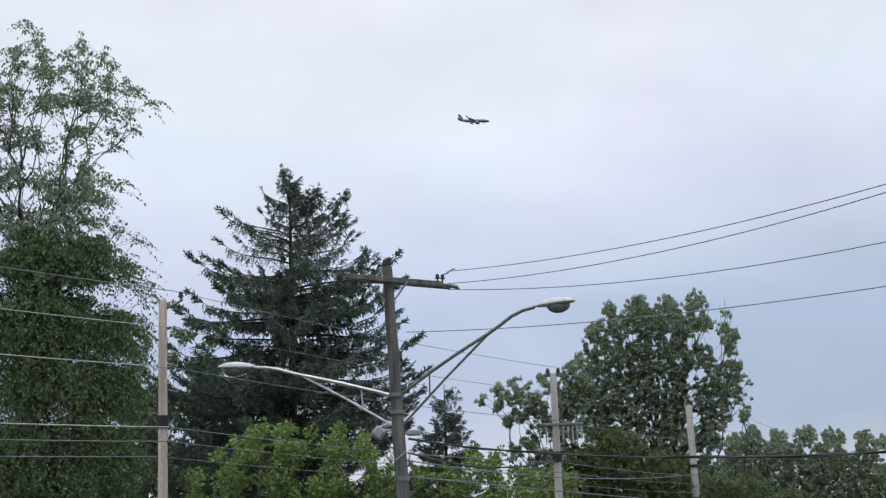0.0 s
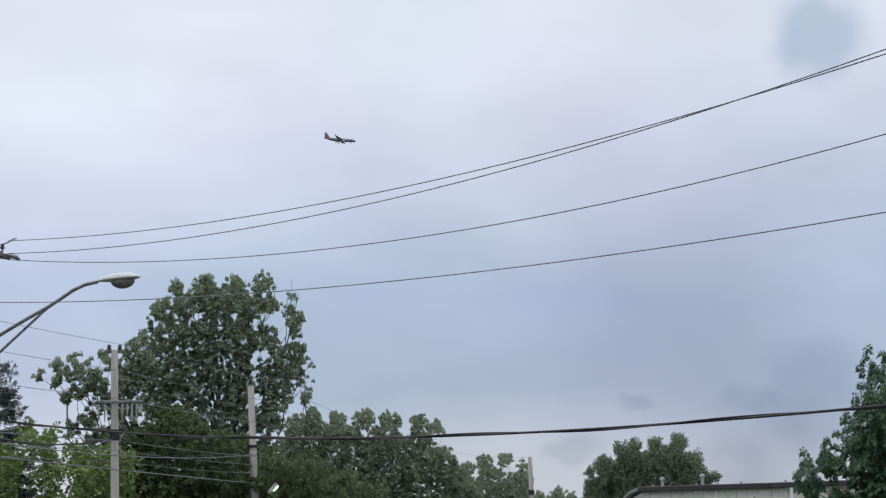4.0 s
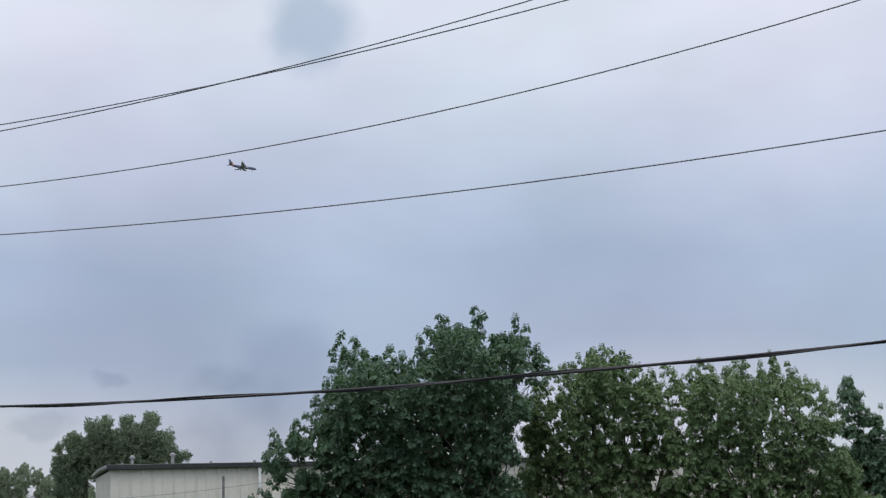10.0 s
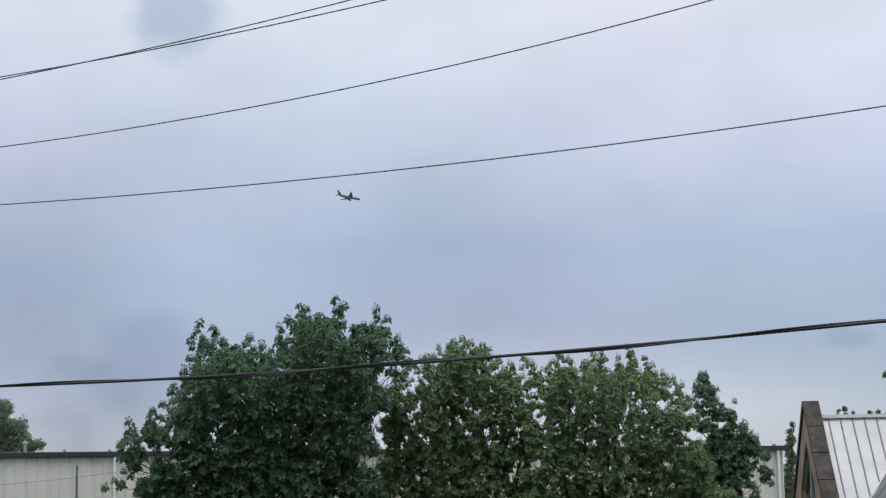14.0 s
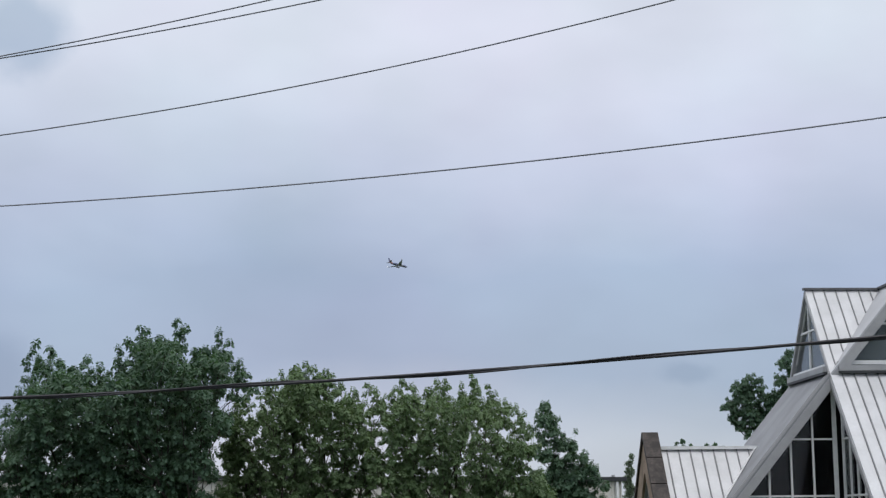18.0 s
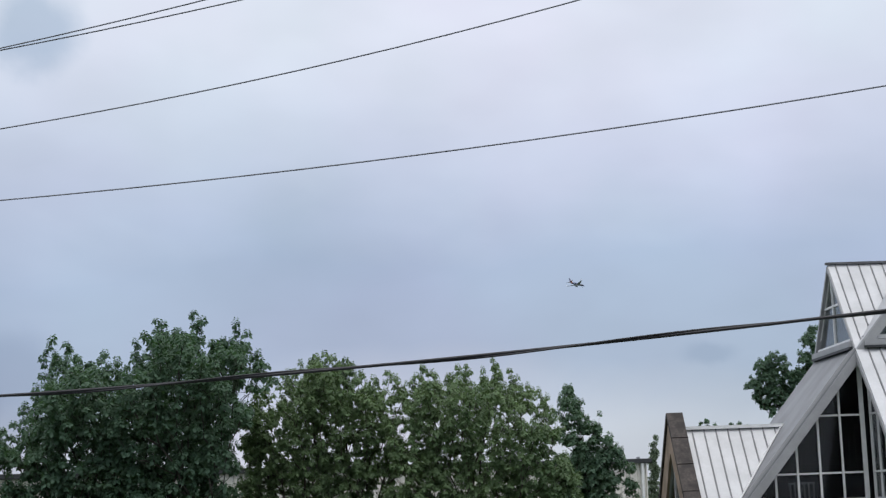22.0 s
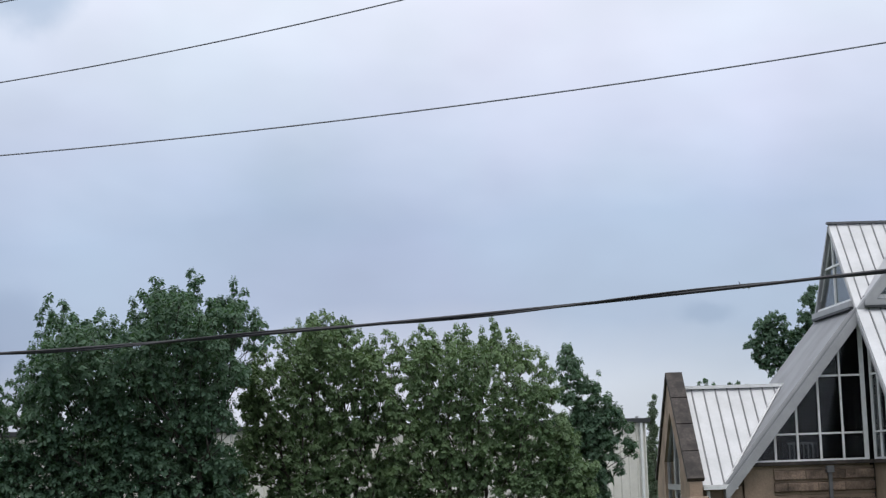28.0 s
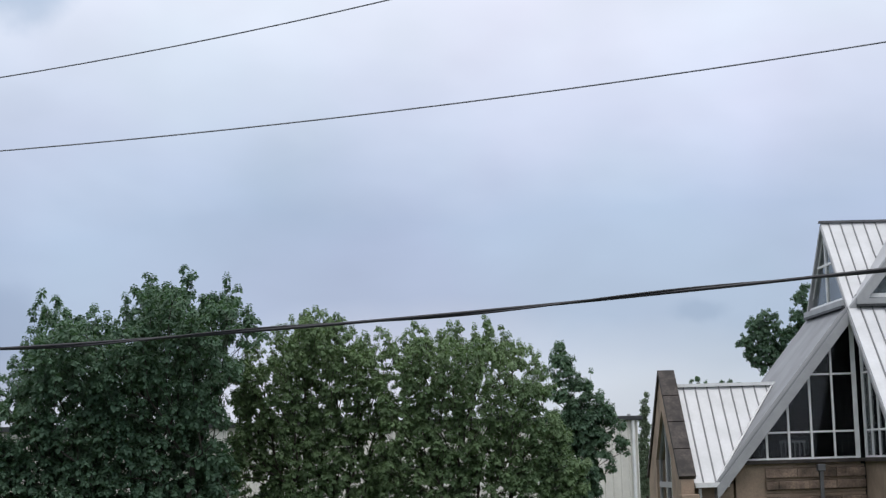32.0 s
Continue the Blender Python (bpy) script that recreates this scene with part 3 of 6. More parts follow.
POPLAR = (7.38, 72, [(-2.23, 14.70, 0.34), (-0.96, 14.75, 0.54), (0.26, 14.69, 0.48), (1.43, 14.87, 0.43), (-1.73, 13.93, 0.68), (-2.73, 13.61, 0.59), (-0.53, 13.74, 0.83), (0.80, 13.67, 0.72), (1.77, 13.74, 0.43), (-2.29, 12.60, 0.87), (-1.09, 12.29, 0.96), (0.35, 12.22, 0.96), (1.57, 12.41, 0.62), (2.69, 13.08, 0.33), (2.85, 11.86, 0.38), (2.67, 10.90, 0.47), (2.12, 11.65, 0.57), (1.70, 10.70, 0.86), (0.50, 10.51, 0.95), (-0.70, 10.57, 0.96), (-2.14, 10.88, 0.97), (-3.04, 12.14, 0.58), (-1.74, 9.16, 1.05), (-0.08, 8.85, 1.05), (1.60, 9.02, 0.85), (-2.92, 9.70, 0.87), (-3.35, 10.93, 0.73), (-2.07, 7.49, 1.05), (-0.18, 7.18, 1.05), (1.50, 7.35, 0.84), (-3.49, 8.03, 0.87), (2.72, 14.04, 0.35), (2.58, 13.36, 0.38), (2.83, 12.70, 0.38), (2.60, 11.96, 0.44), (2.82, 11.22, 0.41), (2.41, 10.50, 0.47), (2.19, 9.77, 0.47), (3.08, 13.29, 0.24), (2.05, 11.24, 0.35)])
POPLAR_LEADERS = [(-2.21, 15.07, 0.9), (-0.98, 15.2, 0.9), (-0.59, 14.86, 0.9), (0.28, 15.08, 0.9), (1.46, 15.42, 0.9), (1.77, 14.48, 0.9), (-2.95, 14.11, 0.9), (-3.33, 13.29, 0.9), (1.11, 14.77, 0.9), (2.99, 12.09, 0.9), (3.11, 11.12, 0.9)]
PEAR = (3.15, 66, [(-2.4, 10.3, 0.21), (-1.71, 10.63, 0.27), (-1.78, 10.12, 0.32), (-1.03, 10.88, 0.29), (-1.21, 10.32, 0.4), (-0.52, 10.63, 0.35), (0.05, 11.01, 0.23), (-0.32, 10.06, 0.49), (0.59, 10.59, 0.49), (1.18, 11.13, 0.49), (1.43, 11.68, 0.31), (1.01, 10.01, 0.62), (1.71, 10.55, 0.57), (0.09, 9.38, 0.58), (-0.9, 9.64, 0.36), (-1.35, 9.43, 0.26), (0.85, 8.91, 0.71), (-0.5, 8.62, 0.4), (-1.18, 8.21, 0.31), (-0.08, 7.94, 0.53), (1.01, 7.68, 0.75), (-1.86, 8.01, 0.27), (-0.77, 7.31, 0.44), (0.09, 6.84, 0.66)])
ASH = (12.42, 85, [(-2.08, 9.70, 0.46), (-0.74, 9.69, 0.58), (0.59, 9.48, 0.63), (2.09, 9.38, 0.52), (2.98, 9.17, 0.40), (-1.47, 8.57, 0.86), (0.30, 8.41, 1.01), (2.09, 8.25, 0.86), (3.28, 7.81, 0.52), (-2.06, 7.04, 1.01), (0.01, 6.73, 1.30), (2.37, 6.70, 1.15), (3.57, 6.12, 0.72), (-3.53, 7.62, 0.86), (-3.22, 5.94, 1.15), (-0.87, 5.35, 1.15), (1.78, 5.31, 1.15), (3.86, 4.99, 0.86), (-0.58, 7.58, 1.30), (1.19, 7.41, 1.30), (-2.05, 5.93, 1.30), (2.98, 6.97, 0.86), (-3.82, 6.79, 1.01), (4.31, 5.69, 0.86), (3.42, 7.24, 0.58), (3.95, 6.45, 0.69), (-4.55, 7.07, 0.69), (-4.97, 5.92, 0.98), (-4.04, 5.62, 1.15), (-4.02, 9.32, 0.76), (-3.31, 9.88, 0.55), (-2.83, 8.76, 0.89), (-4.39, 8.41, 0.82), (-3.63, 10.85, 0.34)])
FAR = (16.59, 140, [(-1.44, 9.79, 0.66), (0.19, 9.99, 0.66), (1.82, 9.26, 0.66), (-2.84, 9.35, 0.57), (-0.99, 8.39, 1.19), (1.34, 7.88, 1.19), (-2.85, 7.49, 1.04), (-1.47, 6.09, 1.19), (1.32, 6.03, 1.19), (4.59, 6.89, 0.66), (5.52, 6.41, 0.66), (4.11, 5.98, 0.85), (6.44, 5.93, 0.66), (-3.87, 8.81, 0.95), (-3.32, 7.13, 1.42), (0.40, 6.97, 1.42), (2.71, 6.24, 1.04), (-4.71, 6.15, 1.42), (0.40, 5.20, 1.40), (3.60, 5.20, 1.30), (6.40, 5.00, 1.20), (-2.60, 5.40, 1.40), (8.20, 5.20, 0.90), (9.60, 4.80, 0.90)])
THICKET = (10.2, 66, [(-5.31, 8.37, 0.84), (-4.46, 7.39, 0.95), (-3.08, 7.15, 0.85), (-4.65, 6.11, 1.05), (-3.28, 5.87, 1.06), (-1.7, 6.48, 0.9), (-0.31, 6.13, 0.97), (-1.05, 5.07, 1.07), (0.88, 5.46, 0.97), (1.96, 5.11, 0.97), (-4.0, 5.03, 1.05), (-2.53, 4.99, 1.06), (-6.55, 7.42, 1.05), (-6.51, 5.72, 1.24)])
ELM = (21.83, 85, [(-1.75, 7.87, 0.40), (-1.04, 7.99, 0.35), (-0.04, 7.97, 0.40), (1.10, 8.03, 0.46), (1.93, 7.22, 0.40), (-2.62, 7.04, 0.52), (-1.20, 7.01, 0.81), (0.51, 7.11, 0.92), (1.91, 6.37, 0.58), (2.76, 6.30, 0.35), (-3.07, 5.92, 0.58), (-1.79, 5.89, 0.86), (-0.09, 5.99, 0.86), (-3.34, 6.77, 0.29), (-2.67, 4.94, 0.86), (-2.94, 5.51, 0.72), (-0.36, 6.56, 1.21), (-1.79, 6.23, 1.09), (1.06, 6.53, 1.09), (1.89, 5.81, 0.72), (0.18, 5.45, 1.30)])
OAK = (53.40, 75, [(-0.64, 9.49, 0.34), (-1.03, 9.01, 0.43), (-1.43, 8.42, 0.39), (-0.3, 9.1, 0.48), (-0.71, 8.26, 0.62), (0.02, 8.47, 0.48), (0.22, 7.72, 0.52), (-0.64, 7.52, 0.58), (-1.11, 7.79, 0.44), (0.52, 8.69, 0.33), (0.68, 9.42, 0.29), (0.97, 10.14, 0.33), (1.24, 10.67, 0.29), (0.95, 9.03, 0.38), (-0.06, 7.12, 0.48), (0.56, 7.46, 0.48), (1.28, 9.39, 0.48), (1.22, 8.41, 0.52), (0.48, 6.25, 0.62)])
HEDGE = (51.28, 95, [(-1.27, 7.64, 0.13), (-0.97, 7.72, 0.16), (-0.52, 7.58, 0.13), (0.39, 7.51, 0.13), (0.84, 7.53, 0.16), (1.29, 7.45, 0.13), (-0.84, 7.13, 0.39), (0.06, 6.97, 0.39), (0.97, 7.06, 0.39), (0.03, 6.36, 0.58)])
YEW = (48.86, 88, [(0.17, 6.73, 0.14), (0.01, 6.35, 0.20), (0.08, 5.94, 0.26), (-0.12, 5.57, 0.30), (0.04, 5.12, 0.35), (-0.08, 4.52, 0.38), (-0.08, 3.92, 0.42), (-0.10, 3.33, 0.44)])
LINDEN = (-5.33, 46, [(-1.00, 7.65, 0.25), (-1.70, 7.44, 0.22), (-0.32, 7.56, 0.28), (0.37, 7.47, 0.22), (1.23, 7.66, 0.25), (1.84, 7.29, 0.22), (-2.16, 7.02, 0.31), (-1.24, 7.07, 0.44), (-0.17, 6.97, 0.50), (0.91, 7.03, 0.47), (1.83, 6.78, 0.39), (2.61, 6.61, 0.28), (-2.62, 6.42, 0.31), (-1.71, 6.24, 0.55), (-0.49, 6.06, 0.62), (0.90, 6.03, 0.62), (2.13, 6.00, 0.47), (-2.77, 5.81, 0.31)])
SHRUB = (1.07, 56, [(-2.07, 6.67, 0.53), (-1.21, 7.05, 0.38), (-0.26, 7.33, 0.38), (0.50, 7.40, 0.34), (1.24, 6.91, 0.42), (1.98, 6.70, 0.47), (2.73, 6.53, 0.53), (0.29, 6.60, 0.61), (-0.85, 6.45, 0.53), (1.40, 6.19, 0.53)])
CEDAR = (-9.54, 60, [(0.89, 12.88, 0.18), (0.59, 12.31, 0.30), (1.44, 12.10, 0.30), (1.80, 12.51, 0.16), (0.19, 12.52, 0.16), (-0.00, 11.29, 0.45), (1.19, 11.08, 0.65), (-0.84, 12.11, 0.22), (-1.10, 11.10, 0.35), (-1.28, 9.69, 0.77), (0.00, 9.68, 0.81), (1.39, 9.66, 0.81), (-1.47, 8.10, 0.91), (0.01, 7.88, 0.91), (1.59, 8.25, 0.81), (-1.36, 6.72, 0.81), (0.21, 6.69, 0.91), (-0.60, 10.29, 0.61), (-0.59, 8.49, 0.77), (-0.58, 7.10, 0.85), (0.90, 7.07, 0.91), (1.99, 7.25, 0.81)])
BIRCH_UP_TIPS = (-14.02, 42, [(-0.29, 17.68, 0.06), (2.72, 15.71, 0.07), (2.23, 15.00, 0.07), (1.95, 13.48, 0.09), (1.84, 14.51, 0.10), (1.28, 14.37, 0.10), (-0.15, 17.46, 0.11), (0.96, 17.26, 0.11), (2.31, 12.14, 0.11), (-0.44, 17.00, 0.13), (1.75, 16.60, 0.13), (2.40, 15.92, 0.13), (-0.17, 17.16, 0.14), (1.53, 16.90, 0.14), (2.18, 16.06, 0.16), (2.19, 15.34, 0.16), (1.93, 12.35, 0.16), (-0.65, 16.84, 0.19), (0.12, 16.87, 0.19), (1.03, 17.02, 0.19), (1.84, 14.88, 0.19), (1.64, 13.58, 0.19), (0.68, 16.75, 0.21), (1.43, 13.09, 0.21), (1.68, 16.12, 0.24)])
BIRCH_UP_BODY = (-14.02, 42, [(1.27, 14.79, 0.28), (1.15, 13.72, 0.28), (0.71, 14.77, 0.31), (0.58, 14.02, 0.31), (1.69, 15.47, 0.36), (1.30, 12.51, 0.36), (-0.57, 16.39, 0.37), (0.09, 14.45, 0.37), (1.11, 16.39, 0.38), (0.20, 16.35, 0.43), (-0.76, 15.60, 0.43), (0.87, 13.23, 0.43), (-1.54, 16.45, 0.43), (0.07, 15.48, 0.48), (0.91, 15.59, 0.48), (-0.53, 14.57, 0.48), (-0.58, 13.55, 0.48), (0.18, 13.35, 0.48), (-0.49, 12.39, 0.57), (0.47, 12.42, 0.60), (-1.65, 15.27, 0.71), (-1.74, 13.52, 0.85)])
BIRCH_LOW = (-14.02, 42, [(1.18, 11.42, 0.71), (2.15, 11.15, 0.40), (2.55, 10.72, 0.20), (-0.06, 11.25, 0.85), (-0.44, 9.83, 0.85), (0.79, 9.84, 0.85), (1.89, 9.71, 0.64), (2.52, 9.28, 0.20), (-0.01, 8.44, 0.85), (1.35, 8.29, 0.85), (2.18, 8.43, 0.43), (-0.24, 6.92, 0.85), (1.10, 6.91, 0.85), (1.92, 6.76, 0.57), (0.04, 5.82, 0.85), (1.39, 5.80, 0.71), (-1.68, 11.23, 0.85), (-1.63, 9.27, 0.85), (-1.57, 7.07, 0.85)])


def sticks(name, segs, mat, parent, sides=5):
    """Tapered round rods, one per row: start, end, radius at each end."""
    p, q, r0, r1 = (np.array(c, dtype=float) for c in zip(*segs))
    d = q - p
    d /= np.linalg.norm(d, axis=1)[:, None] + 1e-9
    s = np.cross(d, np.array([0.31, 0.17, 0.93]))
    s /= np.linalg.norm(s, axis=1)[:, None] + 1e-9
    t = np.cross(d, s)
    rings = []
    for o, r in ((p, r0), (q, r1)):
        for k in range(sides):
            a = 2 * math.pi * k / sides
            rings.append(o + (s * math.cos(a) + t * math.sin(a)) * r[:, None])
    v = np.stack(rings, axis=1).reshape(-1, 3)
    base = np.arange(len(p))[:, None] * 2 * sides
    quad = np.concatenate([base + np.array([k, (k + 1) % sides, sides + (k + 1) % sides, sides + k]) for k in range(sides)], axis=1).reshape(-1, 4)
    me = bpy.data.meshes.new(name)
    me.vertices.add(len(v))
    me.vertices.foreach_set("co", v.astype(np.float32).ravel())
    me.loops.add(quad.size)
    me.loops.foreach_set("vertex_index", quad.astype(np.int32).ravel())
    me.polygons.add(len(quad))
    me.polygons.foreach_set("loop_start", (np.arange(len(quad)) * 4).astype(np.int32))
    me.update(calc_edges=True)
    me.materials.append(mat)
    ob = new(name, me)
    ob.parent = parent
    return ob


# habit of the shoots: length, leaves on each, upward lean, bend under their weight, leaf droop, petiole
HABIT = dict(
    weep=(0.72, 13, 0.25, 0.85, 1.2, 0.05),
    bush=(0.28, 12, 0.5, 0.10, 0.25, 0.05),
    tuft=(0.20, 30, 1.0, 0.0, 0.0, 0.032),
)


def leafy_tree(name, specs, mats, bark, label, seed, habit="bush", leaf=0.12, cover=1.2, size=1.0, depth=0.8, trunk=0.16, stems=1, rise=0.5, lean=0.0, bare=(), group="", skirt=True, wide=0.72, stray=0.3, rim=0.35, leaders=(), vase=0.0):
    """A broadleaf tree: stems, branches that fork their way out to every shoot, and leaves along the shoots."""
    rng = np.random.default_rng(seed)
    az, d = specs[0][0], specs[0][1]
    x, y = at(az, d)
    root = thing(name, pose(x, y, 0, 0, 0, -az), label, "tree", group)
    mats = [mats[min(i, len(mats) - 1)] for i in range(len(specs))]
    clumps = [(c, mats.index(m)) for s, m in zip(specs, mats) for c in s[2]]
    cover = cover if isinstance(cover, tuple) else (cover,)
    W = max(abs(c[0]) + c[2] for c, _ in clumps)
    top = max(c[1] + c[2] for c, _ in clumps)
    foot = min(c[1] for c, _ in clumps)
    if skirt:
        row = [(c, m) for c, m in clumps if c[1] < foot + 0.9 and c[1] > 2.0]
        for _ in range(2):
            row = [((c[0] * 0.97, c[1] - 1.25 * c[2] - 0.15, c[2] * 0.95), m) for c, m in row if c[1] > 2.2]
            clumps += row
    L, per, up, bend, droop, stalk = HABIT[habit]
    L *= size
    per_area = per * leaf * leaf * 0.2
    # shoots fill the clumps evenly, gathered round branch ends, at their own depth
    C = np.array([c for c, _ in clumps])
    R = C[:, 2]
    which = np.array([m for _, m in clumps])
    share = np.array([cover[m] for m in which]) * R ** 2
    total = int((share * math.pi).sum() / per_area)
    few = np.repeat(np.nonzero(R < 0.35)[0], 6)
    pick = np.concatenate([rng.choice(len(C), total, p=share / share.sum()), few])
    total = len(pick)
    a, rr = rng.uniform(0, 2 * math.pi, total), np.sqrt(rng.random(total)) * R[pick]
    rr[-len(few) or total:] *= 0.5
    X, Z = C[pick, 0] + rr * np.cos(a), C[pick, 1] + rr * np.sin(a)
    Z[total - len(few):] -= 0.12 * size

    def inside(dx, dz):
        return ((X[:, None] + dx - C[None, :, 0]) ** 2 + (Z[:, None] + dz - C[None, :, 1]) ** 2) < R[None, :] ** 2 + 1e-6

    over = inside(0, 0).sum(axis=1)
    # the leaves reach past the shoot's foot: keep the feet a little within the outline
    e = rim * L
    firm = np.all([inside(e * math.cos(q), e * math.sin(q)).any(axis=1) for q in np.linspace(0, 2 * math.pi, 9)[:8]], axis=0)
    # a ragged edge: near the outline some shoots are missing
    e2 = e + 0.22 * size
    core = np.all([inside(e2 * math.cos(q), e2 * math.sin(q)).any(axis=1) for q in np.linspace(0, 2 * math.pi, 9)[:8]], axis=0)
    wild = np.sin(7.1 * X / size + 2.3 * np.sin(3.1 * Z / size + seed)) * np.sin(6.3 * Z / size + 1.7 * np.sin(4.7 * X / size))
    firm &= core | (wild > -0.1)
    firm[len(firm) - len(few):] = True
    keep = (rng.random(total) < 1 / np.maximum(1, over)) & firm
    X, Z, K = X[keep], Z[keep], which[pick][keep]
    n = len(X)
    room = depth * W * np.sqrt(np.clip(1 - (np.abs(X) / W) ** 2, 0.06, 1))
    # a vase-shaped crown leans out over its own foot
    Y = rng.uniform(-1, 1, n) * room * wide * (1 - vase + 1.6 * vase * np.clip((Z - foot) / (top - foot), 0, 1))
    P = np.stack([X + rng.normal(size=n) * 0.05 * size, Y, Z + rng.normal(size=n) * 0.06 * size], axis=1)
    ends = P[rng.choice(n, max(3, n // 14), replace=False)]
    near = ends[np.array([int(np.argmin(((ends - p) ** 2).sum(axis=1))) for p in P])]
    pull = np.where(np.linalg.norm(near - P, axis=1) < 0.6 * size, stray, 0.0) * rng.uniform(0.3, 1.2, n)
    P += (near - P) * pull[:, None]
    if vase:
        # shoots stand in upright plumes, each round a branch of its own
        room_y = float(np.abs(P[:, 1]).max())
        plumes = np.stack([rng.uniform(-W, W, int(W * 8 / size)), rng.uniform(-room_y, room_y, int(W * 8 / size))], axis=1)
        bow = 0.55 + 0.50 * np.clip((P[:, 2] - foot) / (top - foot), 0, 1)
        for i in range(len(P)):
            q = plumes * bow[i]
            c = q[int(np.argmin(((q - P[i, :2]) ** 2 * np.array([1.0, 0.35])).sum(axis=1)))]
            P[i, :2] += (c - P[i, :2]) * np.array([0.14, 0.4]) * (np.abs(c[0] - P[i, 0]) < 0.5 * size)
    # what stands nearer or farther keeps its bearing
    f = 1 + P[:, 1] / d
    P = np.stack([P[:, 0] * f, P[:, 1], EYE + (P[:, 2] - EYE) * f], axis=1)
    # leading shoots: a stack of leaf clusters that widens downwards
    tops = []
    for lx, lz, ln in leaders:
        ly, i = rng.uniform(-0.5, 0.5) * W * 0.3, 0
        for h in np.arange(0.0, ln, 0.125 * size):
            for _ in range(1 + (i > 1) + (i > 3)):
                o = 0.05 * size * (i > 0) + 0.075 * size * i * 0.6
                g = 1 + (ly + rng.normal() * o) / d
                tops.append(((lx + rng.normal() * o) * g, (g - 1) * d, EYE + (lz - 0.12 * size - h + rng.normal() * 0.02 - EYE) * g))
            i += 1
    if tops:
        P, K = np.concatenate([P, np.array(tops)]), np.concatenate([K, np.zeros(len(tops), dtype=int)])
    n = len(P)
    # stems
    nodes, par = [], []
    for s in range(stems):
        g = 0 if stems == 1 else (s / (stems - 1) - 0.5) * 2
        gx, gy = g * W * 0.33, (rng.uniform(-1, 1) * W * 0.25 if stems > 1 else 0)
        zt = top * rise * rng.uniform(0.85, 1.1) * (1 - 0.25 * abs(g))
        first = len(nodes)
        for i, f in enumerate(np.linspace(0, 1, 9)):
            w = Vector((gx, gy, 0)) * (0.25 + 0.75 * f) if stems > 1 else Vector((lean * f, 0, 0))
            nodes.append((w.x + rng.normal() * 0.03 * f, w.y + rng.normal() * 0.05 * f, zt * f))
            par.append(first + i - 1 if i else -1)
    ns = len(nodes)
    N = np.concatenate([np.array(nodes), P - np.array([0, 0, 0.4 * L * (1 if habit != "weep" else -0.3)])])
    parent = np.concatenate([np.array(par), np.full(n, -1)])
    path = np.zeros(ns + n)
    path[:ns] = N[:ns, 2] * 0.6
    best, who = np.full(n, 1e9), np.zeros(n, dtype=int)

    def offer(k):
        dv = N[ns:] - N[k]
        c = np.sqrt(np.einsum("ij,ij->i", dv, dv)) + 0.55 * path[k] + 0.8 * np.maximum(0, -dv[:, 2])
        hit = c < best
        best[hit], who[hit] = c[hit], k

    for k in range(2, ns):
        offer(k)
    done, order = np.zeros(n, dtype=bool), []
    for _ in range(n):
        i = int(np.argmin(np.where(done, 1e18, best)))
        done[i] = True
        k = ns + i
        parent[k] = who[i]
        path[k] = path[who[i]] + np.linalg.norm(N[k] - N[who[i]])
        order.append(k)
        offer(k)
    area = np.zeros(ns + n)
    area[ns:] = 0.0031 ** 2.2
    for k in order[::-1]:
        area[parent[k]] += area[k]
    for k in range(ns - 1, -1, -1):
        if parent[k] >= 0:
            area[parent[k]] += area[k]
    rad = np.minimum(area ** (1 / 2.2), trunk * 0.55)
    bm = bmesh.new()
    for s in range(stems):
        ids = range(s * 9, s * 9 + 9)
        tube(bm, [nodes[k] for k in ids], [max(rad[k], trunk * (1 - 0.6 * i / 8) * (1.3 if i == 0 else 1) / stems ** 0.5) for i, k in enumerate(ids)], 9)
    part("trunk", bm, bark, root)
    segs = []
    for k in order:
        a, b = N[parent[k]], N[k]
        r1 = min(rad[k], 0.9 * rad[parent[k]])
        r0 = min(rad[parent[k]], 1.5 * r1 + 0.002)
        far = np.linalg.norm(b - a)
        if far > 0.5:
            # longer branches bow outwards and upwards
            mid = (a + b) / 2 + rng.normal(size=3) * far * 0.05 + np.array([0, 0, 0.05 * far])
            segs += [(a, mid, r0, (r0 + r1) / 2), (mid, b, (r0 + r1) / 2, r1)]
        else:
            segs.append((a, b, r0, r1))
    for chain in bare:
        m = len(chain) - 1
        for i in range(m):
            segs.append((chain[i], chain[i + 1], 0.028 * (1 - 0.85 * i / m), 0.028 * (1 - 0.85 * (i + 1) / m)))
    # shoots: each carries on from its branch, upward or weeping by habit
    D = N[ns:] - N[parent[ns:]]
    D /= np.linalg.norm(D, axis=1)[:, None] + 1e-9
    out = P - np.array([0, 0, 0.55 * top])
    out /= np.linalg.norm(out, axis=1)[:, None] + 1e-9
    D = D * 0.5 + out * 0.5 + rng.normal(size=(n, 3)) * 0.35 + np.array([0, 0, up])
    D /= np.linalg.norm(D, axis=1)[:, None]
    SL = L * rng.uniform(0.6, 1.25, n)
    B = N[ns:]

    def along(s):
        return B + D * (SL * s)[:, None] + np.array([0, 0, -1.0]) * (SL * bend * s * s)[:, None]

    if habit == "tuft":
        D = D * 0.4 + np.array([0, 0, 1.0])
        D /= np.linalg.norm(D, axis=1)[:, None]
    for i, (a, b, c) in enumerate(zip(along(0.0), along(0.5), along(0.95))):
        segs.append((a, b, 0.0042, 0.0034))
        segs.append((b, c, 0.0034, 0.002))
    sticks("branchwork", segs, bark, root, 4)
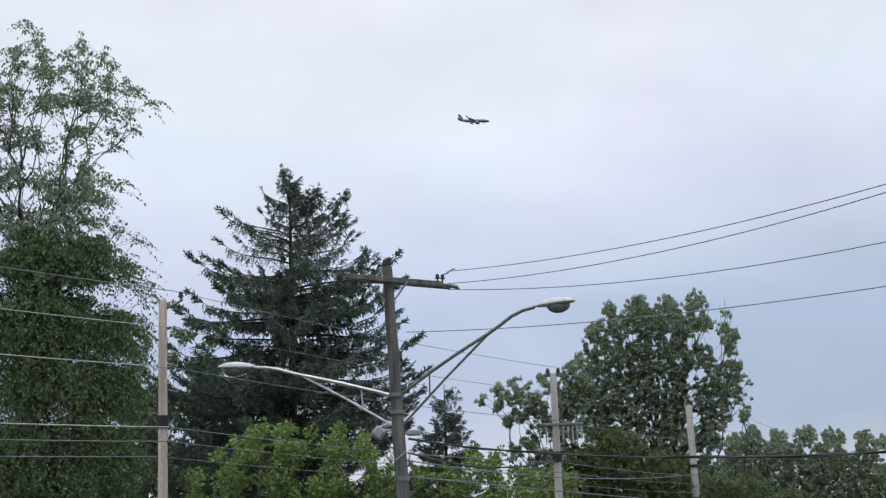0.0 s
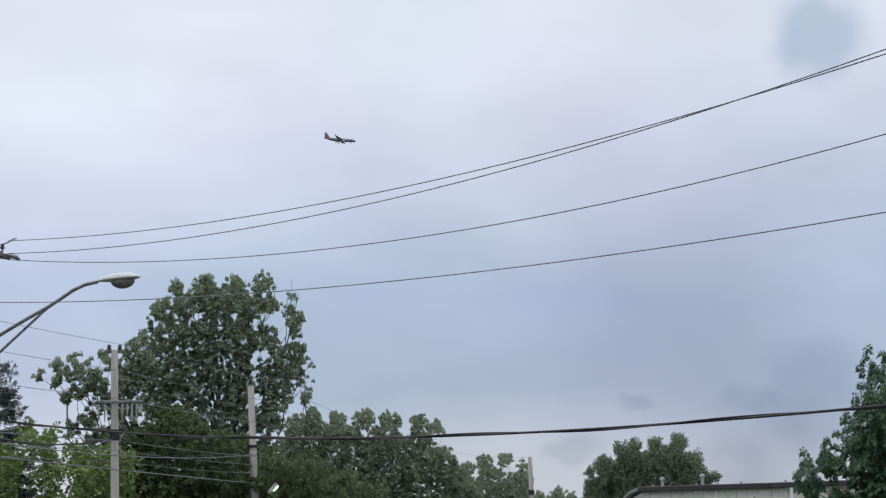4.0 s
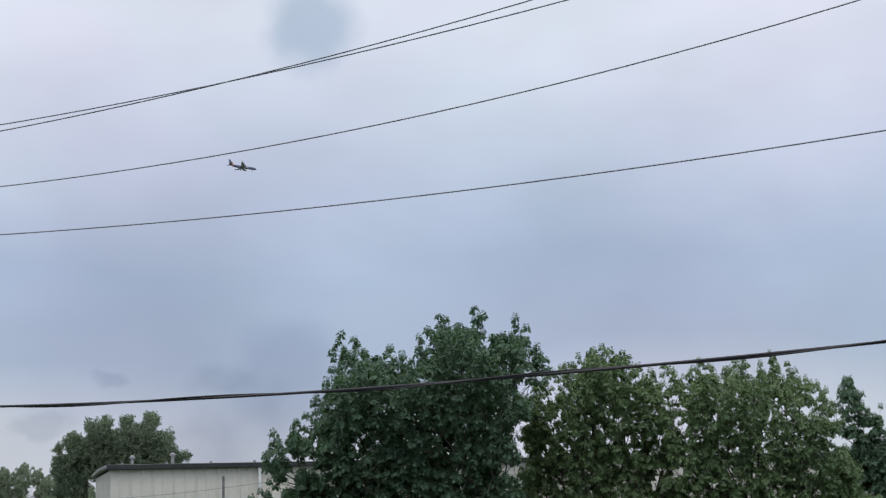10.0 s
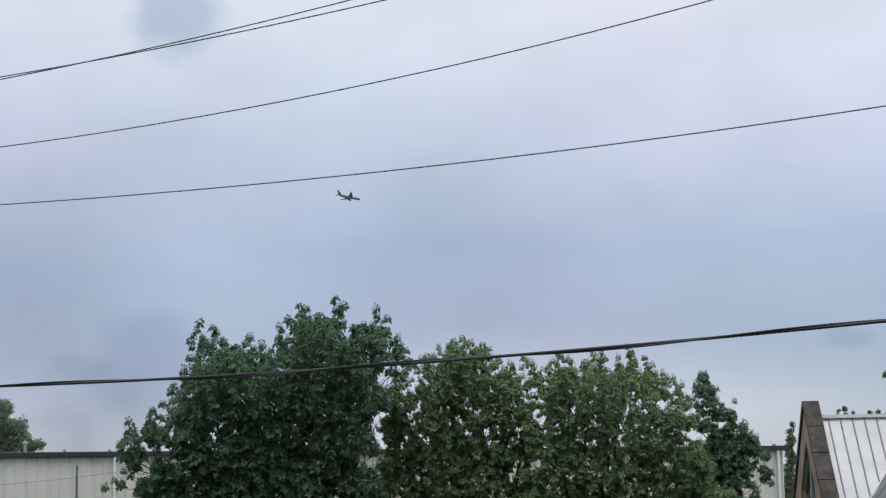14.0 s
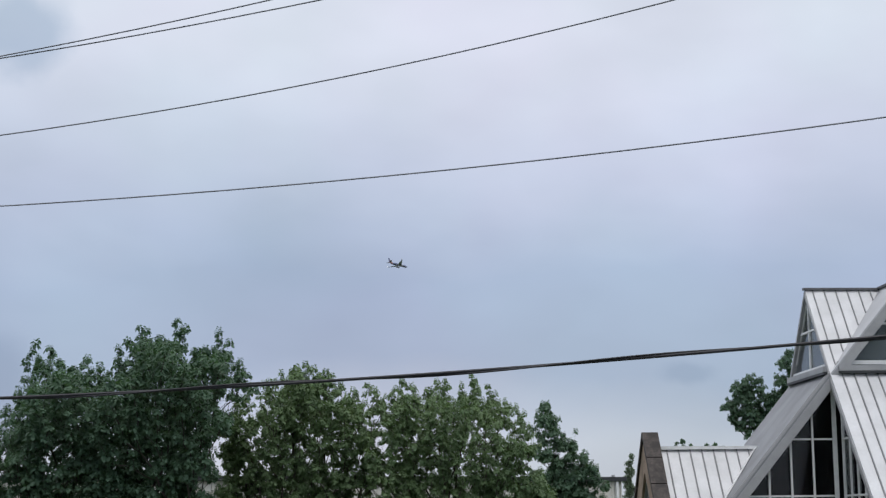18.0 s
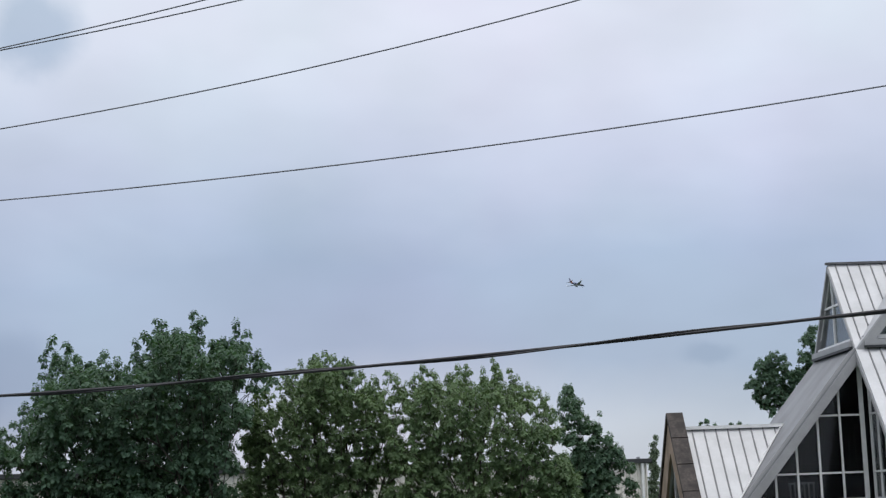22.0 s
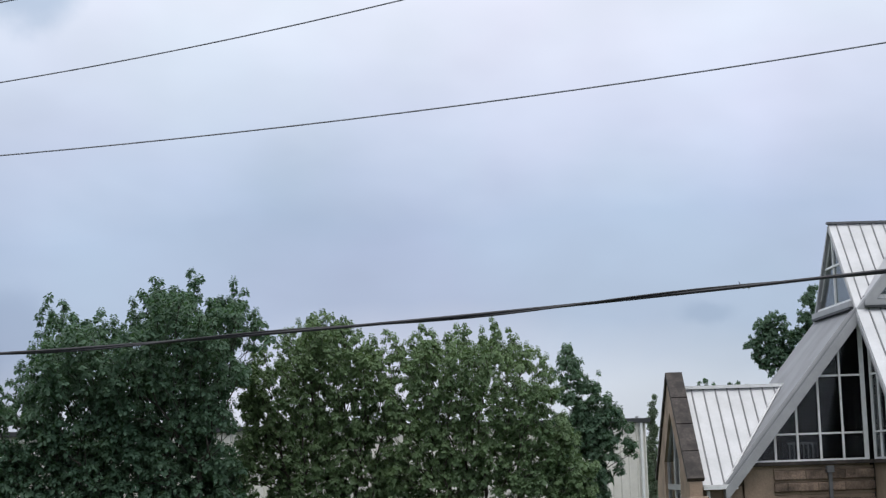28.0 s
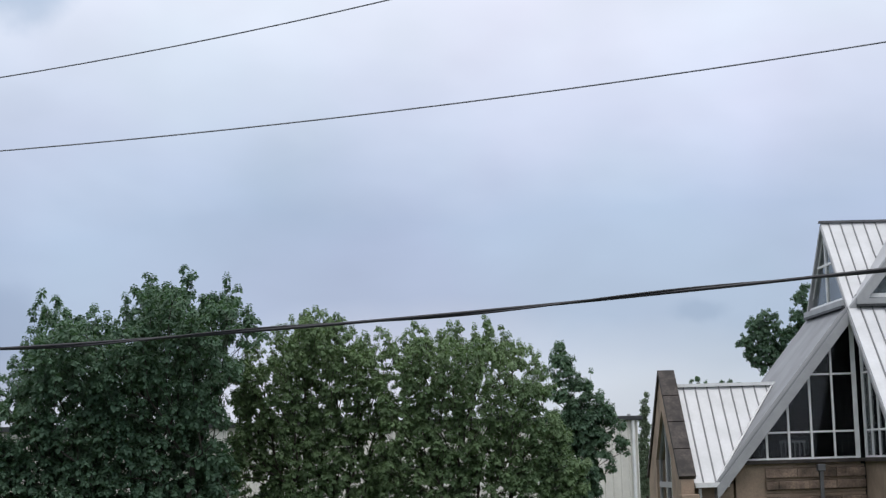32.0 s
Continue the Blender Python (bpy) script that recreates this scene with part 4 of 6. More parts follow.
    for m, mat in enumerate(mats):
        sel = np.nonzero(K == m)[0]
        if len(sel) == 0:
            continue
        if habit == "tuft":
            # leaves round the shoot's end: level on top, hanging lower down, like a cap
            pos, axis, side, big = [], [], [], []
            ex = np.cross(D[sel], np.array([0.3, 0.9, 0.1]))
            ex /= np.linalg.norm(ex, axis=1)[:, None]
            ey = np.cross(D[sel], ex)
            turn = rng.uniform(0, 2 * math.pi, len(sel))
            vigour = rng.uniform(0.75, 1.25, len(sel))
            for j in range(per):
                u = (j + 0.5) / per
                a = turn + j * 2.4 + rng.normal(size=len(sel)) * 0.25
                rad3 = ex * np.cos(a)[:, None] + ey * np.sin(a)[:, None]
                tan3 = ey * np.cos(a)[:, None] - ex * np.sin(a)[:, None]
                hang = np.radians(-30 + 90 * u ** 0.8 + rng.normal(size=len(sel)) * 14)[:, None]
                p = along(0.98 - 0.75 * u)[sel] + rad3 * ((0.02 + stalk * 2.0 * u) * size * vigour)[:, None]
                pos.append(p)
                axis.append(rad3 * np.cos(hang) - np.array([0, 0, 1.0]) * np.sin(hang))
                side.append(tan3 + rng.normal(size=tan3.shape) * 0.28)
                big.append(leaf * vigour * rng.uniform(0.7, 1.2, len(sel)) * (0.75 + 0.35 * u))
            pos, axis, side, big = (np.concatenate(q) for q in (pos, axis, side, big))
            broad_leaves("crown", pos, axis, side, big, big * rng.uniform(0.8, 1.1, len(big)), mat, root, rng)
            continue
        pos, axis = [], []
        for j in range(per):
            s = (j + rng.random(n)) / per
            p = along(s)[sel]
            rad3 = np.cross(D[sel], rng.normal(size=(len(sel), 3)))
            rad3 /= np.linalg.norm(rad3, axis=1)[:, None] + 1e-9
            pos.append(p + rad3 * stalk * size)
            axis.append(rad3 * 0.9 + D[sel] * (0.35 if bend < 0.5 else 0.0) + rng.normal(size=p.shape) * 0.3 + np.array([0, 0, -droop]))
        pos, axis = np.concatenate(pos), np.concatenate(axis)
        ln = leaf * rng.uniform(0.65, 1.25, len(pos))
        leaves_mesh("crown", pos, axis, ln, ln * rng.uniform(0.7, 1.05, len(pos)) * (0.8 if bend > 0.5 else 1.0), mat, root, rng)
    return root


def spruce(name, az, d, top, profile, label, seed, whorl=0.34, per=7, needle=0.17, base=2.5, leaders=()):
    """A spruce: straight trunk, whorls of boughs with upturned ends, hanging twigs clad in needles."""
    rng = np.random.default_rng(seed)
    x, y = at(az, d)
    root = thing(name, pose(x, y, 0, 0, 0, -az), label, "tree")
    bm = bmesh.new()
    tube(bm, [(0, 0, top * f) for f in np.linspace(0, 1, 8)], [0.30 * top / 17 * (1 - 0.94 * f) for f in np.linspace(0, 1, 8)], 10)
    part("trunk", bm, MAT["dark_bark"], root)
    bm = bmesh.new()
    P, A, S = [], [], []
    hs, ws = [p[0] for p in profile], [p[1] for p in profile]
    boughs = []
    z = base
    while z < top - 0.25:
        R = float(np.interp(z, hs, ws))
        for k in range(per + 3 if z < top * 0.6 else per if z < top * 0.8 else per - 3):
            a = rng.uniform(0, 2 * math.pi)
            a -= 0.4 * math.sin(2 * a)
            boughs.append((Vector((0, 0, z + rng.uniform(-0.45, 0.25))), a, R * rng.choice([1.08, 1.0, 0.85, 0.6]) * rng.uniform(0.85, 1.12), 1.0))
        z += whorl * (0.8 if z > top * 0.75 else 1.15)
    for lx, lz, lh in leaders:
        tube(bm, [(lx * 0.30, 0, lz - lh * 1.25), (lx * 0.85, 0.1, lz - lh * 0.5), (lx, 0.1, lz)], [0.03, 0.022, 0.006], 5)
        zz = lz - lh
        while zz < lz:
            for k in range(3):
                boughs.append((Vector((lx * (0.8 + 0.2 * (zz - lz + lh) / lh), 0.1, zz)), rng.uniform(0, 2 * math.pi), 0.10 + 0.42 * (lz - zz) / lh * rng.uniform(0.5, 1.1), 0.5))
            zz += 0.2
    for o, a, L, heavy in boughs:
        h = Vector((math.cos(a), math.sin(a), 0))
        rise = 0.30 + 1.3 * max(0, (o.z / top - 0.62)) + rng.uniform(-0.25, 0.25)
        pts = []
        for i in range(7):
            f = i / 6
            zc = L * (rise * 0.55 * f - 0.42 * f * f + 0.42 * f ** 4)
            pts.append(o + h * L * f + Vector((0, 0, zc)))
        tube(bm, pts, [0.024 * min(1.6, 0.4 + L / 3) * (1 - 0.9 * i / 6) + 0.004 for i in range(7)], 4, cap=False)
        pa = np.array([tuple(p) for p in pts])
        nt = int((6 + 32 * L) * (0.85 if o.z > 0.78 * top else 1.0))
        f = rng.uniform(0.03, 1.0, nt) ** 0.85
        seg = np.minimum((f * 6).astype(int), 5)
        q = pa[seg] + (pa[seg + 1] - pa[seg]) * (f * 6 - seg)[:, None]
        sd = np.array([-h.y, h.x, 0]) * rng.choice([-1, 1], nt)[:, None]
        tw = sd * rng.uniform(0.1, 0.9, nt)[:, None] + np.array([h.x, h.y, 0]) * rng.uniform(0.0, 0.7, nt)[:, None] + np.array([0, 0, -1.0]) * rng.uniform(0.3, 1.8, nt)[:, None]
        tip = f > 0.86
        tw[tip] = np.array([h.x, h.y, 0.5]) + rng.normal(size=(tip.sum(), 3)) * 0.3
        tw /= np.linalg.norm(tw, axis=1)[:, None]
        tl = (0.14 + 0.30 * (1 - f)) * rng.uniform(0.5, 1.4, nt) * (0.55 + 0.22 * min(L, 2.5))
        for s in np.linspace(0.0, 1.0, 7):
            P.append(q + tw * (tl * s)[:, None])
            A.append(tw + rng.normal(size=(nt, 3)) * 0.55)
            S.append(np.full(nt, needle * (0.72 if o.z > 0.78 * top else 1.0)))
    part("branchwork", bm, MAT["dark_bark"], root)
    P, A, S = np.concatenate(P), np.concatenate(A), np.concatenate(S)
    S = S * rng.uniform(0.7, 1.2, len(S))
    leaves_mesh("crown", P, A, S, S * 0.24, MAT["needle"], root, rng)
    return root


def plant_trees():
    M = MAT
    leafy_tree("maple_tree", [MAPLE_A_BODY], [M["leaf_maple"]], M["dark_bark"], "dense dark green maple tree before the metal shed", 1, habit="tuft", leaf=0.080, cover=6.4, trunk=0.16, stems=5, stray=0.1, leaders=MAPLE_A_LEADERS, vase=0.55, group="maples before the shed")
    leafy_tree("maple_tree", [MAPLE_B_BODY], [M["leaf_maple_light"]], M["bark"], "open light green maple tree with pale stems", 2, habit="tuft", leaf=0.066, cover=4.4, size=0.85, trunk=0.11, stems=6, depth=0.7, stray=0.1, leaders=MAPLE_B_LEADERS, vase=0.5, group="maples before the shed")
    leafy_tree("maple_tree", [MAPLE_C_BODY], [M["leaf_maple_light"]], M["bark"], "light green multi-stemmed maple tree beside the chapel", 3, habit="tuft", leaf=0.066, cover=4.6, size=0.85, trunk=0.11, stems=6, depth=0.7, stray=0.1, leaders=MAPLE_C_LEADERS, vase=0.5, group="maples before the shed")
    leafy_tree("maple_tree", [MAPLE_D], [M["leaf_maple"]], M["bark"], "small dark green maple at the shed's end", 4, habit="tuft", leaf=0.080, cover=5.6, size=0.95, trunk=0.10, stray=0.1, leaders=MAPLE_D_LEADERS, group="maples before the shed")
    leafy_tree("poplar_tree", [POPLAR], [M["leaf_far"]], M["bark"], "tall grey-green poplar with some dead twigs", 5, habit="tuft", leaf=0.078, cover=4.2, size=0.85, rim=0.3, stray=0.1, leaders=POPLAR_LEADERS, vase=0.12, trunk=0.22, stems=4,
               bare=[[(1.9, 0, 9.5), (2.4, 0, 12.0), (2.55, 0, 13.4), (2.5, 0, 14.6)], [(2.3, 0, 11.5), (2.8, 0.1, 13.2), (3.05, 0.1, 14.5)], [(2.55, 0, 13.4), (2.75, 0, 14.1), (2.72, 0, 14.9)], [(1.2, 0, 12.5), (1.9, 0, 13.9), (2.1, 0, 14.7)], [(2.9, 0, 6.5), (3.3, 0, 8.6), (3.2, 0, 9.9), (3.35, 0, 10.9)], [(3.25, 0, 9.3), (3.0, 0, 10.2)]])
    leafy_tree("pear_tree", [PEAR], [M["leaf_far"]], M["bark"], "loose grey-green tree behind the utility poles", 6, habit="tuft", leaf=0.080, cover=4.0, size=0.9, rim=0.15, stray=0.1, trunk=0.18, stems=3)
    leafy_tree("ash_tree", [ASH], [M["leaf_far"]], M["bark"], "broad mid-green tree in the tree line", 7, habit="tuft", leaf=0.075, cover=5.6, size=0.75, rim=0.15, stray=0.15, trunk=0.22, stems=4)
    leafy_tree("hawthorn_tree", [THICKET], [M["leaf_thicket"]], M["bark"], "dense olive-green hawthorn thicket below the poplar", 18, habit="tuft", leaf=0.090, cover=5.5, size=1.0, rim=0.15, stray=0.1, trunk=0.12, stems=4)
    leafy_tree("oak_tree", [FAR], [M["leaf_far"]], M["bark"], "far dark green tree group beyond the poles", 8, habit="tuft", leaf=0.12, cover=6.6, size=1.1, rim=0.1, stray=0.15, trunk=0.3, stems=3)
    leafy_tree("elm_tree", [ELM], [M["leaf_cedar"]], M["bark"], "rounded green tree rising behind the shed roof", 9, habit="bush", leaf=0.075, cover=7.5, size=0.8, stray=0.1, trunk=0.2, stems=3)
    leafy_tree("oak_tree", [OAK], [M["leaf_maple"]], M["bark"], "dark green tree behind the chapel", 10, habit="tuft", leaf=0.090, cover=5.5, size=0.95, rim=0.12, trunk=0.22, depth=0.4)
    leafy_tree("oak_tree", [HEDGE], [M["leaf_maple"]], M["bark"], "distant treetops behind the low chapel roof", 11, habit="bush", leaf=0.08, cover=5.0, size=0.45, trunk=0.15)
    leafy_tree("yew_tree", [YEW], [M["leaf_cedar"]], M["bark"], "narrow dark green tree between shed and chapel", 17, habit="bush", leaf=0.08, cover=6.5, size=0.5, trunk=0.1)
    leafy_tree("linden_tree", [LINDEN], [M["leaf_lime"]], M["bark"], "bright yellow-green young tree beside the lamp pole", 12, habit="bush", leaf=0.115, cover=5.5, stray=0.15, trunk=0.12, stems=3)
    leafy_tree("shrub", [SHRUB], [M["leaf_lime"]], M["bark"], "light green bushes behind the lamp pole", 13, habit="bush", leaf=0.14, cover=3.8, size=1.2, trunk=0.07, stems=4)
    leafy_tree("cedar_tree", [CEDAR], [M["leaf_cedar"]], M["dark_bark"], "green evergreen behind the pale pole", 14, habit="bush", leaf=0.15, cover=5.0, size=1.2, stray=0.15, trunk=0.2)
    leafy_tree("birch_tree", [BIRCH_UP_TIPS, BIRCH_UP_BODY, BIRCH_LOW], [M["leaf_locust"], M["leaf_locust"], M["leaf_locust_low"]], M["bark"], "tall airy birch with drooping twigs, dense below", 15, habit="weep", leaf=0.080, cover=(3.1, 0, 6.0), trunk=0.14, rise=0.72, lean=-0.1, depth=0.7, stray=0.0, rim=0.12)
    spruce("spruce_tree", -5.4, 55, 16.95, [(2.5, 4.3), (8, 4.2), (11.3, 3.9), (13.2, 3.3), (14.3, 2.3), (15.2, 1.35), (16.0, 0.75), (16.6, 0.42), (17.1, 0.12)], "big dark spruce with upswept boughs", 21, whorl=0.34, per=8, leaders=((0.95, 16.6, 1.3), (1.85, 16.4, 1.2), (2.55, 14.4, 1.4), (-0.15, 17.2, 1.0)))
    spruce("spruce_tree", -0.2, 60, 10.3, [(2, 2.4), (5, 1.8), (7, 1.3), (9, 0.7), (10.3, 0.2)], "small dark spruce behind the lamp pole", 22, whorl=0.34, per=9, needle=0.17)


plant_trees()


# ---------------- utility poles, lamps and wires ----------------
LINE = 27.5  # bearing of the far pole line
STREET = 148.0  # bearing of the street wires


def insulator(bm, o, s=1.0):
    o = Vector(o)
    prof = ((0.0, 0.025), (0.05, 0.025), (0.055, 0.06), (0.09, 0.065), (0.10, 0.035), (0.13, 0.05), (0.16, 0.05), (0.18, 0.02))
    tube(bm, [o + Vector((0, 0, z * s)) for z, _ in prof], [r * s for _, r in prof], 8)


def lamp_pole():
    x, y = at(-1.40, 42)
    root = thing("lamp_pole", pose(x, y, 0, 0, 0, 0), "weathered grey wooden utility pole with crossarm and two street lamps", "utility pole")
    tx, top = -0.47, 11.35

    def cx(z):
        return tx * z / top

    bm = bmesh.new()
    rng = np.random.default_rng(5)
    zs = np.linspace(0, top, 16)
    tube(bm, [(cx(z) + rng.normal() * 0.008, rng.normal() * 0.008, z) for z in zs], [0.205 - 0.0065 * z for z in zs], 14)
    part("shaft", bm, MAT["pole_grey"], root)
    # crossarm of two timbers, slightly out of level
    a, b = Vector((-1.55, -0.28, 11.07)), Vector((1.16, 0.24, 10.84))
    for off in (-0.14, 0.14):
        bm = bmesh.new()
        d = (b - a).normalized()
        s = d.cross(Vector((0, 0, 1))).normalized() * off
        beam(bm, a + s, b + s + d * (0.0 if off < 0 else -0.25), 0.10, 0.135)
        bmesh.ops.bevel(bm, geom=bm.edges[:], offset=0.012, segments=1, affect="EDGES")
        part("crossarm", bm, MAT["pole_grey"], root)
    for sx in (-1, 1):
        bm = bmesh.new()
        beam(bm, (cx(10.4) + 0.10 * sx, -0.2, 10.42), (cx(10.9) + 0.50 * sx, -0.2, 10.92), 0.012, 0.045)
        part("brace", bm, MAT["dark_steel"], root, "flat grey steel brace")
    for px, pz in ((-1.35, 11.16), (-0.82, 11.11), (0.80, 10.97), (0.93, 10.96)):
        bm = bmesh.new()
        insulator(bm, (px, px * 0.19, pz), 1.0)
        part("insulator", bm, MAT["porcelain"], root, "brown porcelain insulator")
    bm = bmesh.new()
    insulator(bm, (cx(11.3) + 0.05, 0, 11.33), 1.5)
    part("top_pin", bm, MAT["porcelain"], root, "insulator on the pole top")
    bm = bmesh.new()
    tube(bm, [(0.93, 0.15, 11.12), (1.05, 0.15, 11.16), (1.2, 0.15, 11.26), (1.27, 0.15, 11.27)], 0.02, 5)
    part("jumper_arm", bm, MAT["dark_steel"], root)
    bm = bmesh.new()
    tube(bm, [(1.05, 0.2, 10.86), (1.28, 0.2, 10.80), (1.36, 0.2, 10.74)], [0.05, 0.06, 0.02], 6)
    part("dead_end", bm, MAT["dark_steel"], root, "steel dead-end clamp")
    # lower fittings
    for z, w in ((5.95, 0.23), (7.62, 0.22), (8.05, 0.22), (4.5, 0.235)):
        bm = bmesh.new()
        tube(bm, [(cx(z), 0, z - 0.05), (cx(z), 0, z + 0.05)], [w * 0.86, w * 0.86], 14)
        part("band", bm, MAT["dark_steel"], root)
    bm = bmesh.new()
    box(bm, (-0.15, -0.10, -0.15), (0.15, 0.10, 0.15), m=pose(cx(7.1) - 0.50, 0, 7.12, 0, 42, 0), bevel=0.05)
    tube(bm, [(cx(7.1), 0, 7.2), (cx(7.1) - 0.45, 0, 7.16)], 0.025, 6)
    part("control_box", bm, MAT["grey_box"], root, "dull grey angled control box")
    bm = bmesh.new()
    box(bm, (cx(7.1) + 0.20, -0.12, 7.02), (cx(7.1) + 0.56, 0.10, 7.16), bevel=0.03)
    tube(bm, [(cx(7.1), 0, 7.08), (cx(7.1) + 0.3, 0, 7.08)], 0.03, 6)
    part("control_box", bm, MAT["grey_box"], root, "flat grey control box")
    bm = bmesh.new()
    ring = [(cx(6.5) + 0.24 * math.cos(q), -0.12 - 0.1 * math.sin(q), 6.5 + 0.10 * math.sin(2 * q)) for q in np.linspace(0, 2 * math.pi, 14)]
    tube(bm, ring, 0.018, 5)
    part("cable_ring", bm, MAT["pale_wire"], root, "pale cable wound round the pole")
    bm = bmesh.new()
    tube(bm, [(cx(9.1) - 0.14, -0.05, 9.05), (cx(9.1) - 0.35, -0.1, 8.98), (cx(9.1) - 0.52, -0.12, 9.05), (cx(9.1) - 0.56, -0.12, 9.14)], [0.012, 0.012, 0.03, 0.045], 6)
    part("clamp", bm, MAT["dark_steel"], root, "small dark cable clamp")
    bm = bmesh.new()
    tube(bm, [(cx(6.4) - 0.2, -0.05, 6.45), (cx(6.4) - 0.34, -0.1, 6.5), (cx(6.4) - 0.4, -0.1, 6.62), (cx(6.4) - 0.25, -0.05, 6.68)], 0.03, 5)
    part("cable_loop", bm, MAT["pale_wire"], root, "pale loop of spare cable")
    for z in (9.85, 8.65, 8.2):
        bm = bmesh.new()
        tube(bm, [(cx(z) + 0.14, -0.05, z), (cx(z) + 0.22, -0.08, z + 0.03)], 0.03, 6)
        part("bolt", bm, MAT["dark_steel"], root)
    # the two lamps
    for end_az, end_d, z_end, rise, mat, lab in ((3.03, 40.6, 9.95, 8.05, MAT["dark_steel"], "dull steel lamp arm"), (-6.67, 43.5, 9.02, 8.05, MAT["galv"], "pale galvanised lamp arm")):
        ex, ey = at(end_az, end_d)
        e = Vector((ex - x, ey - y, z_end))
        o = Vector((cx(8.0), 0, rise))
        hv = Vector((e.x - o.x, e.y - o.y, 0))
        L = hv.length
        hv.normalize()
        bm = bmesh.new()
        pts = []
        for i in range(13):
            f = i / 12
            zz = o.z + (e.z - o.z) * (1.22 * f - 0.22 * f * f) if f < 0.72 else None
            if zz is None:
                g = (f - 0.72) / 0.28
                z72 = o.z + (e.z - o.z) * (1.22 * 0.72 - 0.22 * 0.72 ** 2)
                zz = z72 + (e.z - z72) * (1.9 * g - 0.9 * g * g)
            pts.append(o + hv * (0.12 + (L - 0.12) * f) + Vector((0, 0, zz - o.z)))
        tube(bm, pts, 0.045, 8)
        arm = part("arm", bm, mat, root, lab)
        bm = bmesh.new()
        q = pts[8]
        s0 = Vector((cx(7.3), 0, 7.28)) + hv * 0.12
        tube(bm, [s0, s0.lerp(q, 0.5) + Vector((0, 0, 0.03)), q], 0.032, 7)
        part("strut", bm, mat, arm)
        bm = bmesh.new()
        m1, m2 = s0.lerp(q, 0.32), o.lerp(q, 0.36)
        tube(bm, [m1, m2 + Vector((0, 0, 0.05))], 0.022, 6)
        part("tie", bm, mat, arm)
        # cobra head
        side = Vector((-hv.y, hv.x, 0))
        bm = bmesh.new()
        prof = ((0.0, 0.05, 0.05), (0.10, 0.10, 0.075), (0.28, 0.18, 0.12), (0.55, 0.22, 0.15), (0.80, 0.21, 0.125), (0.98, 0.14, 0.07), (1.06, 0.03, 0.03))
        rings = []
        for dd, wv, hh in prof:
            c = e + hv * dd + Vector((0, 0, 0.02 + 0.05 * dd))
            rings.append([bm.verts.new(c + side * wv * math.cos(t) + Vector((0, 0, (hh if math.sin(t) > 0 else hh * 0.45) * math.sin(t)))) for t in (2 * math.pi * k / 12 for k in range(12))])
        for ra, rb in zip(rings, rings[1:]):
            for k in range(12):
                bm.faces.new((ra[k], ra[(k + 1) % 12], rb[(k + 1) % 12], rb[k]))
        bm.faces.new(rings[0])
        bm.faces.new(rings[-1])
        head = part("lamp_head", bm, MAT["lamp_head"], root, "grey cobra-head street lamp housing")
        bm = bmesh.new()
        c = e + hv * 0.62 + Vector((0, 0, 0.0))
        bmesh.ops.create_uvsphere(bm, u_segments=14, v_segments=8, radius=1, matrix=Matrix.Translation(c) @ Matrix.Rotation(math.atan2(hv.y, hv.x), 4, "Z") @ Matrix.Diagonal((0.30, 0.19, 0.20, 1)))
        bmesh.ops.delete(bm, geom=[v for v in bm.verts if v.co.z > c.z + 0.03], context="VERTS")
        part("lens", bm, MAT["lens"], head, "dusty grey lamp lens")
    return root


lamp_pole()


def plain_pole(az, d, top, r, mat, label, bands=(), lean=0.0, extras=None):
    x, y = at(az, d)
    root = thing("utility_pole", pose(x, y, 0, 0, 0, -az), label, "utility pole", "poles of the far line")
    bm = bmesh.new()
    zs = np.linspace(0, top, 12)
    tube(bm, [(lean * z / top, 0, z) for z in zs], [r * (1.18 - 0.35 * z / top) for z in zs], 12)
    part("shaft", bm, mat, root)
    for z, h in bands:
        bm = bmesh.new()
        tube(bm, [(lean * z / top, 0, z - h), (lean * z / top, 0, z + h)], [r * 1.2, r * 1.2], 12)
        part("band", bm, MAT["tar"], root, "black band")
    if extras:
        extras(root, lean, top)
    return root


FAR_LINE = []


def far_poles():
    def bracket(root, lean, top):
        bm = bmesh.new()
        tube(bm, [(lean + 0.08, 0, top - 0.15), (lean + 0.35, 0, top - 0.02), (lean + 0.42, 0, top + 0.03)], 0.028, 6)
        part("bracket", bm, MAT["dark_steel"], root, "steel arm at the pole top")
        bm = bmesh.new()
        insulator(bm, (lean + 0.38, 0, top + 0.02), 1.0)
        part("insulator", bm, MAT["porcelain"], root)
        for dz in (0.6, 0.95, 1.45, 1.8, 2.7, 3.0, 3.3):
            bm = bmesh.new()
            tube(bm, [(lean + 0.09, -0.02, top - dz), (lean + 0.17, -0.02, top - dz + 0.02)], [0.035, 0.03], 6)
            part("spool", bm, MAT["porcelain"], root)
        for z0 in (1.35, 1.9):
            bm = bmesh.new()
            tube(bm, [(lean + 0.1, 0, top - z0), (lean + 0.3, 0.05, top - z0 - 0.05), (lean + 0.33, 0.05, top - z0 + 0.22), (lean + 0.15, 0, top - z0 + 0.3)], 0.012, 4)
            part("jumper", bm, MAT["pale_wire"], root)

    def cans(root, lean, top):
        for sx in (-0.16, 0.16):
            bm = bmesh.new()
            insulator(bm, (lean + sx, 0, top - 0.05), 1.2)
            part("insulator", bm, MAT["porcelain"], root)
        bm = bmesh.new()
        box(bm, (lean - 0.30, -0.05, top - 0.10), (lean + 0.30, 0.05, top), bevel=0.01)
        part("crossarm", bm, MAT["pole_grey"], root)
        bm = bmesh.new()
        box(bm, (lean - 0.50, -0.14, top - 1.62), (lean + 0.85, -0.06, top - 1.54), bevel=0.01)
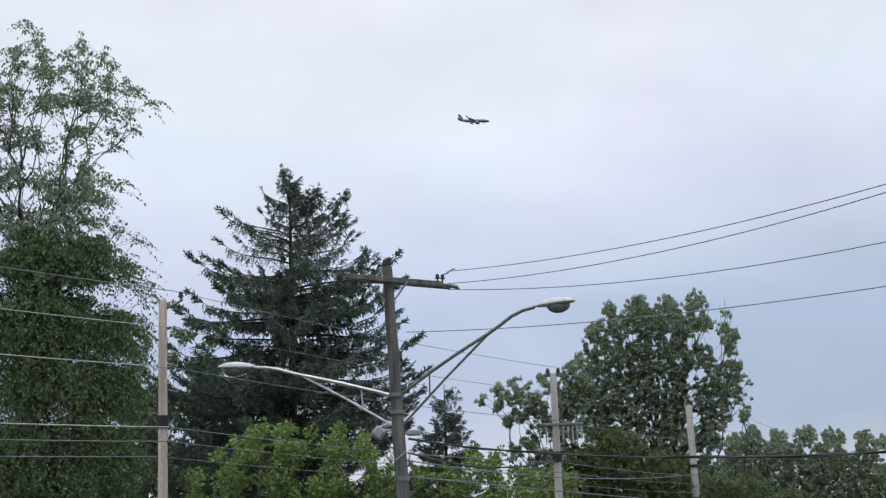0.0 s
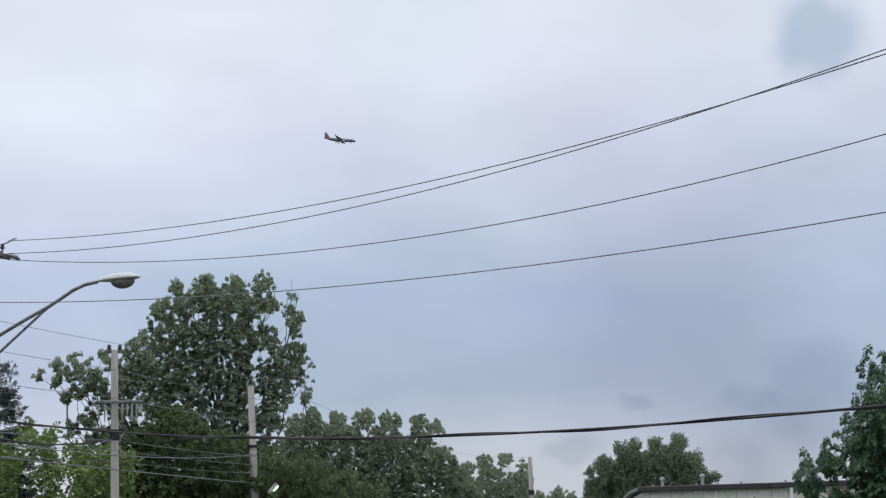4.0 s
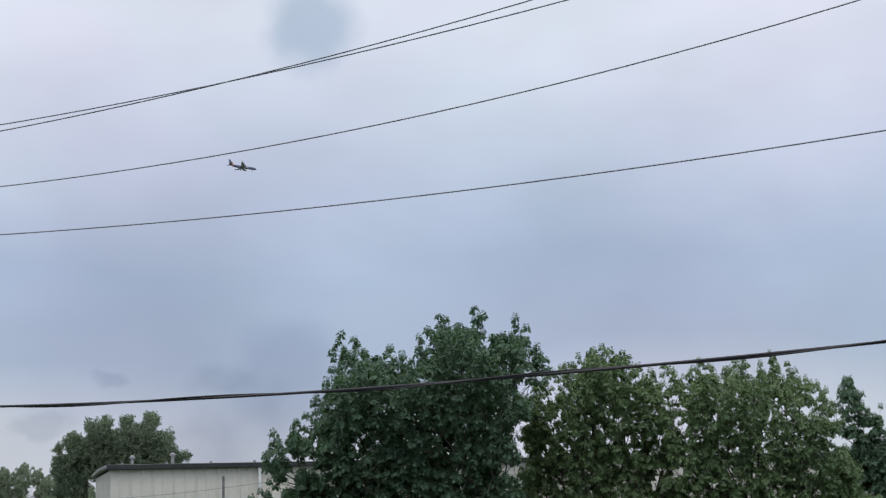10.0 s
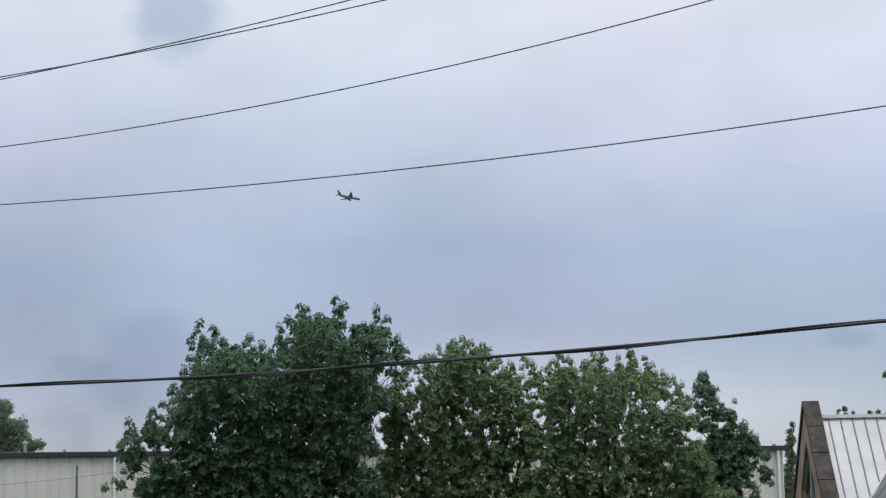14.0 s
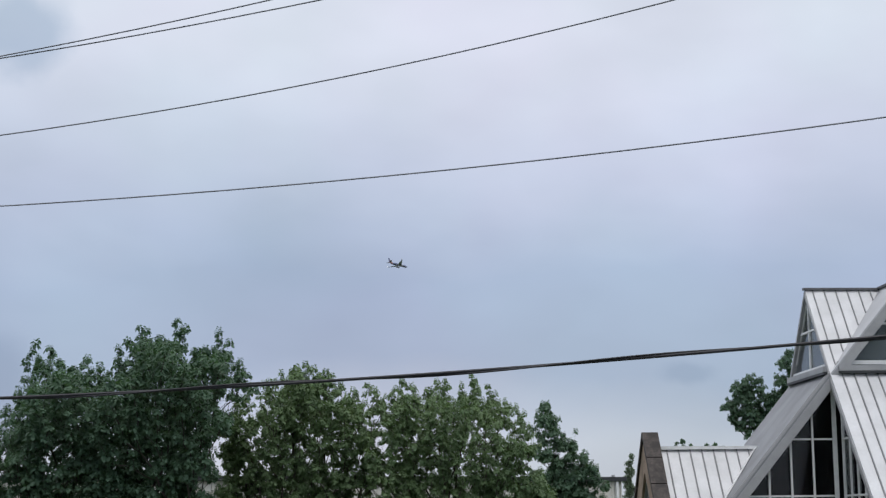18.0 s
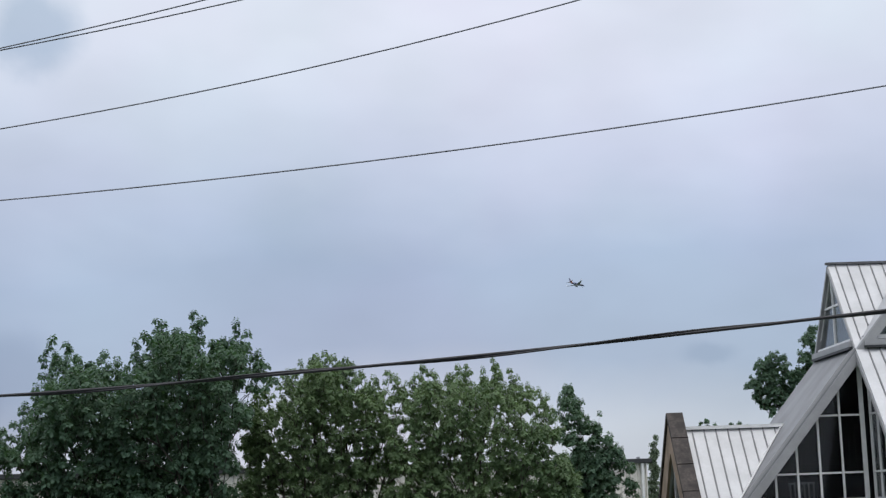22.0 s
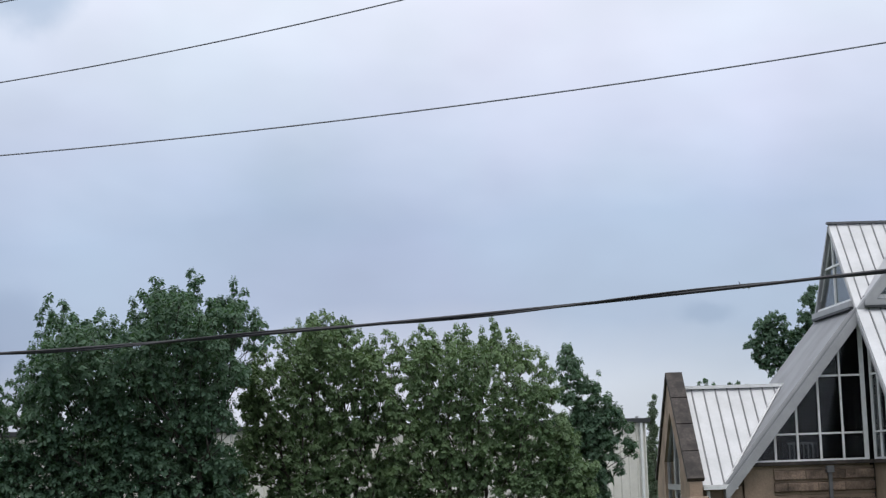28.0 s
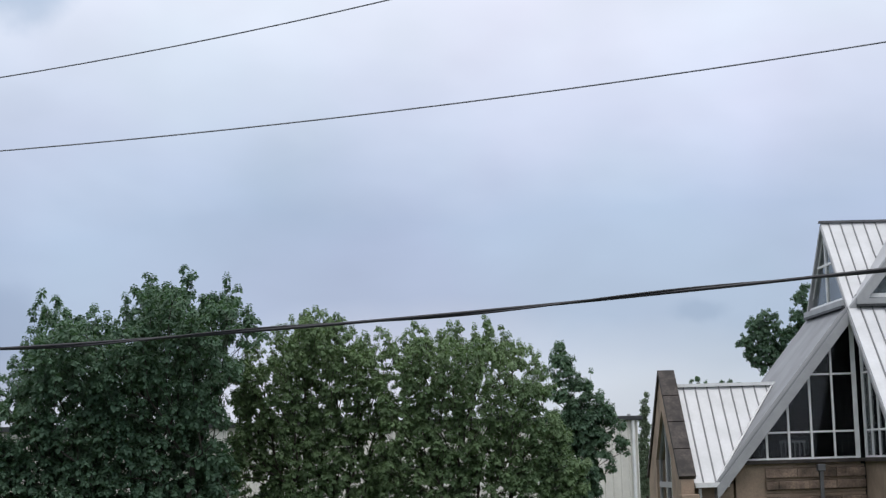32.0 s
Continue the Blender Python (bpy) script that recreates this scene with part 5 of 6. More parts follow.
        rack = part("cutout_rack", bm, MAT["dark_steel"], root, "steel rack beside the pole")
        for k, sx in enumerate((-0.46, -0.28, 0.24, 0.38, 0.52, 0.66, 0.80)):
            bm = bmesh.new()
            h = 0.36 + 0.09 * (k * 2 % 3)
            zs2 = (0, 0.04, 0.10, 0.16, 0.22, 0.28, h)
            tube(bm, [(lean + sx, -0.17, top - 1.66 - z) for z in zs2], [0.016, 0.034, 0.022, 0.034, 0.022, 0.030, 0.012], 7)
            part("cutout", bm, MAT["grey_box"], rack, "grey porcelain cutout")
        for dz in (1.3, 2.6, 3.0):
            bm = bmesh.new()
            tube(bm, [(lean - 0.2, 0, top - dz), (lean + 0.2, 0, top - dz)], 0.03, 6)
            part("bolt", bm, MAT["dark_steel"], root)

    def small_fit(root, lean, top):
        for sx in (-0.1, 0.1):
            bm = bmesh.new()
            tube(bm, [(lean + sx, 0, top - 0.25), (lean + sx * 1.7, 0, top + 0.05), (lean + sx * 0.7, 0, top + 0.2), (lean + sx * 1.9, 0, top + 0.34)], 0.018, 5)
            part("insulator_arm", bm, MAT["pale_wire"], root, "pale insulators on the pole top")
        bm = bmesh.new()
        tube(bm, [(lean - 0.55, 0, top - 2.7), (lean - 0.5, 0, top - 3.15), (lean, 0, top - 3.25), (lean + 0.45, 0, top - 3.2), (lean + 0.52, 0, top - 2.7)], 0.022, 5)
        part("rack", bm, MAT["dark_steel"], root, "thin steel insulator rack")
        bm = bmesh.new()
        tube(bm, [(lean + 0.1, -0.1, top - 4.23), (lean + 0.55, -0.25, top - 4.28), (lean + 0.75, -0.35, top - 3.93)], 0.035, 6)
        arm = part("lamp_arm", bm, MAT["galv"], root)
        bm = bmesh.new()
        box(bm, (-0.24, -0.12, -0.07), (0.24, 0.12, 0.07), m=pose(lean + 0.78, -0.4, top - 3.85, 25, -50, 0), bevel=0.03)
        part("lamp_head", bm, MAT["lamp_head"], root, "small area lamp housing")
        bm = bmesh.new()
        box(bm, (-0.19, -0.10, -0.01), (0.19, 0.10, 0.02), m=pose(lean + 0.82, -0.49, top - 3.89, 25, -50, 0))
        part("lamp_lens", bm, MAT["lit"], root, "glowing greenish lamp lens")
        bm = bmesh.new()
        tube(bm, [(lean - 0.2, 0.0, 0.2), (lean - 0.2, 0.0, top - 4.2)], 0.035, 6)
        part("conduit", bm, MAT["galv"], root)

    plain_pole(-9.80, 35.6, 9.50, 0.105, MAT["pole_tan"], "pale tan wooden utility pole with a black band", ((6.92, 0.13),), 0.0, bracket)
    plain_pole(3.62, 51.4, 9.55, 0.125, MAT["pole_light"], "light grey wooden utility pole with transformer", ((6.98, 0.16),), -0.05, cans)
    plain_pole(8.32, 62.8, 9.45, 0.145, MAT["pole_light"], "light grey utility pole with a lit area lamp", ((5.85, 0.2), (7.2, 0.05)), -0.22, small_fit)
    plain_pole(17.58, 130, 9.60, 0.19, MAT["pole_light"], "distant grey utility pole in the tree line", ((6.9, 0.2),), -0.1)
    # the line goes on towards and past the camera's left
    x0, y0 = at(-9.80, 35.6)
    u = (math.sin(radians(LINE)), math.cos(radians(LINE)))
    px, py = x0 - 38 * u[0], y0 - 38 * u[1]
    root = thing("utility_pole", pose(px, py, 0), "pale wooden utility pole at the line's near end", "utility pole", "poles of the far line")
    bm = bmesh.new()
    tube(bm, [(0, 0, 0), (0, 0, 9.6)], [0.15, 0.11], 12)
    part("shaft", bm, MAT["pole_tan"], root)
    FAR_LINE.extend([(px, py), at(-9.80, 35.6), at(3.62, 51.4), at(8.32, 62.8), at(17.58, 130)])
    # end pole of the street wires, beyond the chapel corner
    d = (math.sin(radians(STREET)), math.cos(radians(STREET)))
    ex, ey = -1.0 + 46 * d[0], 42.0 + 46 * d[1]
    root = thing("utility_pole", pose(ex, ey, 0), "tall wooden utility pole carrying the street wires", "utility pole")
    bm = bmesh.new()
    tube(bm, [(0, 0, 0), (0, 0, 15.4)], [0.24, 0.15], 14)
    part("shaft", bm, MAT["pole_grey"], root)


far_poles()


def wire_run(name, pts, r, mat, label, group="", sides=5):
    bm = bmesh.new()
    tube(bm, pts, r, sides)
    return tagged(solid(name, bm, mat), label, "wire", group)


def street_wires():
    d = (math.sin(radians(STREET)), math.cos(radians(STREET)))
    arm = (-0.07, 42.2)
    pole = (-1.17, 41.98)
    for o, cs, r in ((arm, (0.135, 6.615, -5.148, 11.216), 0.0105), (arm, (-0.492, 8.085, -5.158, 10.894), 0.0105), (arm, (1.52, 6.565, -6.85, 10.75), 0.0105), (pole, (0.719, 3.498, -5.183, 9.648), 0.0105)):
        wire_run("overhead_wire", [(o[0] + d[0] * s, o[1] + d[1] * s, float(np.polyval(cs, s / 40))) for s in np.linspace(0.2, 46, 60)], r, MAT["wire"], "thin grey overhead power wire", "street wires")
    # bundled telephone cable: a messenger and a cable lashed round it
    n = 260
    ss = np.linspace(0.2, 46, n)
    root = thing("overhead_cable", pose(0, 0, 0), "thick black lashed telephone cable hung across the street", "cable", "street wires")
    for ph, r, off in ((0.0, 0.021, 0.0), (1.0, 0.012, 0.030)):
        bm = bmesh.new()
        pts = []
        for s in ss:
            a = s * 1.15 + ph
            z = float(np.polyval((-1.637, 7.145, -6.552, 6.952), s / 40))
            pts.append((pole[0] + d[0] * s + off * math.cos(a) * d[1], pole[1] + d[1] * s - off * math.cos(a) * d[0], z + off * math.sin(a)))
        tube(bm, pts, r, 6)
        part("strand", bm, MAT["cable"], root)


def far_wires():
    for span, ((x0, y0), (x1, y1)) in enumerate(zip(FAR_LINE, FAR_LINE[1:])):
        L = math.hypot(x1 - x0, y1 - y0)
        side = ((y1 - y0) / L, -(x1 - x0) / L)
        for h, sx, r, m in ((9.68, 0.3, 0.009, "wire"), (8.92, 0.15, 0.009, "pale_wire"), (8.07, 0.15, 0.011, "pale_wire"), (6.80, 0.15, 0.013, "pale_wire"), (6.50, 0.15, 0.011, "wire"), (6.2, -0.1, 0.010, "wire")):
            sag = 0.55 * (L / 40) ** 2 * (1 + 0.2 * sx)
            sag = min(sag, 1.1)
            pts = [(x0 + (x1 - x0) * f + side[0] * sx, y0 + (y1 - y0) * f + side[1] * sx, h - 4 * sag * f * (1 - f)) for f in np.linspace(0, 1, 24)]
            wire_run("overhead_wire", pts, r * (1.0 if span < 1 else 0.75), MAT[m if span < 1 else "wire"], "thin wire strung between the far poles", "far line wires", 4)
    # wires from the lamp pole over to the far line
    lx, ly = at(-1.5, 42)
    for z0, (az, dd, z1), m, r in ((6.6, (3.62, 51.4, 6.9), "cable", 0.024), (6.4, (8.32, 62.8, 6.9), "wire", 0.016), (6.0, (17.58, 130, 6.3), "wire", 0.02)):
        qx, qy = at(az, dd)
        pts = [(lx + (qx - lx) * f, ly + (qy - ly) * f, z0 + (z1 - z0) * f - 1.2 * f * (1 - f)) for f in np.linspace(0, 1, 20)]
        wire_run("overhead_cable", pts, r, MAT[m], "dark cable slung from the lamp pole", "far line wires")


def guy_wire():
    x, y = at(-1.45, 42)
    wire_run("guy_wire", [(x, y, 6.3), (x - 4.2, y + 0.6, 3.15), (x - 8.4, y + 1.2, 0)], 0.016, MAT["cable"], "black guy wire from the lamp pole to the ground")


street_wires()
far_wires()
guy_wire()


# ---------------- chapel: two crossing A-frame roofs and a low wing ----------------
CH = dict(a=2.41, zr=10.63, zj=7.754, w=4.18, ze=2.70, wf=4.82)
CHAPEL = pose(42.896, 29.392, 0, 0, 0, -39.5)  # origin under the front left roof corner; x along the front, y to the back


def seams(root, o, along, down, L, n_gap=0.36, first=0.15, h=0.035, clip=None):
    """Standing seams on a slope: from o, spaced along one edge, each running down the slope."""
    o, along, down = Vector(o), Vector(along).normalized(), Vector(down)
    n = along.cross(down).normalized()
    if n.z < 0:
        n = -n
    s = first
    while s < L - 0.02:
        p0, p1 = (0.0, 1.0) if clip is None else clip(s)
        if p1 - p0 > 0.02:
            p, q = o + along * s + down * p0 + n * h * 0.5, o + along * s + down * p1 + n * h * 0.5
            bm = bmesh.new()
            beam(bm, p, q, 0.036, h, n)
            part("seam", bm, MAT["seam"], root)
        s += n_gap


def roof_panel(root, corners, name="roof_panel", thick=0.10, mat="roof"):
    bm = bmesh.new()
    slab(bm, corners, thick)
    return part(name, bm, MAT[mat], root)


def chapel():
    a, zr, zj, w, ze, wf = (CH[n] for n in ("a", "zr", "zj", "w", "ze", "wf"))
    k = (zr - zj) / a  # pitch of the upper gables; the side and front slopes are a little flatter
    k_side, k_front = (zj - ze) / w, (zj - ze) / wf
    root = thing("chapel", CHAPEL, "chapel with steep silver standing-seam cross gables and glazed corners", "building")
    A = 2 * a
    # stone base walls, behind the glass line
    bm = bmesh.new()
    box(bm, (-3.55, 0.34, 0), (0.2, 0.60, 3.22))
    part("base_wall", bm, MAT["mortar"], root, "tan rendered wall")
    bm = bmesh.new()
    box(bm, (0.34, -3.55, 0), (0.60, 0.34, 3.22))
    part("base_wall", bm, MAT["mortar"], root)
    bm = bmesh.new()
    box(bm, (-3.6, 0.60, 0), (-3.35, A - 0.3, 2.9))
    box(bm, (0.6, -3.6, 0), (A - 0.3, -3.35, 2.9))
    box(bm, (-3.35, A - 0.6, 0), (A + 3.4, A - 0.34, 2.9))
    box(bm, (A - 0.6, -3.35, 0), (A - 0.34, A + 3.4, 2.9))
    box(bm, (A + 3.35, 0.6, 0), (A + 3.6, A - 0.3, 2.9))
    box(bm, (0.6, A + 3.35, 0), (A - 0.3, A + 3.6, 2.9))
    part("back_wall", bm, MAT["mortar"], root)
    # dark interior floor
    bm = bmesh.new()
    box(bm, (-3.3, 0.62, 2.2), (A + 3.3, A - 0.62, 2.3))
    box(bm, (0.62, -3.3, 2.19), (A - 0.62, 0.62, 2.29))
    part("gallery_floor", bm, MAT["coping"], root, "dark floor inside")
    # added sheets close the inside; the room's shade is put into their colour
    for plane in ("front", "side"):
        for lo, hi, t, m in ((ze - 0.3, zj, a, "gloom"), (zj - 0.02, zr - 0.25, 0.32, "pane_backing")):
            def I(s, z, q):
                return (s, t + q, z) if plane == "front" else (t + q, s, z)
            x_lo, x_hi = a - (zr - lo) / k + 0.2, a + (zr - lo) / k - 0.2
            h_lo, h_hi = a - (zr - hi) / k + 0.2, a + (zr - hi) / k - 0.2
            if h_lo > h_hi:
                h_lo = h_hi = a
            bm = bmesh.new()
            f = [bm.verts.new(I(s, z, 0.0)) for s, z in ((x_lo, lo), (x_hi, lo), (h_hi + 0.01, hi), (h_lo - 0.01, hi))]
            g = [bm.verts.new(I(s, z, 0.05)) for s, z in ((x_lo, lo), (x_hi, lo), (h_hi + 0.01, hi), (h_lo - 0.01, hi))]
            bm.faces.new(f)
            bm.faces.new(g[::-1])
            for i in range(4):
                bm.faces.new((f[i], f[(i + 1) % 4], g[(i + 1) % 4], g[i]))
            part("inner_wall", bm, MAT[m], root, "added plain sheet behind the glass, inside shade put into its colour")
    # added dark sheet that stands for shade under the crossing
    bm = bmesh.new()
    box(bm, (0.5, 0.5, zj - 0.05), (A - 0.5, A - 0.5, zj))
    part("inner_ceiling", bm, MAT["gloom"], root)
    # sills
    for lo, hi in (((-3.3, 0.16, 3.22), (0.22, 0.60, 3.33)), ((0.16, -3.6, 3.22), (0.60, 0.16, 3.33))):
        bm = bmesh.new()
        box(bm, lo, hi, bevel=0.01)
        part("sill", bm, MAT["coping"], root, "dark flashing under the window wall")
    # four lower roof slopes; T is the roof's skin
    R = 0.34  # how far the glass stands back under the verge

    lower = {
        "left": [(0, 0, zj), (-w, 0, ze), (-w, A, ze), (0, A, zj)],
        "front": [(0, 0, zj), (A, 0, zj), (A, -wf, ze), (0, -wf, ze)],
        "right": [(A, 0, zj), (A, A, zj), (A + w, A, ze), (A + w, 0, ze)],
        "back": [(0, A, zj), (0, A + wf, ze), (A, A + wf, ze), (A, A, zj)],
    }
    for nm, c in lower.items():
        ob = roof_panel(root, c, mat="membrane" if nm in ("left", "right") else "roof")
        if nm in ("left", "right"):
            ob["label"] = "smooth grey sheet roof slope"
        # added sheet under each slope, its near-black colour stands for the shade there
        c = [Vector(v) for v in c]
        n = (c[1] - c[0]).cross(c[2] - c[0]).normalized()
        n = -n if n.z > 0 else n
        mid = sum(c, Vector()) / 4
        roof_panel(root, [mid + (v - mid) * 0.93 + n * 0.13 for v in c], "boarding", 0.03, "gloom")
    seams(root, (0, 0, zj - 0.0), (1, 0, 0), (0, -wf, ze - zj), A, 0.36, 0.36)
    # upper cross roof: eight triangles meeting over the crossing
    top = (a, a, zr)
    for c0, apex in (((0, 0), (a, 0)), ((A, 0), (a, 0)), ((0, 0), (0, a)), ((A, 0), (A, a)), ((0, A), (0, a)), ((A, A), (A, a)), ((0, A), (a, A)), ((A, A), (a, A))):
        roof_panel(root, [(*c0, zj), (*apex, zr), top], thick=0.08)
    # seams on the triangles that face the front
    for s in np.arange(0.24, a, 0.37):
        for x in (s, A - s):
            m = min(x, A - x)
            z0 = zr - k * (a - m)
            bm = bmesh.new()
            beam(bm, (x, a, zr + 0.02), (x, m, z0 + 0.02), 0.032, 0.035, (0, -1, 1))
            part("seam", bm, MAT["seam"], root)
    # ridge caps
    for p, q in (((-0.06, a, zr + 0.03), (A + 0.06, a, zr + 0.03)), ((a, -0.10, zr + 0.05), (a, a, zr + 0.05))):
        bm = bmesh.new()
        beam(bm, p, q, 0.16, 0.07)
        part("ridge_cap", bm, MAT["trim_dark"], root, "dark grey ridge cap")

    def verge(p, q, inward, wide=0.40, out=0.0):
        """A boxed metal verge under a sloping roof edge; its face looks out, its soffit runs inward."""
        p, q, n = Vector(p), Vector(q), Vector(inward)
        d = Vector((0, 0, -wide))
        bm = bmesh.new()
        c = [p - n * 0.03, q - n * 0.03, q - n * 0.03 + d, p - n * 0.03 + d]
        vs = [bm.verts.new(v + Vector((0, 0, 0.02))) for v in c] + [bm.verts.new(v + n * (R + 0.08) + Vector((0, 0, 0.0 if i < 2 else 0.0))) for i, v in enumerate(c)]
        for f in ((0, 1, 2, 3), (7, 6, 5, 4), (0, 4, 5, 1), (1, 5, 6, 2), (2, 6, 7, 3), (3, 7, 4, 0)):
            bm.faces.new([vs[i] for i in f])
        part("verge", bm, MAT["trim"], root, "folded grey metal verge")

    verge((0, 0, zj - 0.1), (-w, 0, ze - 0.1), (0, 1, 0))
    # raised fold that runs down the slope beside the verge
    for p, q in (((0.0, 0.05, zj + 0.03), (-w, 0.05, ze + 0.03)), ((0.0, 0.33, zj + 0.02), (-w, 0.33, ze + 0.02))):
        bm = bmesh.new()
        beam(bm, p, q, 0.05, 0.06, (-1, 0, 0.8))
        part("fold", bm, MAT["trim"], root, "raised metal fold beside the verge")
    verge((0, 0, zj - 0.1), (0, -wf, ze - 0.1), (1, 0, 0), 0.22)
    verge((A, 0, zj - 0.1), (A + w, 0, ze - 0.1), (0, 1, 0))
    verge((A, 0, zj - 0.1), (A, -wf, ze - 0.1), (-1, 0, 0), 0.22)
    for p, q, n in (((0, 0, zj), (a, 0, zr), (0, 1, 0)), ((A, 0, zj), (a, 0, zr), (0, 1, 0)), ((0, 0, zj), (0, a, zr), (1, 0, 0)), ((0, A, zj), (0, a, zr), (1, 0, 0)), ((A, 0, zj), (A, a, zr), (-1, 0, 0)), ((A, A, zj), (A, a, zr), (-1, 0, 0))):
        verge((p[0], p[1], p[2] - 0.08), (q[0], q[1], q[2] - 0.08), n, 0.42 if abs(n[1]) > 0 else 0.16)
    # flashing between the upper gables and the lower slopes
    for p, q in (((0.25, -0.05, zj + 0.17), (A - 0.25, -0.05, zj + 0.17)), ((-0.05, 0.25, zj + 0.17), (-0.05, A - 0.25, zj + 0.17))):
        bm = bmesh.new()
        beam(bm, p, q, 0.14, 0.16)
        part("flashing", bm, MAT["trim"], root)
        bm = bmesh.new()
        beam(bm, Vector(p) - Vector((0, 0, 0.12)), Vector(q) - Vector((0, 0, 0.12)), 0.16, 0.07)
        part("flashing", bm, MAT["fascia"], root, "dark flashing line")
    # panels under the upper windows
    for lo, hi in (((0.30, 0.16, zj + 0.02), (A - 0.30, 0.30, zj + 0.40)), ((0.05, 0.30, zj + 0.02), (0.30, A - 0.30, zj + 0.32))):
        bm = bmesh.new()
        box(bm, lo, hi)
        part("spandrel", bm, MAT["trim"], root, "grey metal panel under the gable window")
    # upper gable windows
    for plane in ("front", "side"):
        def W(s, z, t=0.0):
            return (s, 0.20 + t, z) if plane == "front" else (0.09 + t, s, z)
        win = new("gable_window")
        win.parent = root
        win["label"] = "triangular gable window with white mullions"
        zb, zt, ww = (zj + 0.36, zr - 0.30, a - 0.66) if plane == "front" else (zj + 0.30, zr - 0.24, a - 0.40)
        bm = bmesh.new()
        tri = [W(a - ww, zb, 0.02), W(a + ww, zb, 0.02), W(a, zt, 0.02)]
        f = [bm.verts.new(v) for v in tri]
        g = [bm.verts.new(v) for v in (W(a - ww, zb, 0.05), W(a + ww, zb, 0.05), W(a, zt, 0.05))]
        bm.faces.new(f)
        bm.faces.new(g[::-1])
        for i in range(3):
            bm.faces.new((f[i], f[(i + 1) % 3], g[(i + 1) % 3], g[i]))
        part("pane", bm, MAT["glass"], win)
        for p, q, wd in ((W(a, zb), W(a, zt), 0.07), (W(a - ww * 0.46, zb + (zt - zb) * 0.535), W(a + ww * 0.46, zb + (zt - zb) * 0.535), 0.06), (W(a - ww - 0.05, zb), W(a + ww + 0.05, zb), 0.12), (W(a - ww, zb), W(a, zt), 0.05), (W(a + ww, zb), W(a, zt), 0.05)):
            bm = bmesh.new()
            beam(bm, p, q, wd, wd * 0.9, (0, -1, 0) if plane == "front" else (-1, 0, 0))
            part("mullion", bm, MAT["mullion"], win)
    # corner glazing below, one wall to the front and one to the side
    zs = 3.33
    for plane in ("front", "side"):
        def G(s, z, t=0.0):
            return (-s, R + t, z) if plane == "front" else (R + t, -s, z)

        kk = k_side if plane == "front" else k_front

        def roof_z(s):
            return zj - kk * s - 0.46
        win = new("corner_window")
        win.parent = root
        win["label"] = "tall sloping-headed window wall with white mullions"
        cols = [-0.14, 0.54, 1.22, 1.90, 2.57, 3.3]
        rows_z = [zs, 4.13, 5.82, 9]
        for i in range(len(cols) - 1):
            s0, s1 = cols[i], cols[i + 1]
            for j in range(3):
                z0, z1 = rows_z[j], rows_z[j + 1]
                poly = [(s0, z0), (s1, z0), (s1, min(z1, roof_z(s1))), (s0, min(z1, roof_z(s0)))]
                # cut the pane by the sloping head
                pts = []
                if roof_z(s0) <= z0 + 0.02:
                    continue
                sx = (zj - 0.46 - z0) / kk
                pts = [(s0, z0), (min(s1, sx), z0)]
                if s1 < sx:
                    pts.append((s1, min(z1, roof_z(s1))))
                if roof_z(s0) > z1:
                    if roof_z(s1) < z1:
                        pts.append(((zj - 0.46 - z1) / kk, z1))
                    pts.append((s0, z1))
                else:
                    pts.append((s0, roof_z(s0)))
                clean = []
                for p in pts:
                    if not clean or math.dist(p, clean[-1]) > 0.01:
                        clean.append(p)
                if len(clean) < 3:
                    continue
                bm = bmesh.new()
                f = [bm.verts.new(G(s, z, 0.015)) for s, z in clean]
                g = [bm.verts.new(G(s, z, 0.035)) for s, z in clean]
                bm.faces.new(f)
                bm.faces.new(g[::-1])
                for q in range(len(f)):
                    bm.faces.new((f[q], f[(q + 1) % len(f)], g[(q + 1) % len(f)], g[q]))
                part("pane", bm, MAT["glass"], win)
        for i, s in enumerate(cols[:-1]):
            bm = bmesh.new()
            beam(bm, G(s, zs), G(s, max(zs + 0.1, roof_z(s))), 0.13 if i == 0 else 0.06, 0.06, (0, -1, 0) if plane == "front" else (-1, 0, 0))
            part("mullion", bm, MAT["mullion"], win)
        for z in rows_z[1:3] + [zs + 0.03]:
            bm = bmesh.new()
            beam(bm, G(cols[0], z), G((zj - 0.46 - z) / kk, z), 0.055, 0.055)
            part("transom", bm, MAT["mullion"], win)
    # a slatted rail stands inside the glass
    bm = bmesh.new()
    beam(bm, (-2.05, 0.95, 3.86), (-1.25, 0.95, 3.86), 0.05, 0.07)
    rail = part("inner_rail", bm, MAT["trim_dark"], root, "grey slatted rail inside the window")
    for i in range(6):
        bm = bmesh.new()
        beam(bm, (-2.0 + 0.14 * i, 0.95, 2.3), (-2.0 + 0.14 * i, 0.95, 3.83), 0.035, 0.035, (0, 1, 0))
        part("slat", bm, MAT["trim_dark"], rail)
    # long stone courses of the base, with recessed joints
    rng = random.Random(3)
    z, course = 3.17, 0
    while z > 0.2:
        hgt = (0.10, 0.27, 0.09, 0.25, 0.11)[course % 5]
        proud = (0.03, 0.11, 0.025, 0.13, 0.02)[course % 5]
        s = 0.0
        while s < 2.95:
            L = min(rng.uniform(0.5, 1.1) if proud > 0.05 else rng.uniform(1.9, 2.9), 2.98 - s)
            if L > 0.12:
                bm = bmesh.new()
                box(bm, (-s - L + 0.306, 0.34 - proud + rng.uniform(-0.012, 0.012), z - hgt + 0.008), (-s + 0.294, 0.345, z - 0.006), bevel=0.012)
                part("stone", bm, MAT["stone"] if proud > 0.05 else MAT["mortar"], root)
            s += L
        z -= hgt
        course += 1
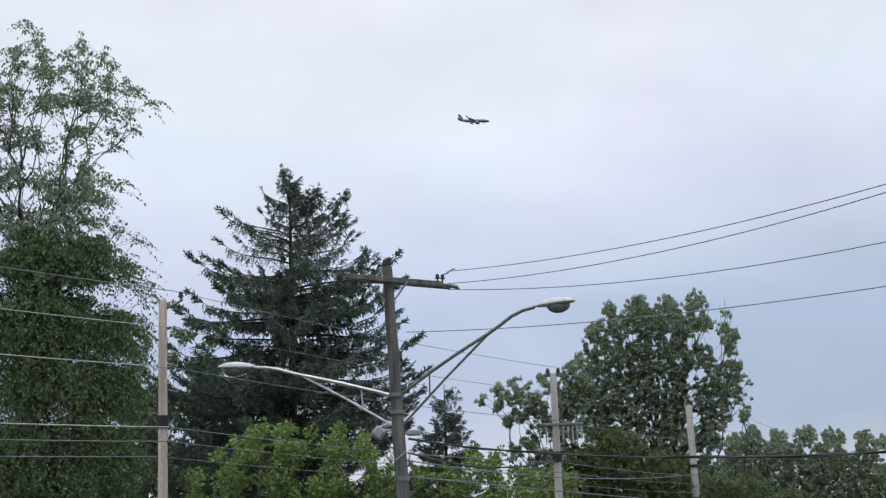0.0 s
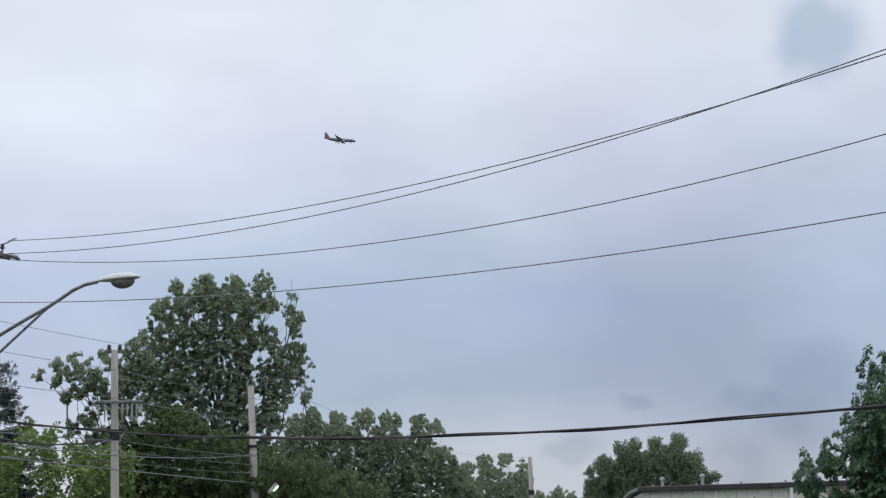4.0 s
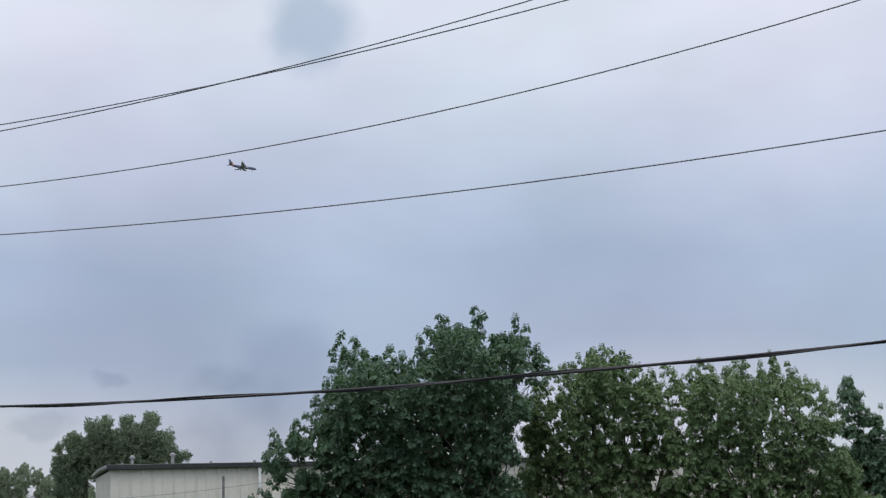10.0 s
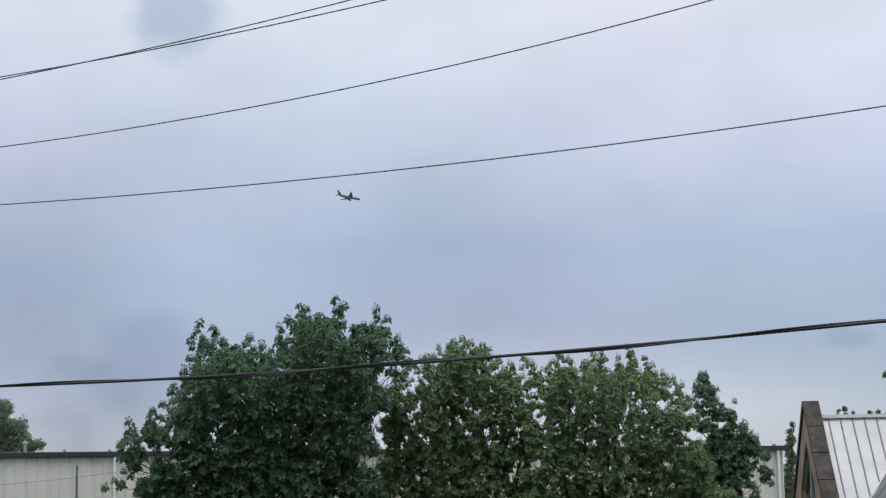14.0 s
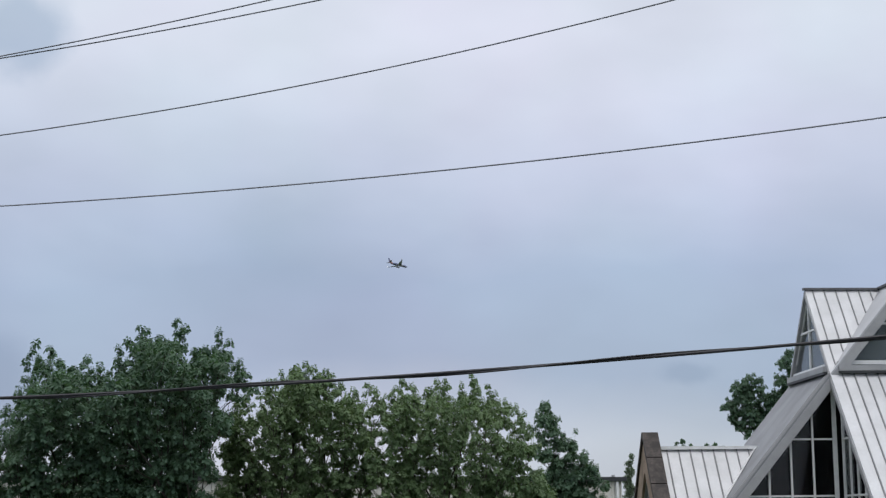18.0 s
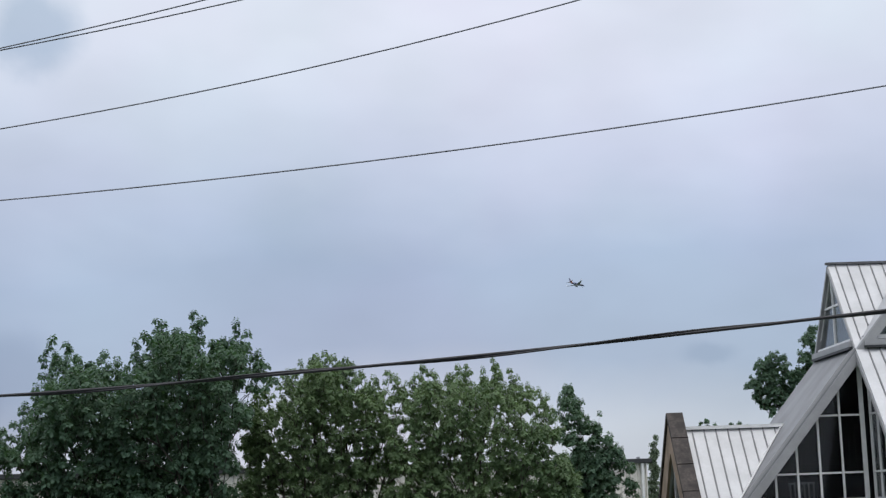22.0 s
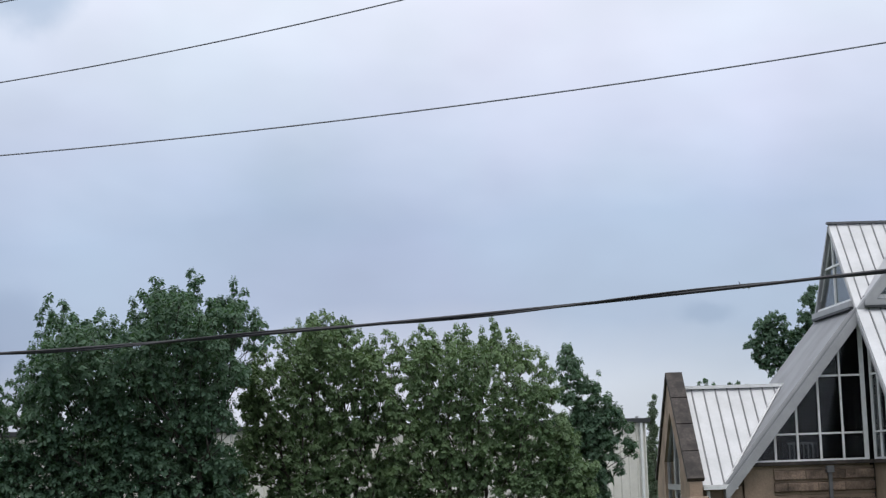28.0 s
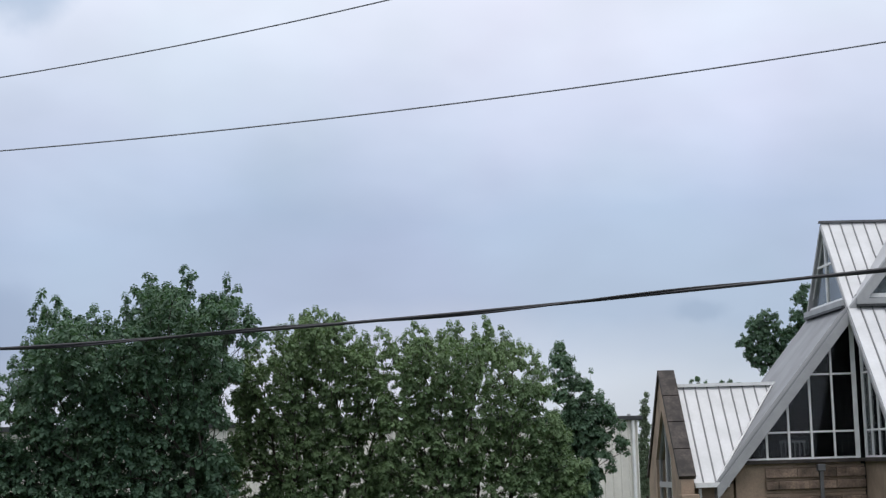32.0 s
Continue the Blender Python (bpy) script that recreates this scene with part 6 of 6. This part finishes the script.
    # rain pipe with hopper
    bm = bmesh.new()
    beam(bm, (-1.05, 0.12, 0.05), (-1.05, 0.12, 3.02), 0.10, 0.09, (0, -1, 0))
    pipe = part("rain_pipe", bm, MAT["trim_dark"], root, "grey rain pipe")
    bm = bmesh.new()
    box(bm, (-1.16, 0.02, 2.98), (-0.94, 0.22, 3.18), bevel=0.015)
    part("hopper", bm, MAT["trim_dark"], pipe)
    return root


def chapel_wing():
    """The low wing on the chapel's left: a ridge roof against the big slope, with a stone gable end."""
    root = thing("chapel_wing", CHAPEL, "low chapel wing with silver seam roof and brown stone gable", "building")
    zr, ze, ye, yr = 5.64, 2.72, 0.10, 2.60
    yb = 2 * yr - ye
    k = (CH["zj"] - CH["ze"]) / CH["w"]
    x0 = -4.82

    def xr(z):
        return -(CH["zj"] - z) / k
    roof_panel(root, [(x0, yr, zr), (x0, ye, ze), (xr(ze) + 0.05, ye, ze), (xr(zr) + 0.05, yr, zr)])
    roof_panel(root, [(x0, yr, zr), (xr(zr) + 0.05, yr, zr), (xr(ze) + 0.05, yb, ze), (x0, yb, ze)])

    def clip(s):
        # seams stop at the valley with the big slope
        x = x0 + s
        z_hit = CH["zj"] + k * x
        f = (zr - z_hit) / (zr - ze)
        return (0.0, 1.0) if x < xr(ze) else (0.0, min(1.0, max(0.0, f)))
    seams(root, (x0, yr, zr), (1, 0, 0), (0, ye - yr, ze - zr), xr(zr) - x0 + 0.05, 0.367, 0.27, clip=clip)
    bm = bmesh.new()
    beam(bm, (x0, yr, zr + 0.04), (xr(zr) + 0.12, yr, zr + 0.04), 0.22, 0.10)
    part("ridge_cap", bm, MAT["mullion"], root, "pale ridge cap")
    bm = bmesh.new()
    beam(bm, (x0, ye - 0.06, ze - 0.05), (xr(ze) + 0.35, ye - 0.06, ze - 0.05), 0.12, 0.14)
    part("gutter", bm, MAT["mullion"], root, "white eaves gutter")
    # valley lining against the big slope
    bm = bmesh.new()
    beam(bm, (xr(zr), yr, zr + 0.05), (xr(ze), ye, ze + 0.05), 0.16, 0.03, (-1, 0, 0.8))
    part("valley", bm, MAT["mullion"], root)
    # front wall under the eaves
    bm = bmesh.new()
    box(bm, (x0, ye + 0.28, 0), (-3.62, ye + 0.5, ze - 0.05))
    part("wall", bm, MAT["mortar"], root, "tan rendered wall")
    bm = bmesh.new()
    box(bm, (x0, yb - 0.5, 0), (-3.62, yb - 0.28, ze - 0.05))
    part("wall", bm, MAT["mortar"], root)
    bm = bmesh.new()
    beam(bm, (x0 + 0.18, ye + 0.16, 0.1), (x0 + 0.18, ye + 0.16, ze - 0.15), 0.09, 0.09, (0, -1, 0))
    part("rain_pipe", bm, MAT["mullion"], root, "white rain pipe")
    # gable end: stone wall pierced by a tall window, capped by a sloping parapet
    xg0, xg1, rise = x0 - 0.50, x0, 0.50
    zt = zr + rise
    sl = (zr - ze) / (yr - ye)
    bm = bmesh.new()
    outline = lambda y: zt - sl * abs(y - yr) - 0.12
    wins = 1.30
    for ya, yb2 in ((ye - 0.25, yr - wins), (yr + wins, 2 * yr - ye + 0.25)):
        vs = []
        for x in (xg0 + 0.06, xg1 - 0.06):
            for y, z in ((ya, 0), (yb2, 0), (yb2, outline(yb2)), (ya, outline(ya))):
                vs.append(bm.verts.new((x, y, z)))
        for f in ((0, 1, 2, 3), (7, 6, 5, 4), (0, 4, 5, 1), (1, 5, 6, 2), (2, 6, 7, 3), (3, 7, 4, 0)):
            bm.faces.new([vs[i] for i in f])
    # masonry over the window follows its pointed head
    head = lambda y: 4.95 - sl * 1.0 * abs(y - yr)
    for y0, y1 in ((yr - wins, yr), (yr, yr + wins)):
        vs = []
        for x in (xg0 + 0.06, xg1 - 0.06):
            for y, z in ((y0, head(y0)), (y1, head(y1)), (y1, outline(y1)), (y0, outline(y0))):
                vs.append(bm.verts.new((x, y, z)))
        for f in ((0, 1, 2, 3), (7, 6, 5, 4), (0, 4, 5, 1), (1, 5, 6, 2), (2, 6, 7, 3), (3, 7, 4, 0)):
            bm.faces.new([vs[i] for i in f])
    part("gable_wall", bm, MAT["mortar"], root, "tan stone gable wall")
    rngc = random.Random(9)
    for sgn in (-1, 1):
        y_foot = yr + sgn * (yr - ye + 0.28)
        n = 4
        for i in range(n):
            f0, f1 = i / n + 0.004, (i + 1) / n - 0.004
            p = Vector(((xg0 + xg1) / 2, yr + (y_foot - yr) * f0, zt - sl * abs(y_foot - yr) * f0))
            q = Vector(((xg0 + xg1) / 2, yr + (y_foot - yr) * f1, zt - sl * abs(y_foot - yr) * f1))
            bm = bmesh.new()
            beam(bm, p, q, xg1 - xg0, 0.14 + rngc.uniform(-0.01, 0.01), (0, 0, 1))
            part("coping_stone", bm, MAT["coping"], root, "weathered dark brown coping")
    bm = bmesh.new()
    box(bm, (xg0, ye - 0.55, ze - 0.55), (xg1 + 0.05, ye - 0.02, ze - 0.30), bevel=0.02)
    part("kneeler", bm, MAT["mortar"], root)
    bm = bmesh.new()
    box(bm, (xg0 + 0.02, ye - 0.5, 0), (xg1, ye - 0.05, ze - 0.55))
    part("pier", bm, MAT["mortar"], root)
    win = new("gable_window")
    win.parent = root
    win["label"] = "tall pointed window in the stone gable"
    for y0, y1 in ((yr - wins, yr), (yr, yr + wins)):
        for z0, z1 in ((1.0, 2.62), (2.72, 99)):
            bm = bmesh.new()
            poly = [(y0, z0), (y1, z0), (y1, min(z1, head(y1))), (y0, min(z1, head(y0)))]
            f = [bm.verts.new((xg0 + 0.2, y, z)) for y, z in poly]
            g = [bm.verts.new((xg0 + 0.23, y, z)) for y, z in poly]
            bm.faces.new(f)
            bm.faces.new(g[::-1])
            for q in range(4):
                bm.faces.new((f[q], f[(q + 1) % 4], g[(q + 1) % 4], g[q]))
            part("pane", bm, MAT["glass"], win)
    for p, q, wd in (((xg0 + 0.18, yr, 1.0), (xg0 + 0.18, yr, 4.95), 0.08), ((xg0 + 0.17, yr - wins, 2.67), (xg0 + 0.17, yr + wins, 2.67), 0.16), ((xg0 + 0.18, yr - wins, 1.0), (xg0 + 0.18, yr - wins, head(yr - wins)), 0.07), ((xg0 + 0.18, yr + wins, 1.0), (xg0 + 0.18, yr + wins, head(yr + wins)), 0.07), ((xg0 + 0.18, yr - wins, head(yr - wins)), (xg0 + 0.18, yr, 4.95), 0.07), ((xg0 + 0.18, yr + wins, head(yr + wins)), (xg0 + 0.18, yr, 4.95), 0.07)):
        bm = bmesh.new()
        beam(bm, p, q, wd, 0.07, (-1, 0, 0))
        part("mullion", bm, MAT["trim"], win)
    bm = bmesh.new()
    box(bm, (xg0 + 0.3, yr - wins - 0.2, 0.3), (xg0 + 0.36, yr + wins + 0.2, 0.9))
    part("inner_sill", bm, MAT["coping"], root)
    return root


chapel()
chapel_wing()


# ---------------- metal shed behind the maples ----------------
def shed():
    az, d, half = 35.81, 64.8, 16.42
    x, y = at(az, d)
    x, y = x + 0.151, y - 0.051
    root = thing("metal_shed", pose(x, y, 0, 0, 0, -18.8), "long pale ribbed-steel shed with a dark gutter", "building")
    eave, deep = 5.08, 17.0
    bm = bmesh.new()
    box(bm, (-half + 0.05, 0.08, 0), (half - 0.05, 0.2, eave))
    box(bm, (-half + 0.05, 0.2, 0), (-half + 0.17, deep, eave))
    box(bm, (half - 0.17, 0.2, 0), (half - 0.05, deep, eave))
    box(bm, (-half + 0.17, deep - 0.12, 0), (half - 0.17, deep, eave))
    part("wall", bm, MAT["siding"], root)
    # ribbed sheets
    n = 42
    wdt = 2 * half / n
    bm = bmesh.new()
    prof = []
    for r in range(2):
        o = r * wdt / 2
        prof += [(o, 0.05), (o + wdt * 0.36, 0.05), (o + wdt * 0.40, 0.0), (o + wdt * 0.46, 0.0)]
    prof.append((wdt - 0.004, 0.05))
    bot = [bm.verts.new((px, py, 0.1)) for px, py in prof]
    top = [bm.verts.new((px, py, eave - 0.02)) for px, py in prof]
    for i in range(len(prof) - 1):
        bm.faces.new((bot[i], bot[i + 1], top[i + 1], top[i]))
    first = part("siding_panel", bm, MAT["siding"], root)
    first.location.x = -half
    for i in range(1, n):
        o = bpy.data.objects.new("siding_panel", first.data)
        scene.collection.objects.link(o)
        o.parent = root
        o.location.x = -half + i * wdt
    # the dark gutter, in lengths
    for i in range(7):
        x0 = -half - 0.15 + i * (2 * half + 0.3) / 7
        bm = bmesh.new()
        box(bm, (x0, -0.16, eave - 0.02), (x0 + (2 * half + 0.3) / 7 - 0.01, 0.06, eave + 0.17), bevel=0.02)
        part("gutter", bm, MAT["fascia"], root, "dark gutter length")
    # low-pitched roof
    rise = 0.08
    for y0, z0, y1, z1 in ((-0.05, eave + 0.16, deep / 2, eave + 0.16 + rise), (deep + 0.05, eave + 0.16, deep / 2, eave + 0.16 + rise)):
        bm = bmesh.new()
        slab(bm, [(-half - 0.15, y0, z0), (half + 0.15, y0, z0), (half + 0.15, y1, z1), (-half - 0.15, y1, z1)], 0.10)
        part("roof", bm, MAT["shed_roof"], root, "grey low-pitched metal roof")
    for i in range(21):
        x0 = -half + 0.4 + i * 1.6
        bm = bmesh.new()
        box(bm, (x0 - 0.04, -0.1, eave + 0.17), (x0 + 0.04, 0.05, eave + 0.24))
        part("roof_clip", bm, MAT["shed_roof"], root)
    for px, h in ((-15.55, 0.22), (-14.05, 0.30)):
        bm = bmesh.new()
        zb = eave + 0.2
        tube(bm, [(px, 2.0, zb), (px, 2.0, zb + h)], 0.055, 10)
        tube(bm, [(px, 2.0, zb + h), (px, 2.0, zb + h + 0.03), (px, 2.0, zb + h + 0.1), (px, 2.0, zb + h + 0.14)], [0.07, 0.11, 0.10, 0.03], 10)
        part("roof_vent", bm, MAT["grey_box"], root, "small round roof vent")
    for px in (-11.04, 0.36, half - 0.3):
        bm = bmesh.new()
        beam(bm, (px, -0.07, 0.1), (px, -0.07, eave), 0.10, 0.10, (0, -1, 0))
        part("rain_pipe", bm, MAT["mullion"], root, "white rain pipe")
    # a post and a slack service wire before the wall
    qx, qy = at(25.02, 57.5)
    post = thing("steel_post", pose(qx, qy, 0), "thin dark steel post before the shed", "post")
    bm = bmesh.new()
    tube(bm, [(0, 0, 0), (0, 0, 4.62)], 0.045, 8)
    part("shaft", bm, MAT["dark_steel"], post)
    bm = bmesh.new()
    tube(bm, [(0, 0, 4.62), (0, 0, 4.68)], [0.055, 0.02], 8)
    part("cap", bm, MAT["dark_steel"], post)
    ex, ey = at(31, 55)
    sx, sy = at(20.9, 60)
    wire_run("service_wire", [(sx + (ex - sx) * f, sy + (ey - sy) * f, 4.0 + 1.1 * f - 0.8 * f * (1 - f)) for f in np.linspace(0, 1, 14)], 0.010, MAT["pale_wire"], "slack pale service wire before the shed")


shed()


# ---------------- airliner ----------------
def airliner():
    root = thing("airliner", pose(0, 2150, 550), "twin-jet airliner, dark blue with an orange-red tail", "aeroplane")

    def lathe(bm, prof, sides=20):
        rings = []
        for yy, r, zc in prof:
            rings.append([bm.verts.new((r * math.cos(t), yy, zc + r * 1.05 * math.sin(t))) for t in (2 * math.pi * k / sides for k in range(sides))])
        for ra, rb in zip(rings, rings[1:]):
            for k in range(sides):
                bm.faces.new((ra[k], ra[(k + 1) % sides], rb[(k + 1) % sides], rb[k]))
        bm.faces.new(rings[0])
        bm.faces.new(rings[-1])
        return bm
    bm = lathe(bmesh.new(), [(-19.5, 0.25, 1.1), (-17, 0.8, 0.85), (-12.5, 1.52, 0.35)])
    part("tail_cone", bm, MAT["plane_tail"], root, "orange-red tail cone")
    bm = lathe(bmesh.new(), [(-12.49, 1.52, 0.35), (-8, 1.88, 0.05), (12, 1.88, 0), (15.5, 1.75, -0.05), (17.8, 1.3, -0.25), (19.2, 0.7, -0.45), (19.8, 0.1, -0.55)])
    part("fuselage", bm, MAT["fuselage"], root, "dark blue fuselage")
    bm = lathe(bmesh.new(), [(-6, 0.5, -1.35), (-4, 1.4, -0.95), (4, 1.45, -0.95), (6.5, 0.5, -1.3)])
    part("belly_fairing", bm, MAT["plane_belly"], root)

    def surf(bm, root_le, root_te, tip_le, tip_te, th_root, th_tip, up):
        up = Vector(up)
        ps = []
        for le, te, th in ((root_le, root_te, th_root), (tip_le, tip_te, th_tip)):
            le, te = Vector(le), Vector(te)
            m = le.lerp(te, 0.35)
            ps.append([bm.verts.new(v) for v in (le, m + up * th / 2, te, m - up * th / 2)])
        for i in range(4):
            bm.faces.new((ps[0][i], ps[0][(i + 1) % 4], ps[1][(i + 1) % 4], ps[1][i]))
        bm.faces.new(ps[0])
        bm.faces.new(ps[1][::-1])
        return bm
    for s in (-1, 1):
        part("wing", surf(bmesh.new(), (s * 1.6, 6.2, -0.9), (s * 1.6, -2.6, -0.9), (s * 17.2, -5.2, 0.8), (s * 17.2, -6.9, 0.8), 0.95, 0.2, (0, 0, 1)), MAT["plane_wing"], root, "grey swept wing")
        part("winglet", surf(bmesh.new(), (s * 17.2, -5.4, 0.8), (s * 17.2, -6.9, 0.8), (s * 17.9, -6.9, 3.2), (s * 17.9, -7.7, 3.2), 0.15, 0.08, (s, 0, 0)), MAT["gear"], root, "pale winglet")
        part("tailplane", surf(bmesh.new(), (s * 0.6, -14.6, 1.1), (s * 0.6, -18.4, 1.1), (s * 7.0, -18.0, 1.7), (s * 7.0, -19.6, 1.7), 0.35, 0.12, (0, 0, 1)), MAT["plane_wing"], root)
        bm = bmesh.new()
        prof = ((5.6, 0.82), (5.4, 1.0), (4.2, 1.08), (2.4, 0.95), (1.0, 0.62), (0.4, 0.3))
        rings = [[bm.verts.new((s * 4.85 + r * math.cos(t), yy + 1.2, -2.05 + r * math.sin(t))) for t in (2 * math.pi * k / 14 for k in range(14))] for yy, r in prof]
        for ra, rb in zip(rings, rings[1:]):
            for k in range(14):
                bm.faces.new((ra[k], ra[(k + 1) % 14], rb[(k + 1) % 14], rb[k]))
        bm.faces.new(rings[0])
        bm.faces.new(rings[-1])
        eng = part("engine", bm, MAT["engine"], root, "grey jet engine under the wing")
        bm = bmesh.new()
        box(bm, (s * 4.85 - 0.15, 1.4, -1.3), (s * 4.85 + 0.15, 4.6, -0.75))
        part("pylon", bm, MAT["plane_wing"], eng)
    # the gear is down for the landing
    for gx, gy, top, low in ((-2.85, -1.2, -1.2, -3.6), (2.85, -1.2, -1.2, -3.6), (0.0, 13.6, -1.6, -3.7)):
        bm = bmesh.new()
        tube(bm, [(gx, gy, top), (gx, gy, low)], 0.16, 8)
        leg = part("landing_gear", bm, MAT["gear"], root, "pale landing gear strut")
        r = 0.56 if gx else 0.36
        for w in (-0.42, 0.42):
            bm = bmesh.new()
            tube(bm, [(gx + w - 0.17, gy, low), (gx + w - 0.12, gy, low), (gx + w + 0.12, gy, low), (gx + w + 0.17, gy, low)], [r * 0.8, r, r, r * 0.8], 14)
            part("wheel", bm, MAT["tar"], leg)
    part("fin", surf(bmesh.new(), (0, -11.8, 1.6), (0, -15.4, 1.5), (0, -14.2, 4.6), (0, -16.7, 4.6), 0.45, 0.33, (1, 0, 0)), MAT["plane_tail"], root, "orange-red tail fin")
    part("fin_top", surf(bmesh.new(), (0, -14.2, 4.6), (0, -16.7, 4.6), (0, -17.0, 8.2), (0, -18.2, 8.2), 0.33, 0.2, (1, 0, 0)), MAT["fuselage"], root, "dark blue upper fin")
    part("rudder", surf(bmesh.new(), (0, -15.42, 1.5), (0, -18.2, 1.4), (0, -18.22, 8.2), (0, -19.8, 8.2), 0.30, 0.15, (1, 0, 0)), MAT["fuselage"], root, "dark blue rudder")
    return root


# ---------------- an insect that darts past ----------------
def insect():
    root = thing("flying_insect", pose(-2.0, -1.0, EYE), "dark flying insect with blurred smoky wings", "insect")
    for nm, c, s in (("thorax", (0, 0, 0), (0.0030, 0.0036, 0.0028)), ("abdomen", (0, -0.0055, -0.0006), (0.0028, 0.0048, 0.0025)), ("head", (0, 0.0042, 0), (0.0021, 0.0018, 0.0019))):
        bm = bmesh.new()
        bmesh.ops.create_uvsphere(bm, u_segments=12, v_segments=8, radius=1, matrix=Matrix.Translation(c) @ Matrix.Diagonal((*s, 1)))
        part(nm, bm, MAT["bug"], root)
    for sx in (-1, 1):
        bm = bmesh.new()
        vs = [bm.verts.new(v) for v in ((sx * 0.001, 0.001, 0.002), (sx * 0.006, 0.002, 0.0062), (sx * 0.0085, -0.002, 0.0075), (sx * 0.006, -0.0052, 0.006), (sx * 0.0015, -0.003, 0.002))]
        ws = [bm.verts.new(v.co + Vector((0, 0, -0.0002))) for v in vs]
        bm.faces.new(vs)
        bm.faces.new(ws[::-1])
        for i in range(5):
            bm.faces.new((vs[i], ws[i], ws[(i + 1) % 5], vs[(i + 1) % 5]))
        part("wing", bm, MAT["bug_wing"], root)
    return root


PLANE = airliner()
INSECT = insect()

# seconds and place of the airliner
FLIGHT = [
    (0.0, 39.7, 1963.4, 543.0),
    (1.0, 128.6, 1967.8, 528.7),
    (2.0, 217.5, 1971.9, 516.2),
    (3.0, 305.9, 1976.5, 504.2),
    (4.0, 394.4, 1980.6, 495.1),
    (5.0, 486.3, 1984.1, 487.2),
    (6.0, 576.0, 1988.1, 479.8),
    (7.0, 671.6, 1990.0, 474.6),
    (8.0, 766.9, 1991.9, 468.5),
    (9.0, 861.9, 1993.6, 463.6),
    (10.0, 958.6, 1994.9, 456.1),
    (11.0, 1056.3, 1994.7, 451.1),
    (12.0, 1153.1, 1994.8, 445.5),
    (13.0, 1250.6, 1994.4, 438.8),
    (14.0, 1348.4, 1993.1, 433.8),
    (15.0, 1444.7, 1992.7, 427.8),
    (16.0, 1542.4, 1990.7, 421.1),
    (17.0, 1638.2, 1990.0, 415.6),
    (18.0, 1735.1, 1988.4, 408.9),
    (19.0, 1833.1, 1984.7, 406.0),
    (20.0, 1928.6, 1983.8, 399.2),
    (21.0, 2018.1, 1988.8, 391.3),
    (22.0, 2110.0, 1991.9, 382.3),
    (23.0, 2201.0, 1995.6, 376.0),
    (24.0, 2291.7, 2000.7, 364.0),
    (25.0, 2380.1, 2007.8, 357.9),
    (26.0, 2467.8, 2016.6, 350.5),
    (27.0, 2553.9, 2027.3, 345.6),
    (28.0, 2639.7, 2039.7, 336.3),
    (29.0, 2727.9, 2048.8, 330.3),
    (30.0, 2815.3, 2060.0, 320.9),
    (31.0, 2902.4, 2071.6, 313.9),
    (32.0, 2991.3, 2081.4, 305.5),
]

DART = [
    (0.0, -1.40, 1.20, 2.600, 0),
    (6.9, -1.40, 1.55, 3.500, 0),
    (7.1, -0.608, 1.916, 3.708, 0),
    (7.3, 0.191, 1.542, 3.705, 10),
    (7.4, 0.434, 1.429, 3.704, 20),
    (7.5, 0.648, 1.330, 3.699, -25),
    (7.6, 0.937, 1.186, 3.745, 40),
    (7.7, 1.270, 1.014, 3.835, 10),
    (7.9, 1.993, 0.647, 3.994, 0),
    (8.2, 2.80, -0.40, 3.900, 0),
    (32.0, 3.60, -2.50, 2.600, 0),
]


# seconds, heading and bank of the airliner as it eases into a left turn
TURN = [(0, 99, 0), (6, 99, -2), (10, 97, -9), (14, 92, -11), (19, 88, -14), (24, 86, -10), (32, 84, -5)]


def motions():
    heads = [(t, float(np.interp(t, [q[0] for q in TURN], [q[1] for q in TURN])), float(np.interp(t, [q[0] for q in TURN], [q[2] for q in TURN]))) for t, *_ in FLIGHT]
    walk(PLANE, [(t, pose(x, y, z, -4.5, bank, -head)) for (t, x, y, z), (_, head, bank) in zip(FLIGHT, heads)])
    walk(INSECT, [(t, pose(x, y, z, 15, tilt, -100)) for t, x, y, z, tilt in DART])


motions()
